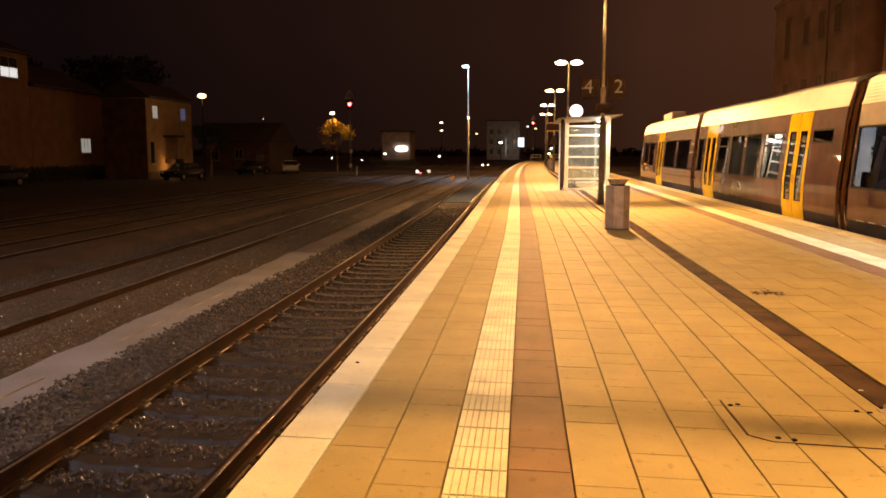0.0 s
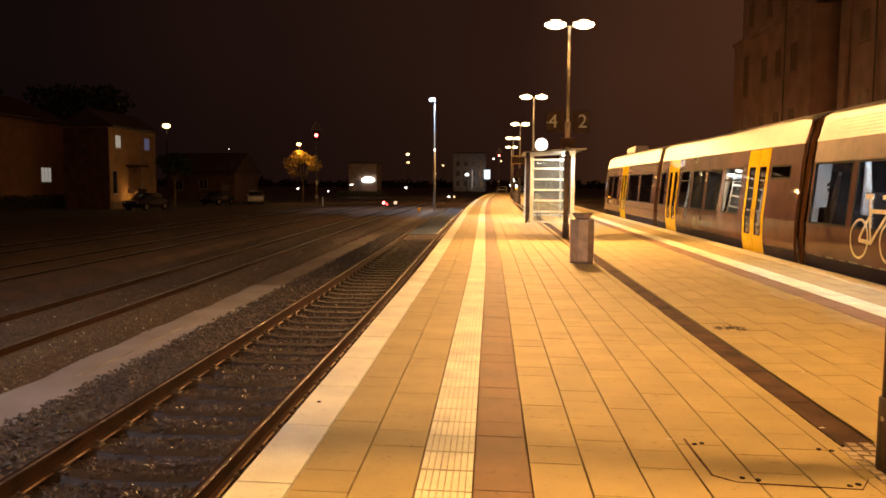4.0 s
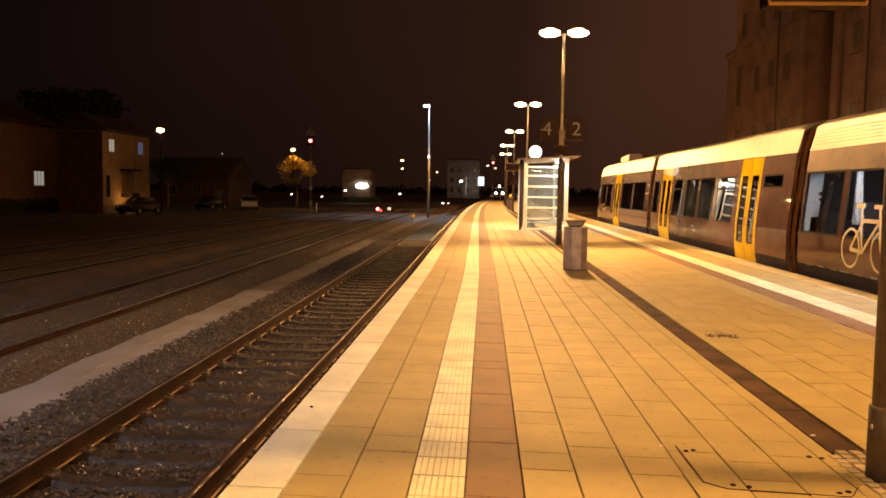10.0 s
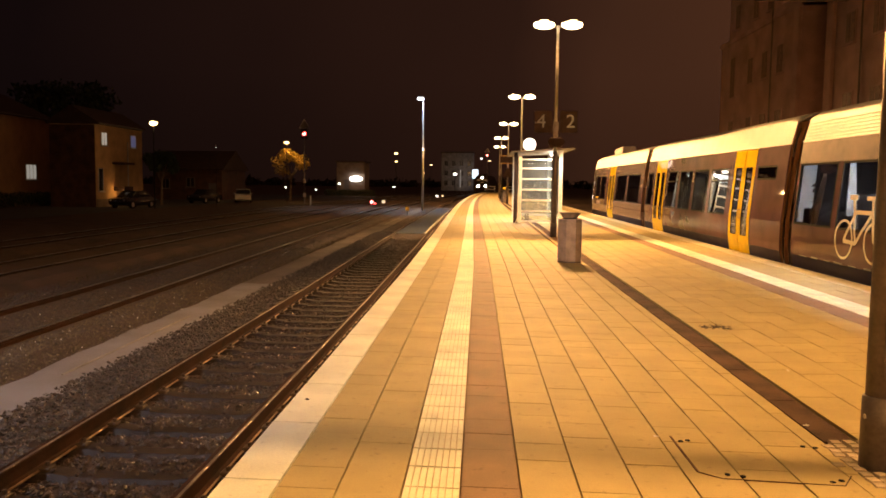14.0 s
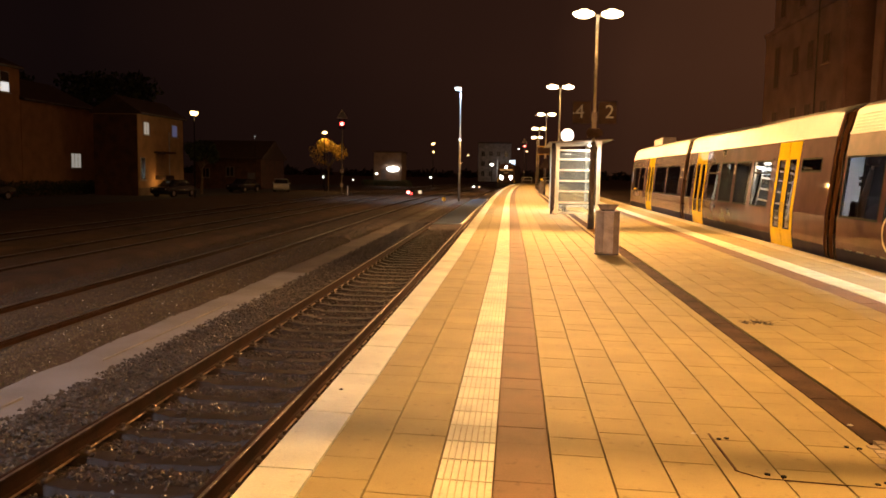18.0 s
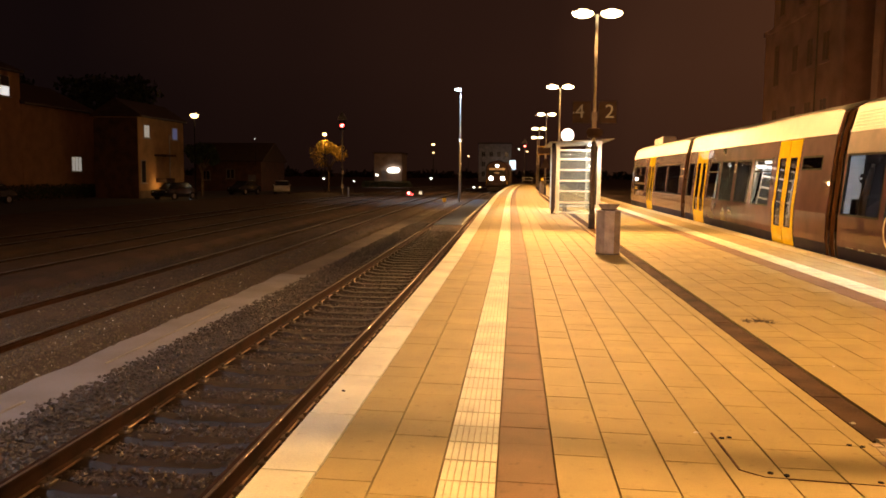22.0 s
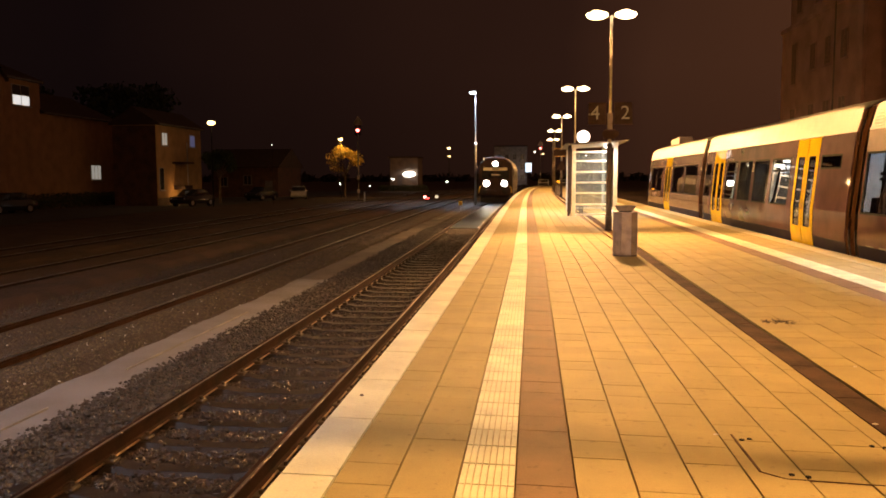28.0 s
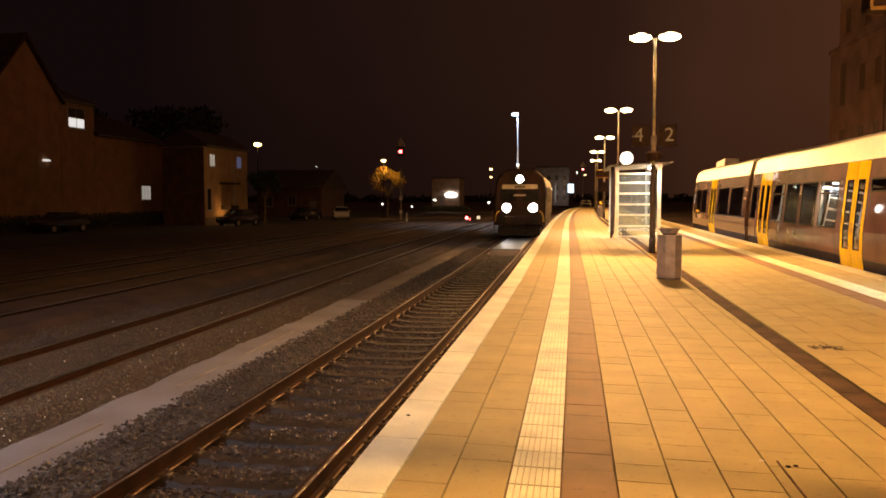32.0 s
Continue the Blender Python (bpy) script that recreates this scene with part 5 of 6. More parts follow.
def nose(y):
    if y < 39.8:
        return 1.0, 0.0
    u = (y - 39.8) / 3.35
    return max(0.12, math.sqrt(max(0.0, 1 - u ** 3.2))), 1.0 * u ** 3.4


front = car(28.65, 43.05, [(29.3, 31.6), (31.9, 34.2), (37.0, 38.4), (38.6, 39.9)], [35.4], taper=nose, extra=(39.8, 40.2, 40.6, 41.0, 41.4, 41.8, 42.1, 42.4, 42.6, 42.8, 42.95))
seats(front, 30.0, 34.0)
part("cab_wall", bx(SIDE_X + 0.3, SIDE_X + WIDE - 0.3, 36.85, 36.9, 0.0, 2.25), "interior", front)
part("windscreen", bx(SIDE_X + 0.75, SIDE_X + WIDE - 0.75, 42.45, 42.49, 1.0, 1.9), "dark_window", front, "dark windscreen")
part("white_mark", bx(SIDE_X - 0.033, SIDE_X - 0.02, 38.2, 39.3, 0.52, 0.68), "train_white", front, "pale unreadable mark bar")
for x in (SIDE_X + 0.55, SIDE_X + WIDE - 0.55):
    part("headlight", ball((x, 42.6, 0.72), 0.09), "galv", front)
unit = bx(6.86, 7.5, 35.3, 37.2, 2.70, 2.99, 0.05, None, 2)
for v in unit.verts:
    v.co.z += 0.06 if v.co.y < 36.0 and v.co.z > 2.85 else 0.0
part("air_unit", unit, "train_white", front, "white roof air-conditioning unit")
part("air_unit_end", bx(6.9, 7.45, 37.3, 37.6, 2.70, 3.02, 0.05), "train_roof", front)
M["cupboard"] = mat("white_cupboard_laminate", (0.80, 0.82, 0.84), 0.5, scale=3, vary=0.05, fine=30, bump=0.0)
lining = upright(14.855, 14.89, 1.02, 1.95, 0.035, 0.30)
lining = upright(14.85, 14.895, 0.3, 1.02, 0.035, 0.15, lining)
part("end_lining", lining, "cupboard", rear, "white moulded lining beside the end window")
# added sheet: keeps the view past the lining dark
part("end_bulkhead", bx(SIDE_X + 0.402, SIDE_X + WIDE - 0.3, 14.86, 14.90, 0.0, 2.2), "seat", rear, "added dark sheet behind the end window")
part("seat", bx(SIDE_X + 0.2, SIDE_X + 0.75, 14.3, 14.5, 0.3, 1.12, 0.06), "seat", rear, "dark blue cloth seat bench")
pict = bx(SIDE_X + 0.31, SIDE_X + 0.38, 14.84, 14.853, 1.40, 1.46)
pict = bx(SIDE_X + 0.31, SIDE_X + 0.38, 14.84, 14.853, 1.30, 1.36, 0, pict)
part("notice", pict, "black", rear, "two small dark notices")


def ribs(parent, y0, y1):
    for i in range(6):
        z = 2.24 + 0.055 * i
        ins = side_in(z)
        part("roof_rib", rod((SIDE_X + ins - 0.026, y0, z), (SIDE_X + ins - 0.026, y1, z), 0.013, n=6), "train_white", parent)


ribs(rear, 0.0, 14.8)
part("white_line", upright(-5.9, 14.95, 2.19, 2.23, -0.034, -0.02), "train_white", rear)


def gangway(y0, y1):
    g = thing("railcar_gangway", (0, 0, 0), "black folded rubber bellows between two railcar sections", "gangway", "gangways")
    g.scale = (1.0, LONG, HIGH)
    n = 4
    for k in range(n):
        a = y0 + (y1 - y0) * k / n
        d = y0 + (y1 - y0) * (k + 0.9) / n
        b = bmesh.new()
        ring = [[], []]
        for j, y in enumerate((a, d)):
            for flip in (False, True):
                pts = HALF_OUT if not flip else HALF_OUT[::-1]
                for z, ins in pts[(1 if flip else 0):]:
                    x = WIDE / 2 - ins + (0.012 if k % 2 else -0.012)
                    ring[j].append(b.verts.new((SIDE_X + WIDE / 2 + (x if flip else -x), y, z - 0.03)))
        m = len(ring[0])
        for i in range(m):
            b.faces.new((ring[0][i], ring[0][(i + 1) % m], ring[1][(i + 1) % m], ring[1][i]))
        part("bellows_fold", b, "bellows", g)
    part("inner_bellows", bx(SIDE_X + 0.3, SIDE_X + WIDE - 0.3, y0, y1, -0.3, 2.6), "bellows", g)


gangway(14.93, 15.52)
gangway(28.01, 28.66)


def bogie(y):
    b = thing("railcar_bogie", (SIDE_X + WIDE / 2, y, 0), "dark steel railcar bogie with two wheelsets", "bogie", "bogies")
    for s in (-0.95, 0.95):
        for x in (-GAUGE / 2, GAUGE / 2):
            part("wheel", rod((x - 0.06, s, RAIL_Z + 0.42), (x + 0.06, s, RAIL_Z + 0.42), 0.40, n=24), "loco_grey", b)
        part("axle", rod((-0.7, s, RAIL_Z + 0.42), (0.7, s, RAIL_Z + 0.42), 0.07), "loco_grey", b)
    for x in (-1.0, 1.0):
        part("side_frame", bx(x - 0.06, x + 0.06, -1.35, 1.35, -0.40, -0.2, 0.02), "loco_grey", b)


for y in (16.6, 30.9, 42.4, -3.0):
    bogie(y)


def build_bicycle_mark():
    """Painted bicycle symbol on the railcar's side, flat, 2 to 3 mm proud."""
    x = SIDE_X - 0.029
    top = []

    def stroke(b):
        for v in b.verts:
            v.co.x += side_in(v.co.z)
        for f in bmesh.ops.extrude_face_region(b, geom=b.faces[:])["geom"]:
            if isinstance(f, bmesh.types.BMVert):
                f.co.x -= 0.005
        if top:
            part("symbol_stroke", b, "cream", top[0])
        else:
            top.append(part("bicycle_symbol", b, "cream", rear, "pale painted bicycle symbol"))

    def bar(y0, z0, y1, z1, w):
        b = bmesh.new()
        d = Vector((0, y1 - y0, z1 - z0))
        n = Vector((0, -d.z, d.y)).normalized() * w / 2
        vs = [b.verts.new((x, y0 + s * n.y, z0 + s * n.z)) for s in (1, -1)] + [b.verts.new((x, y1 + s * n.y, z1 + s * n.z)) for s in (-1, 1)]
        b.faces.new(vs)
        bmesh.ops.subdivide_edges(b, edges=b.edges[:], cuts=7, use_grid_fill=True)
        stroke(b)

    def ring(yc, zc, r, w):
        b = bmesh.new()
        n = 36
        o = [b.verts.new((x, yc + r * math.cos(6.2832 * i / n), zc + r * math.sin(6.2832 * i / n))) for i in range(n)]
        q = [b.verts.new((x, yc + (r - w) * math.cos(6.2832 * i / n), zc + (r - w) * math.sin(6.2832 * i / n))) for i in range(n)]
        for i in range(n):
            b.faces.new((o[i], o[(i + 1) % n], q[(i + 1) % n], q[i]))
        stroke(b)

    ya, yb = 12.82, 11.85
    ring(ya, 0.60, 0.31, 0.035)
    ring(yb, 0.60, 0.31, 0.035)
    bar(ya, 0.58, 12.48, 1.02, 0.05)
    bar(ya, 0.58, 12.42, 0.56, 0.06)
    bar(12.42, 0.56, 12.60, 1.24, 0.05)
    bar(12.42, 0.56, 11.98, 1.02, 0.05)
    bar(12.55, 1.03, 11.98, 1.03, 0.06)
    bar(yb, 0.60, 12.02, 1.24, 0.05)
    bar(12.74, 1.25, 12.50, 1.25, 0.08)
    bar(12.20, 1.24, 11.96, 1.24, 0.06)
    for k in range(7):
        bars = bx(SIDE_X + 0.0, SIDE_X + 0.012, 14.2 - 0.46 * k, 14.5 - 0.46 * k - 0.05 * (k % 3), 0.20, 0.215 + 0.01 * (k % 2))
        for v in bars.verts:
            v.co.x -= 0.036
        part("small_text_bar", bars, "text_dim", rear, "tiny pale unreadable lettering")


M["text_dim"] = mat("dull_small_print", (0.11, 0.10, 0.09), 0.5, scale=4, vary=0.2, fine=40, bump=0.0)
build_bicycle_mark()
letters("class_numeral", "2", 0.32, "cream", mid, pose(SIDE_X + side_in(1.6) - 0.034, 22.07, 1.6, 90, 0, -90) @ pose(0, 0, 0, -5.6), 0.002, "pale class numeral")


def lit_saloon_lamp():
    part("ceiling_lamp", bx(SIDE_X + 0.55, SIDE_X + 0.75, 10.4, 13.7, 2.235, 2.27), "saloon", rear, "weak saloon ceiling lamp")
    part("partition", prism([(SIDE_X + 0.14, 0.95), (SIDE_X + 0.20, 2.1), (SIDE_X + 0.25, 2.1), (SIDE_X + 0.33, 0.95)], 13.12, 13.16), "cupboard", rear, "pale slanted partition beside the window")
    part("wall_panel", bx(SIDE_X + 1.5, SIDE_X + 2.2, 13.9, 13.95, 0.0, 2.2, 0.01), "interior", rear, "grey end wall panel")
    for y, x in ((11.9, 0.3), (11.5, 0.8), (10.6, 0.5)):
        part("grab_pole", rod((SIDE_X + x, y, 0.0), (SIDE_X + x, y, 2.23), 0.022, n=8), "door_yellow", rear, "yellow grab pole")
    part("far_lining", bx(SIDE_X + 2.55, SIDE_X + 2.60, 3.0, 14.0, 0.0, 0.72), "interior", rear)


M["saloon"] = mat("weak_white_saloon_lamp", (0.8, 0.8, 0.8), 0.5, emit=(0.93, 0.96, 1.0), power=92.0)
lit_saloon_lamp()

# ---- oncoming locomotive ----


def build_loco():
    """Faces towards smaller y; its own origin lies at rail level under the buffers."""
    lo = thing("diesel_locomotive", (0, 0, 0), "dark red diesel locomotive with three bright headlights rolling in", "locomotive")
    body = bmesh.new()
    outline = [(-1.42, 1.15), (-1.46, 1.3), (-1.46, 2.9), (-1.30, 3.45), (-0.85, 3.85), (0, 3.97), (0.85, 3.85), (1.30, 3.45), (1.46, 2.9), (1.46, 1.3), (1.42, 1.15)]
    rings = []
    for y, kx, dz in ((0.62, 0.93, -0.14), (0.72, 0.97, -0.05), (0.95, 1.0, 0.0), (2.4, 1.0, 0.0), (2.5, 1.0, 0.0), (15.0, 1.0, 0.0), (15.4, 0.95, -0.1)):
        rings.append([body.verts.new((x * kx, y, z + dz * (z - 1.15) / 2.8)) for x, z in outline])
    m = len(outline)
    for a, d in zip(rings, rings[1:]):
        for i in range(m):
            body.faces.new((a[i], a[(i + 1) % m], d[(i + 1) % m], d[i]))
    body.faces.new(rings[0])
    body.faces.new(rings[-1][::-1])
    part("body", body, "loco_paint", lo, "dark red sooty body")
    part("frame", bx(-1.42, 1.42, 0.35, 15.6, 0.85, 1.15, 0.03), "loco_grey", lo, "dark frame")
    part("buffer_beam", bx(-1.45, 1.45, 0.22, 0.4, 0.72, 1.22, 0.02), "loco_paint", lo, "dark red buffer beam")
    for s in (-1, 1):
        buf = part("buffer", rod((s * 0.875, -0.30, 1.05), (s * 0.875, -0.25, 1.05), 0.24, n=22), "loco_grey", lo, "round steel buffer")
        part("buffer_shank", rod((s * 0.875, -0.25, 1.05), (s * 0.875, 0.25, 1.05), 0.11, n=14), "loco_grey", buf)
        grip = None
        bow = ((1.10, 1.50), (1.20, 1.48), (1.29, 1.38), (1.34, 1.20), (1.35, 0.92))
        for (xa, za), (xb, zb) in zip(bow, bow[1:]):
            grip = rod((s * xa, 0.18, za), (s * xb, 0.18, zb), 0.034, n=8, bm=grip)
        part("bowed_handrail", grip, "hazard_yellow", lo, "yellow bowed handrail over the buffer beam")
        hl = part("headlight", rod((s * 0.75, 0.52, 1.70), (s * 0.75, 0.66, 1.70), 0.31, n=24), "loco_grey", lo, "round lower headlight")
        part("lens", rod((s * 0.75, 0.505, 1.70), (s * 0.75, 0.52, 1.70), 0.25, n=24), "headlight", hl, "blazing white lens")
        part("handrail", rod((s * 1.40, 0.5, 1.25), (s * 1.40, 0.5, 2.5), 0.02), "loco_grey", lo)
        part("window", bx(s * 0.66 - 0.46, s * 0.66 + 0.46, 0.585, 0.66, 2.10, 2.72, 0.02), "dark_window", lo, "dark cab window")
        part("side_window", bx(s * 1.462 - 0.01, s * 1.462 + 0.01, 1.3, 2.2, 2.2, 2.85), "dark_window", lo)
        for k in range(4):
            part("side_grille", bx(s * 1.462 - 0.012, s * 1.462 + 0.012, 4.0 + 2.4 * k, 5.8 + 2.4 * k, 2.0, 2.9), "loco_grey", lo)
        part("step", bx(s * 1.36 - 0.12, s * 1.36 + 0.12, 0.5, 0.9, 0.35, 0.39), "loco_grey", lo)
        part("step_plate", bx(s * 1.46 - 0.02, s * 1.46 + 0.02, 0.5, 0.9, 0.35, 0.9), "loco_grey", lo)
        part("brake_hose", rod((s * 0.35, 0.15, 0.95), (s * 0.38, 0.02, 0.5), 0.03), "black", lo)
    top = part("headlight", rod((0, 0.45, 3.33), (0, 0.7, 3.33), 0.28, n=24), "loco_grey", lo, "round top headlight")
    part("lens", rod((0, 0.435, 3.33), (0, 0.45, 3.33), 0.21, n=24), "headlight", top, "blazing white lens")
    band = part("band", bx(-1.0, 1.0, 0.50, 0.60, 2.77, 3.02, 0.01), "cream", lo, "cream band with dark unreadable lettering")
    marks = None
    for k in range(4):
        marks = bx(-0.27 + 0.15 * k, -0.17 + 0.15 * k, 0.494, 0.499, 2.83, 2.96, 0, marks)
    part("lettering_bars", marks, "loco_grey", band)
    part("number_bars", bx(-0.34, 0.34, 0.56, 0.62, 2.36, 2.46), "cream", lo, "small pale unreadable plate")
    part("coupling", rod((0, -0.12, 1.0), (0, 0.25, 1.05), 0.05), "loco_grey", lo)
    part("snow_plough", prism([(0.1, 0.12), (0.0, 0.5), (0.35, 0.7), (0.45, 0.12)], -1.2, 1.2, "x"), "loco_grey", lo, "dark rail guard plate")
    part("aerial", rod((0.7, 1.2, 3.8), (0.7, 1.2, 4.25), 0.015), "loco_grey", lo)
    part("exhaust", bx(-0.35, 0.35, 6.0, 6.8, 3.9, 4.12, 0.04), "loco_grey", lo)
    for y in (2.2, 4.6, 11.0, 13.4):
        for x in (-GAUGE / 2, GAUGE / 2):
            part("wheel", rod((x - 0.065, y, 0.5), (x + 0.065, y, 0.5), 0.5, n=24), "loco_grey", lo)
        part("axle", rod((-0.7, y, 0.5), (0.7, y, 0.5), 0.09), "loco_grey", lo)
    for y in (3.4, 12.2):
        for x in (-1.05, 1.05):
            part("bogie_frame", bx(x - 0.07, x + 0.07, y - 1.8, y + 1.8, 0.42, 0.72, 0.03), "loco_grey", lo)
    part("fuel_tank", bx(-1.2, 1.2, 6.0, 9.6, 0.3, 0.85, 0.06), "loco_grey", lo)
    return lo


loco = build_loco()
# ---- yard lights, signals ----


def build_yard_lamp(x, y, watts, goal=None, cone=122, tone=(0.66, 0.82, 1.0)):
    p = thing("yard_lamp", (x, y, -0.92), "tall grey yard lamp post with a cool white LED head", "lamp post")
    part("pole", lathe([(0.11, 0.0), (0.09, 5.37), (0.06, 5.47), (0.05, 9.8), (0.04, 9.85)], 16), "galv", p, "tapered galvanised pole", True)
    part("collar", lathe([(0.12, 5.22), (0.13, 5.27), (0.13, 5.52), (0.1, 5.57)], 14), "galv", p)
    part("collar_lamp", ball((0.0, -0.11, 5.39), 0.07), "led", p, "small lit collar lamp")
    part("arm", rod((0, 0, 9.8), (-0.1, -0.05, 9.86), 0.035), "galv", p)
    head = part("lamp_head", bx(-0.52, 0.06, -0.25, 0.15, 9.87, 9.97, 0.04, None, 2), "grey_metal", p, "flat LED lamp head")
    part("lens", bx(-0.50, 0.04, -0.24, 0.14, 9.68, 9.868, 0.06, None, 2), "led", head, "glowing bluish white lens")
    spot_lamp((x - 0.3, y - 0.05, 8.7), goal or (x - 0.3, y - 0.05, 0), watts, tone, cone, 0.5, 0.2)


build_yard_lamp(-4.95, 69.5, 4400)
build_yard_lamp(-8.4, 1.0, 3350, (-5.7, 9.0, -0.9), 74, (0.84, 0.86, 1.0))


def build_signal(x, y, base, h, board=True, name_label="red-lit railway signal on a slim dark mast"):
    s = thing("railway_signal", (x, y, base), name_label, "signal", "signals")
    part("mast", rod((0, 0, 0), (0, 0, h), 0.07, n=10), "dark_metal", s, "slim dark mast")
    scr = part("signal_screen", bx(-0.32, 0.32, -0.05, 0.05, h - 0.85, h + 0.15, 0.06), "black", s, "black signal screen")
    part("red_lens", rod((0, -0.10, h - 0.35), (0, -0.052, h - 0.35), 0.19, n=20), "red_lamp", scr, "glowing red lens")
    part("lens_core", rod((0, -0.115, h - 0.35), (0, -0.102, h - 0.35), 0.10, n=16), "red_core", scr)
    part("hood", rod((0, -0.35, h - 0.22), (0, -0.05, h - 0.22), 0.05, n=8), "black", scr)
    if board:
        tri = part("triangle_board", prism([(-0.5, h + 0.2), (0.5, h + 0.2), (0, h + 1.05)], -0.02, 0.02), "dark_metal", s, "triangular board with a pale rim")
        rim = None
        for a, d in (((-0.5, h + 0.2), (0.5, h + 0.2)), ((0.5, h + 0.2), (0, h + 1.05)), ((0, h + 1.05), (-0.5, h + 0.2))):
            rim = rod((a[0], -0.03, a[1]), (d[0], -0.03, d[1]), 0.025, n=6, bm=rim)
        part("rim", rim, "grey_metal", tri)
    for z in (0.9, 2.3):
        part("cabinet", bx(-0.13, 0.13, -0.12, 0.1, z, z + 0.4, 0.02), "grey_metal", s)
    return s


build_signal(-17.32, 78.0, -0.9, 7.5)
build_signal(1.5, 152, -0.4, 7.7, True)


def build_ground_signal(x, y, z):
    s = thing("ground_signal", (x, y, z), "low red and white lit shunting signal beside the rails", "signal")
    part("box", bx(-0.35, 0.35, -0.15, 0.15, 0.0, 0.62, 0.04), "black", s, "low dark signal box")
    part("red_lens", rod((-0.12, -0.2, 0.42), (-0.12, -0.152, 0.42), 0.17, n=16), "red_lamp", s, "glowing red lens")
    part("lens_core", rod((-0.12, -0.215, 0.42), (-0.12, -0.202, 0.42), 0.10, n=16), "red_core", s)
    part("red_lens", rod((0.2, -0.2, 0.28), (0.2, -0.152, 0.28), 0.09, n=16), "red_lamp", s)


build_ground_signal(-11.0, 82.0, -0.9)


def build_number_lantern(x, y, z):
    s = thing("point_lantern", (x, y, z), "small square cream lit point lantern by the track", "lantern")
    part("lantern_box", bx(-0.2, 0.2, -0.15, 0.15, 0.25, 0.65, 0.03), "dark_metal", s)
    part("lit_face", bx(-0.16, 0.16, -0.165, -0.152, 0.3, 0.6), "street_dim", s, "cream lit face")
    part("stand", rod((0, 0, 0), (0, 0, 0.25), 0.04), "dark_metal", s)


M["street_dim"] = mat("dim_cream_lantern_glass", (0.8, 0.7, 0.5), 0.5, emit=(1.0, 0.80, 0.5), power=0.9)
build_number_lantern(-9.9, 82.0, -0.9)


def build_marker(x, y):
    s = thing("yellow_marker", (x, y, -0.9), "small square yellow marker board on a short stake", "marker")
    part("board", bx(-0.13, 0.13, -0.02, 0.02, 0.40, 0.68, 0.01), "hazard_yellow", s, "yellow board")
    part("stake", rod((0, 0.03, 0), (0, 0.03, 0.6), 0.03), "galv", s)


build_marker(-5.3, 58.5)


def build_white_post(x, y):
    s = thing("white_post", (x, y, ground_z(x, y)), "short white marker post beside the signal", "post")
    part("shaft", bx(-0.06, 0.06, -0.06, 0.06, 0, 1.0, 0.02), "white_metal", s)
    part("cap", bx(-0.07, 0.07, -0.07, 0.07, 1.0, 1.06, 0.02), "grey_metal", s)


build_white_post(-16.5, 77.0)

STREET_LAMPS = ((-27.5, 66.0, 6.3, "street", 1.0), (-23.25, 95.0, 6.2, "street", 0.8), (-13.66, 130.0, 6.31, "street", 0.8), (-13.78, 131.5, 5.03, "street", 0.55))


def street_lamp(x, y, z, lens, size, label="warm orange street lamp on a thin post"):
    s = thing("street_lamp", (x, y, 0), label, "street lamp", "street lamps")
    g = ground_z(x, y)
    part("post", rod((0, 0, g), (0, 0, z + 0.1), 0.06 * max(size, 0.3), 0.04 * max(size, 0.3), 8), "black", s)
    part("lamp_head", bx(-0.3 * size, 0.3 * size, -0.2, 0.2, z + 0.12, z + 0.2, 0.03), "dark_metal", s)
    part("lens", ball((0, 0, z), 0.34 * size, 1, 1, 0.62, 14), lens, s, "glowing lens")
    return s


for x, y, z, lens, size in STREET_LAMPS:
    street_lamp(x, y, z, lens, size)
point_lamp(-27.5, 66.0, 5.9, 65, (1.0, 0.55, 0.2), 0.2)
point_lamp(-23.1, 95.0, 6.0, 600, (1.0, 0.6, 0.2), 0.2)
M["led_small"] = mat("distant_white_lamp", (0.9, 0.9, 0.9), 0.4, emit=(1.0, 0.92, 0.8), power=5.0)
M["far_amber"] = mat("distant_amber_lamp", (0.9, 0.8, 0.6), 0.4, emit=(1.0, 0.6, 0.28), power=4.0)
for x, y, z, lens, size in ((-27.08, 110, 0.70, "led_small", 0.5), (-22.81, 110, 0.40, "led_small", 0.35), (-23.91, 135, 1.25, "led_small", 0.75),
                            (-12.91, 120, 0.87, "led_small", 0.55), (-11.17, 185, 5.74, "far_amber", 0.75), (-13.2, 190, 3.9, "far_amber", 0.4),
                            (-5.76, 190, 3.73, "led_small", 1.4), (2.45, 190, 6.98, "far_amber", 0.8), (0.45, 154, 6.38, "led_small", 0.55),
                            (-6.88, 130, -0.60, "led_small", 0.6), (-6.0, 131, -0.62, "far_amber", 0.45), (-23.51, 70, 4.51, "led_small", 0.12)):
    street_lamp(x, y, z, lens, size, "small distant lamp on a dark post")


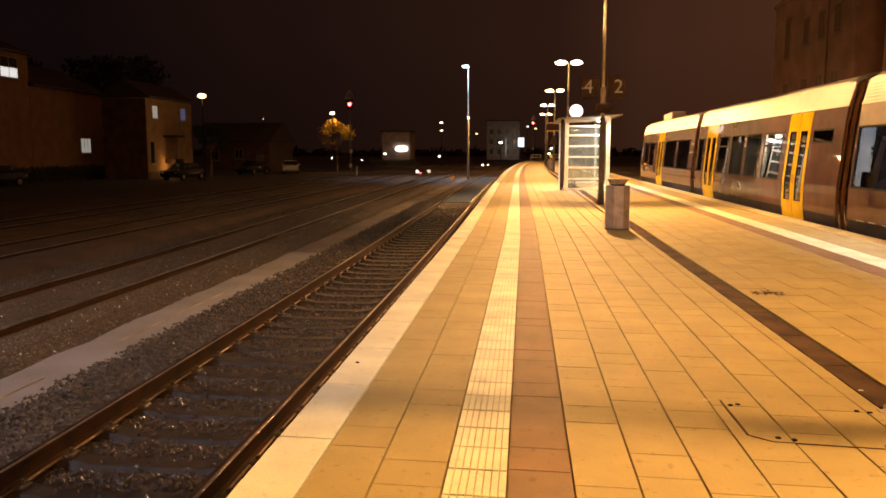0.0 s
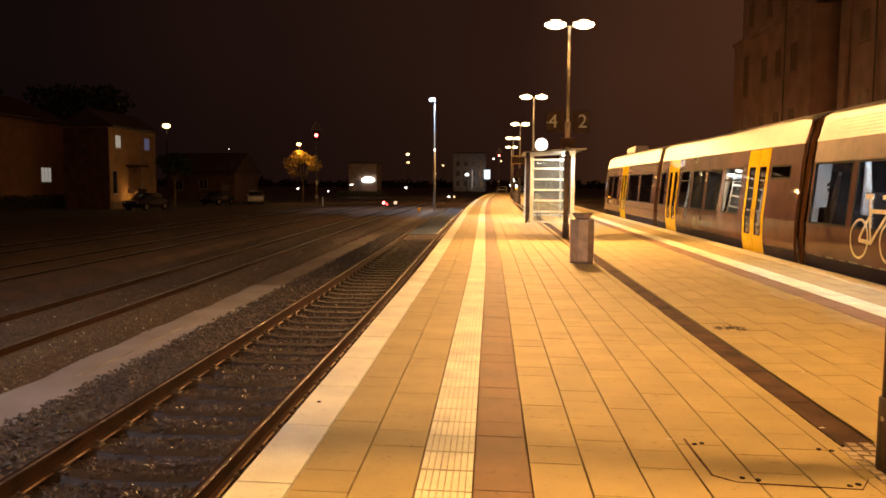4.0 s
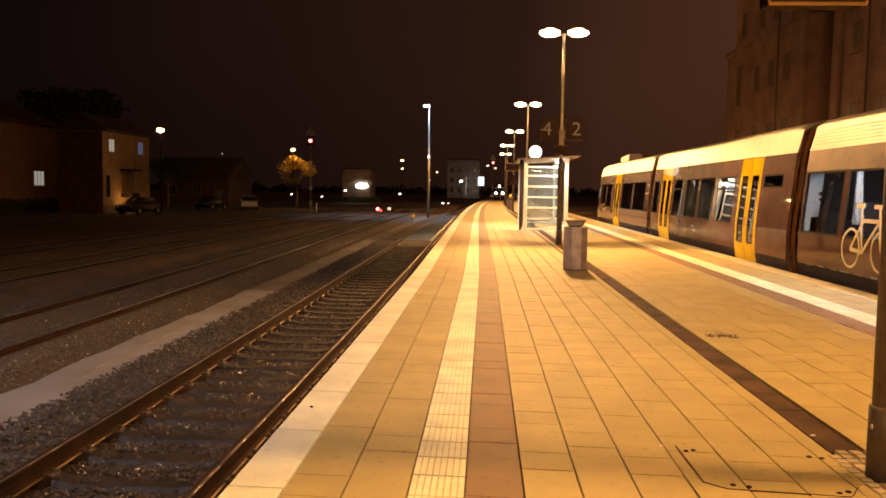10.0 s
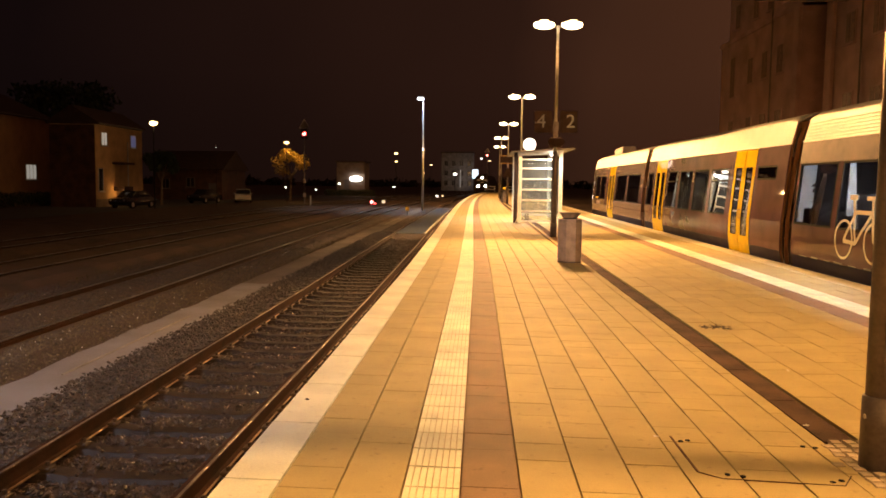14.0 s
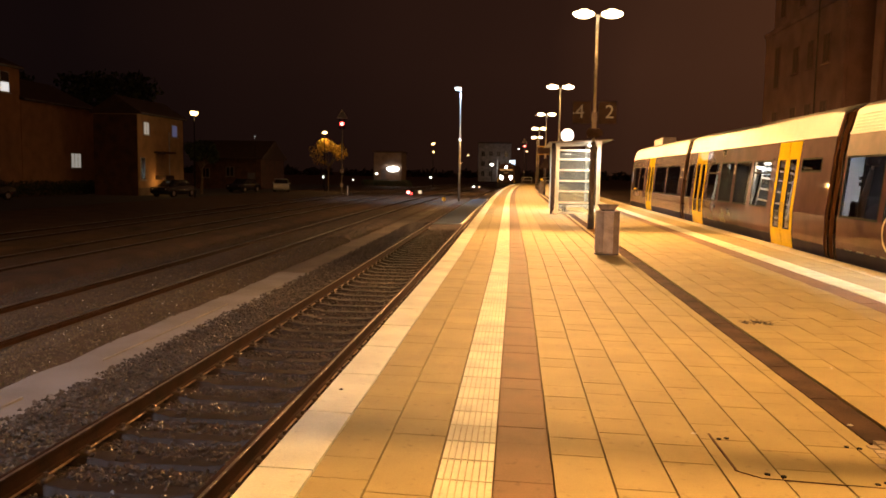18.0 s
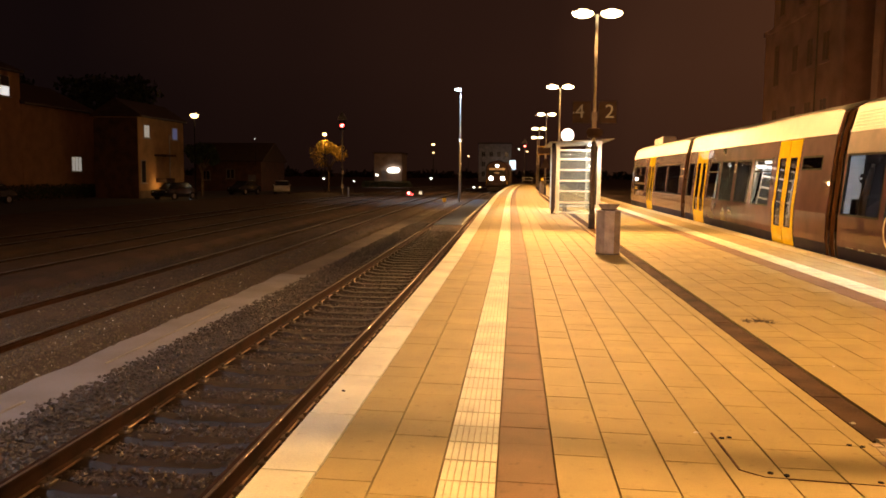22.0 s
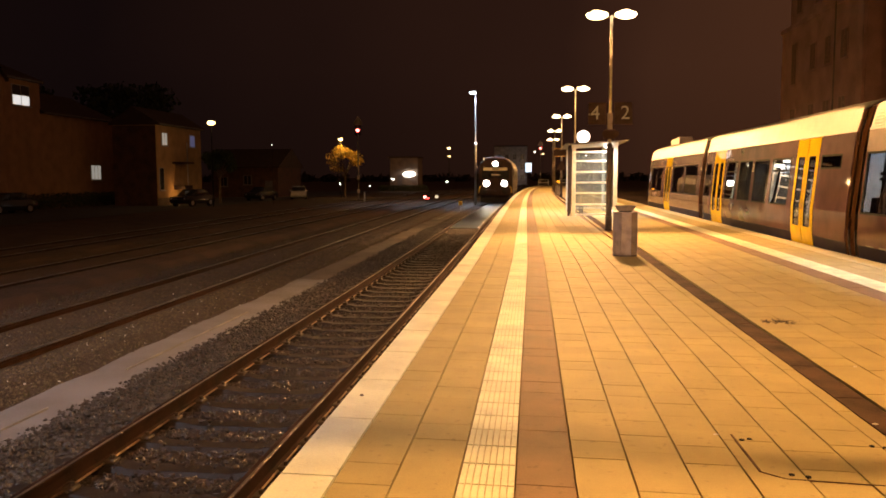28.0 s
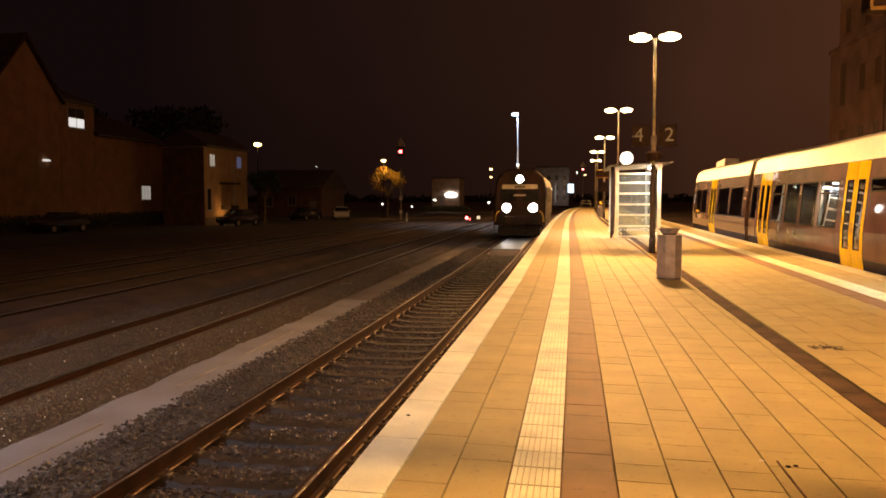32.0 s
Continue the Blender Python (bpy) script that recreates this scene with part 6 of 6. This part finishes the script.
# ---- houses along the street ----
def frame_window(parent, x, y, z, w, h, glassy, turn=0.0, mullions=1, transom=False, label="", frame_of="frame_paint"):
    """A window proud of its wall, facing towards smaller y after the turn."""
    win = new("window", mesh_of("window", bx(-w / 2 - 0.06, w / 2 + 0.06, -0.04, 0.12, -h / 2 - 0.06, h / 2 + 0.06), frame_of))
    win.parent = parent
    win.matrix_basis = pose(x, y, z, 0, 0, turn)
    tagged(win, label)
    n = mullions + 1
    for k in range(n):
        a = -w / 2 + w * k / n + 0.05
        d = -w / 2 + w * (k + 1) / n - 0.05
        if transom:
            part("pane", bx(a, d, -0.06, -0.041, -h / 2, -0.04), glassy, win)
            part("pane", bx(a, d, -0.06, -0.041, 0.04, h / 2), "dark_window", win)
        else:
            part("pane", bx(a, d, -0.06, -0.041, -h / 2, h / 2), glassy, win)
    part("sill", bx(-w / 2 - 0.12, w / 2 + 0.12, -0.16, 0.0, -h / 2 - 0.14, -h / 2 - 0.062), frame_of, win)
    return win


def gable_house(x0, x1, y0, y1, base, eave, ridge, wall, label):
    """A small house whose eaves face towards smaller y."""
    h = thing("house", (0, 0, 0), label, "house", "street houses")
    part("wall", bx(x0, x1, y0, y1, base, eave), wall, h, "plastered wall")
    ym = (y0 + y1) / 2
    part("roof", prism([(y0 - 0.4, eave), (ym, ridge), (y1 + 0.4, eave), (y1 + 0.4, eave - 0.15), (y0 - 0.4, eave - 0.15)], x0 - 0.3, x1 + 0.3, "x"), "roof_tile", h, "dark tiled roof")
    return h


gz = -0.9
HX = -40.0


def street_house(y0, y1, deep, eave, ridge, wall, label, x=HX, gable=False):
    """A house whose front runs along the tracks at x; a gable faces them if asked."""
    h = thing("house", (0, 0, 0), label, "house", "street houses")
    if gable:
        ym = (y0 + y1) / 2
        part("wall", prism([(y0, gz), (y0, eave), (ym, ridge), (y1, eave), (y1, gz)], x - deep, x, "x"), wall, h, "plastered gable wall")
        part("roof", prism([(y0 - 0.35, eave - 0.35), (ym, ridge + 0.15), (y1 + 0.35, eave - 0.35), (y1 + 0.35, eave - 0.1), (ym, ridge + 0.45), (y0 - 0.35, eave - 0.1)], x - deep - 0.2, x + 0.3, "x"), "roof_tile", h, "dark steep tiled roof")
    else:
        part("wall", bx(x - deep, x, y0, y1, gz, eave), wall, h, "plastered wall")
        part("roof", prism([(x - deep - 0.3, eave), (x - deep / 2, ridge), (x + 0.35, eave), (x + 0.35, eave - 0.18), (x - deep - 0.3, eave - 0.18)], y0 - 0.15, y1 + 0.15), "roof_tile", h, "dark tiled roof")
    part("gutter", rod((x + 0.36, y0, eave - 0.1), (x + 0.36, y1, eave - 0.1), 0.07), "dark_metal", h) if not gable else None
    part("plinth", bx(x - 0.1, x + 0.06, y0 + 0.05, y1 - 0.05, gz, gz + 0.7), "plaster_dark", h, "darker plinth")
    return h


tall = street_house(49.1, 56.7, 12.0, 9.3, 13.3, "plaster", "tall grey plastered gable house with dark windows", gable=True)
part("wall_lamp", bx(HX + 0.05, HX + 0.18, 54.4, 55.2, 4.44, 4.58, 0.02), "lit_bright", tall, "small lit wall lamp")
stair = street_house(56.75, 61.2, 11.0, 9.45, 11.8, "plaster", "narrow grey plastered house part with a brightly lit upper window")
frame_window(stair, HX, 58.75, 8.1, 2.1, 1.5, "lit_bright", 90, 1, True, "two-light window with brightly lit lower panes")
annex = street_house(61.25, 72.5, 9.0, 7.05, 9.3, "plaster", "lower grey plastered house wing with one lit window")
frame_window(annex, HX, 69.1, 2.12, 1.6, 1.25, "lit_white", 90, 2, False, "small lit window with a pale curtain")
VX = -33.0
villa = street_house(66.9, 76.4, 4.0, 6.45, 7.9, "plaster_pale", "cream plastered house warmly lit by the street lamp", VX)
frame_window(villa, VX, 68.5, 5.08, 1.0, 1.05, "lit_white", 90, 1, False, "narrow lit window")
frame_window(villa, VX, 74.35, 5.12, 1.1, 1.05, "lit_blue", 90, 0, False, "window glowing blue from a screen")
frame_window(villa, VX, 67.75, 1.5, 0.8, 1.9, "dark_window", 90, 0)
part("porch_roof", bx(VX, VX + 1.1, 70.0, 72.2, 2.9, 3.08), "roof_tile", villa, "small dark porch roof")
part("step_lamp", ball((VX + 0.75, 70.1, -0.1), 0.06), "far_amber", villa, "small warm lamp beside the step")
point_lamp(VX + 0.85, 70.1, 0.3, 34, (1.0, 0.5, 0.14), 0.1)
# unlit end wall: its shade is painted on as a darker sheet
part("end_cladding", bx(VX - 4.0, VX - 0.02, 66.83, 66.897, gz, 6.2), "dim_wall", villa, "dark sheet over the end wall with shade put into its colour")
part("downpipe", rod((VX + 0.12, 72.95, -0.2), (VX + 0.12, 72.95, 5.0), 0.06, n=8), "frame_paint", villa, "pale downpipe")
part("porch_wall", bx(VX, VX + 1.0, 70.2, 72.0, 0.5, 0.9), "roof_tile", villa)
low_house = gable_house(-41.0, -32.2, 98.0, 108.0, gz, 3.0, 5.4, "dim_wall", "low dark plastered house behind the parked cars")
frame_window(low_house, -36.2, 98.0, 1.3, 1.0, 1.1, "dark_window", 0, 1, False, "small unlit window with a dull frame", "plaster_dark")
frame_window(low_house, -39.4, 98.0, 1.1, 1.0, 1.1, "dark_window", 0, 1, False, "small unlit window with a dull frame", "plaster_dark")
part("door", bx(-33.9, -32.9, 97.95, 97.997, gz, 1.2), "dark_metal", low_house, "dark house door")
for hx, hy, hz in ((-44.5, 67, 10.2), (-45.5, 58.8, 12.7)):
    ch = thing("chimney", (hx, hy, hz), "dark brick chimney on the house roof", "chimney", "chimneys")
    part("stack", bx(-0.35, 0.35, -0.35, 0.35, -2.6, 0.0, 0.02), "plaster_dark", ch)
    part("cap", bx(-0.42, 0.42, -0.42, 0.42, 0.0, 0.1), "plaster_dark", ch)


def leaf_cloud(name, centres, count, size, material, parent, label, seed):
    rng = np.random.default_rng(seed)
    verts, faces = [], []
    for i in range(count):
        cx, cy, cz, r = centres[rng.integers(len(centres))]
        d = rng.normal(size=3)
        d /= np.linalg.norm(d)
        rad = r * rng.random() ** 0.45
        p = np.array((cx, cy, cz)) + d * rad * np.array((1, 1, 0.85))
        a = rng.normal(size=3)
        a /= np.linalg.norm(a)
        c = np.cross(a, rng.normal(size=3))
        c /= np.linalg.norm(c)
        s = size * rng.uniform(0.6, 1.3)
        k = len(verts)
        verts += [tuple(p - a * s), tuple(p + c * s * 0.5), tuple(p + a * s), tuple(p - c * s * 0.5)]
        faces.append((k, k + 1, k + 2, k + 3))
    me = bpy.data.meshes.new(name)
    me.from_pydata(verts, [], faces)
    me.materials.append(M[material])
    ob = new(name, me)
    ob.parent = parent
    return tagged(ob, label)


def tree(x, y, h, r, leaf, label, seed, count=1500, size=0.16, trunk=0.14):
    t = thing("tree", (x, y, ground_z(x, y)), label, "tree", "trees")
    rng = random.Random(seed)
    b = rod((0, 0, -0.1), (0.1, 0, h * 0.55), trunk, trunk * 0.6, 9)
    centres = []
    for k in range(9):
        a = k * 2.4 + rng.uniform(-0.3, 0.3)
        z0 = h * rng.uniform(0.38, 0.55)
        tip = (r * 0.75 * math.cos(a), r * 0.75 * math.sin(a), h * rng.uniform(0.62, 0.95))
        b = rod((0.06, 0, z0), tip, trunk * 0.4, trunk * 0.12, 6, b)
        centres.append((*tip, r * rng.uniform(0.32, 0.5)))
    centres.append((0, 0, h * 0.9, r * 0.5))
    part("trunk", b, "bark", t, "bark trunk with forking limbs")
    leaf_cloud("crown", centres, count, size, leaf, t, "loose crown of small leaves", seed)


tree(-23.3, 97.0, 6.1, 2.05, "leaf_autumn", "small yellow autumn tree lit by a street lamp", 3, 1500, 0.13)
tree(-30.6, 75.0, 5.2, 1.5, "leaf_dark", "dark evergreen shrub tree beside the cream house", 6, 2200, 0.2)
for i, (x, y, h, r) in enumerate(((-49.5, 92, 13.2, 5.5), (-60, 84, 13, 6))):
    tree(x, y, h, r, "leaf_dark", "dark tree behind the houses at night", 20 + i, 1700, 0.42, 0.25)


def hedge(x, y0, y1, h):
    t = thing("hedge", (0, 0, 0), "low dark hedge along the street", "hedge", "hedges")
    centres = []
    k = 0
    y = y0
    while y < y1:
        centres.append((x, y, ground_z(x, y) + h * 0.5, h * 0.62))
        y += h * 0.55
        k += 1
    leaf_cloud("foliage", centres, 220 * k, 0.11, "leaf_dark", t, "dense dark leaves", int(y0 * 7))
    part("woody_core", bx(x - 0.08, x + 0.08, y0, y1, -0.9, -0.9 + h * 0.8, 0.02), "bark", t)


for k in range(6):
    hedge(-39.1, 48.0 + 4.2 * k, 52.0 + 4.2 * k, 1.3)


# added hedge: darkens the shed wall's foot, where only dark ground belongs
def covering_hedge():
    t = thing("hedge", (0, 0, 0), "added low dark hedge covering the shed's lower wall", "hedge", "hedges")
    leaf_cloud("foliage", [(-26.5 + 0.55 * k, 138.0, -0.35, 0.75) for k in range(15)], 2600, 0.14, "leaf_dark", t, "dense dark leaves", 77)
    part("woody_core", bx(-26.6, -18.7, 137.9, 138.1, -0.9, 0.1, 0.02), "bark", t)


covering_hedge()


# ---- parked cars ----
def parked_car(x, y, turn, paint, label):
    c = thing("parked_car", (x, y, ground_z(x, y) + 0.02), label, "car", "parked cars", "", turn)
    low = [(-2.15, 0.35), (-2.2, 0.62), (-2.1, 0.82), (-1.15, 0.95), (1.55, 0.98), (2.1, 0.86), (2.2, 0.6), (2.15, 0.3), (1.75, 0.22), (-1.75, 0.22)]
    b = prism(low, -0.86, 0.86, "y")
    bmesh.ops.bevel(b, geom=b.edges[:], offset=0.05, segments=2, affect="EDGES", profile=0.6)
    part("body", b, paint, c, "painted car body", True)
    cab = prism([(-1.2, 0.93), (-0.45, 1.42), (0.95, 1.45), (1.7, 0.96)], -0.74, 0.74, "y")
    bmesh.ops.bevel(cab, geom=cab.edges[:], offset=0.06, segments=2, affect="EDGES", profile=0.6)
    part("cabin_glass", cab, "dark_window", c, "dark car windows", True)
    part("roof", bx(-0.5, 0.98, -0.68, 0.68, 1.425, 1.475, 0.02, None, 2), paint, c)
    for s in (-0.8, 0.8):
        for wx in (-1.35, 1.35):
            w = part("wheel", rod((wx, s - 0.1, 0.32), (wx, s + 0.1, 0.32), 0.32, n=20), "black", c, "black tyre")
            part("rim", rod((wx, s * 1.14 - 0.01, 0.32), (wx, s * 1.14 + 0.01, 0.32), 0.2, n=14), "grey_metal", w)
        part("headlight", ball((-2.12, s * 0.8, 0.66), 0.11, 0.6, 1.4, 0.8), "galv", c)
        part("tail_lamp", bx(2.1, 2.2, s * 0.85 - 0.12, s * 0.85 + 0.12, 0.68, 0.82, 0.02), "sign_frame", c)
        part("mirror", ball((-0.75, s * 1.15, 0.98), 0.09, 0.7, 1.2, 0.8), paint, c)
    for px in (-0.2, 0.55):
        part("pillar", bx(px - 0.03, px + 0.03, -0.755, 0.755, 0.95, 1.43), paint, c)
    return c


parked_car(-29.6, 66.5, 80, "car_dark", "dark car parked on the street below the cream house")
parked_car(-26.8, 89.0, 106, "car_white", "white car parked beside the yard fence")
parked_car(-29.5, 84.0, 80, "car_dark", "dark car parked behind the yard")
parked_car(-37.0, 52.0, 80, "car_dark", "dark car parked in front of the gable house")


# ---- sheds and blocks at the far end ----
def lit_shed():
    x0, x1, y = -25.3, -20.3, 140.0
    s = thing("trackside_shed", (0, 0, 0), "small pale trackside shed with a bright wall lamp", "shed")
    g = ground_z(-22, y)
    part("wall", bx(x0, x1, y, y + 6, g, 5.0), "plaster_dark", s, "dull plastered wall")
    part("roof", bx(x0 - 0.25, x1 + 0.25, y - 0.3, y + 6.3, 5.0, 5.25), "roof_tile", s)
    part("wall_lamp", ball((-21.8, y - 0.3, 2.1), 1.15, 1, 0.15, 0.42, 20), "shed_glow", s, "glaring white wall lamp", True)
    part("door", bx(-24.0, -23.1, y - 0.05, y - 0.002, g, 2.0), "dark_metal", s)
    area_lamp((-21.8, y - 0.7, 2.9), (-21.8, y - 0.2, 0), 60, (1.0, 0.93, 0.8), 1.6, 0.2)


M["shed_glow"] = mat("glaring_white_lamp", (0.9, 0.9, 0.9), 0.4, emit=(1.0, 0.96, 0.88), power=5.0)
lit_shed()


def far_block():
    x0, x1, y, g = -9.6, -1.4, 202.0, -0.4
    s = thing("apartment_block", (0, 0, 0), "pale grey apartment block lit from the street", "building")
    part("wall", bx(x0, x1, y, y + 9, g, 9.2), "edge", s, "pale grey plastered wall")
    part("roof", bx(x0 - 0.2, x1 + 0.2, y - 0.2, y + 9.2, 9.2, 9.5), "roof_tile", s)
    for r in range(3):
        for k in range(4):
            frame_window(s, x0 + 1.2 + 1.95 * k, y, 1.6 + 2.5 * r, 0.9, 1.2, "dark_window", frame_of="edge")
    part("lit_stair", bx(-4.85, -4.68, y - 0.1, y - 0.003, 0.5, 5.0), "lit_white", s, "narrow lit stair window")
    area_lamp((-2.2, y - 5, 3.0), (-3.2, y, 4.5), 34, (0.8, 0.88, 1.0), 2, 0.5)
    sg = thing("lit_sign", (0, 0, 0), "bluish white lit sign panel on a short mast", "sign")
    part("panel", bx(-1.6, -0.2, 184.9, 185.1, 2.7, 4.8, 0.05), "sign_glow", sg, "glowing white panel")
    part("mast", rod((-1.0, 185.0, -0.6), (-1.0, 185.0, 2.7), 0.08), "dark_metal", sg)


M["sign_glow"] = mat("bluish_white_lit_panel", (0.9, 0.9, 0.95), 0.4, emit=(0.72, 0.88, 1.0), power=1.6)
far_block()


def corner_building():
    """Tall sandstone building beyond the railcar, its long side along the tracks."""
    X = 19.0
    s = thing("station_building", (0, 0, 0), "tall brown sandstone building rising dark behind the railcar", "building")
    part("wall", bx(X, X + 12, 48.62, 64.3, -0.9, 12.5), "stone_wall", s, "brown sandstone wall")
    part("upper_wall", bx(X + 0.25, X + 12, 48.62, 63.3, 12.5, 23.0), "stone_wall", s, "recessed upper storeys")
    part("cornice", bx(X - 0.12, X + 12, 48.62, 64.45, 12.3, 12.6), "stone_wall", s)
    part("stair_wing", bx(X + 1.6, X + 12, 45.0, 48.6, -0.9, 24.0), "stone_wall", s, "recessed stair bay")
    part("wall", bx(X, X + 12, 15.0, 44.98, -0.9, 23.0), "stone_wall", s, "brown sandstone wall")
    part("roof", bx(X - 0.3, X + 12.3, 14.7, 64.6, 24.0, 24.6), "roof_tile", s)
    part("corner_pilaster", bx(X - 0.18, X + 0.1, 48.7, 49.5, -0.9, 12.28), "stone_wall", s)
    part("corner_pilaster", bx(X - 0.18, X + 0.1, 44.1, 44.9, -0.9, 23.0), "stone_wall", s)
    for z in (1.4, 5.6, 9.7, 14.2, 18.4):
        for y in (61.3, 57.4, 54.6, 51.9):
            big = y > 60 and 9 < z < 10
            frame_window(s, X + (0.0 if z < 12 else 0.25), y, z, 1.05, 2.9 if big else 1.7, "curtain", -90, frame_of="stone_wall")
        for y in (42.3, 39.4, 36.4, 33.4, 30.4, 27.4, 24.4):
            frame_window(s, X, y, z + 0.1, 1.05, 1.5, "curtain", -90, frame_of="stone_wall")
    for y in (53.2, 40.9, 31.9):
        part("downpipe", rod((X - 0.12, y, -0.9), (X - 0.12, y, 23.0), 0.05), "plaster_dark", s)
    return s


corner_building()


def far_dark():
    """A line of dark treetops that closes the view all round."""
    rng = np.random.default_rng(3)
    verts, faces = [], []
    for k in range(330):
        a = 2 * math.pi * (k + rng.uniform(-0.4, 0.4)) / 330
        R0 = rng.uniform(320, 400)
        h = 2.0 + 0.4 * math.sin(a * 5.0) + 0.4 * math.sin(a * 13 + 1) + rng.uniform(-0.4, 0.4)
        w = rng.uniform(3.5, 7.0)
        cx, cy = R0 * math.cos(a), R0 * math.sin(a)
        for _ in range(70):
            d = rng.normal(size=3)
            d *= rng.random() ** 0.4 / np.linalg.norm(d)
            p = np.array((cx + d[0] * w, cy + d[1] * w, h * 0.45 + d[2] * h * 0.6))
            q = rng.normal(size=(3, 3)) * rng.uniform(0.5, 1.3)
            n = len(verts)
            verts += [tuple(p + v) for v in q]
            faces.append((n, n + 1, n + 2))
    me = bpy.data.meshes.new("far_woods")
    me.from_pydata(verts, [], faces)
    me.materials.append(M["hill"])
    tagged(new("far_woods", me), "dark line of woods round the town", "woods", kind="stuff")


far_dark()

# ---- pavers, slabs and covers, one by one ----
for name, me, at in PIECES:
    ob = shared(name, me, platform, at)
    ob.rotation_euler = (0.0, 0.0174 if at[0] < DRAIN_X else (0.0 if name == "drain_cover" else -0.0163), 0.0)


# ---- what moves ----
def motions():
    rows = []
    for t, y in ((0, 250), (2, 236), (4.5, 218.5), (7, 201), (9, 187), (11, 173), (13, 160), (15, 147.5), (17, 134.5), (19, 121.5), (21, 109.5), (23, 97.5), (25, 85), (26.5, 75.5), (28, 66.5), (29, 61), (30, 55.5), (31, 50.2), (32, 45)):
        slope = (bend(y + 8) - bend(y)) / 8
        rows.append((t, pose(TRACKS[0][0] + bend(y + 1), y - 0.5, RAIL_Z, 0, 0, -math.degrees(math.atan(slope)))))
    walk(loco, rows)


motions()
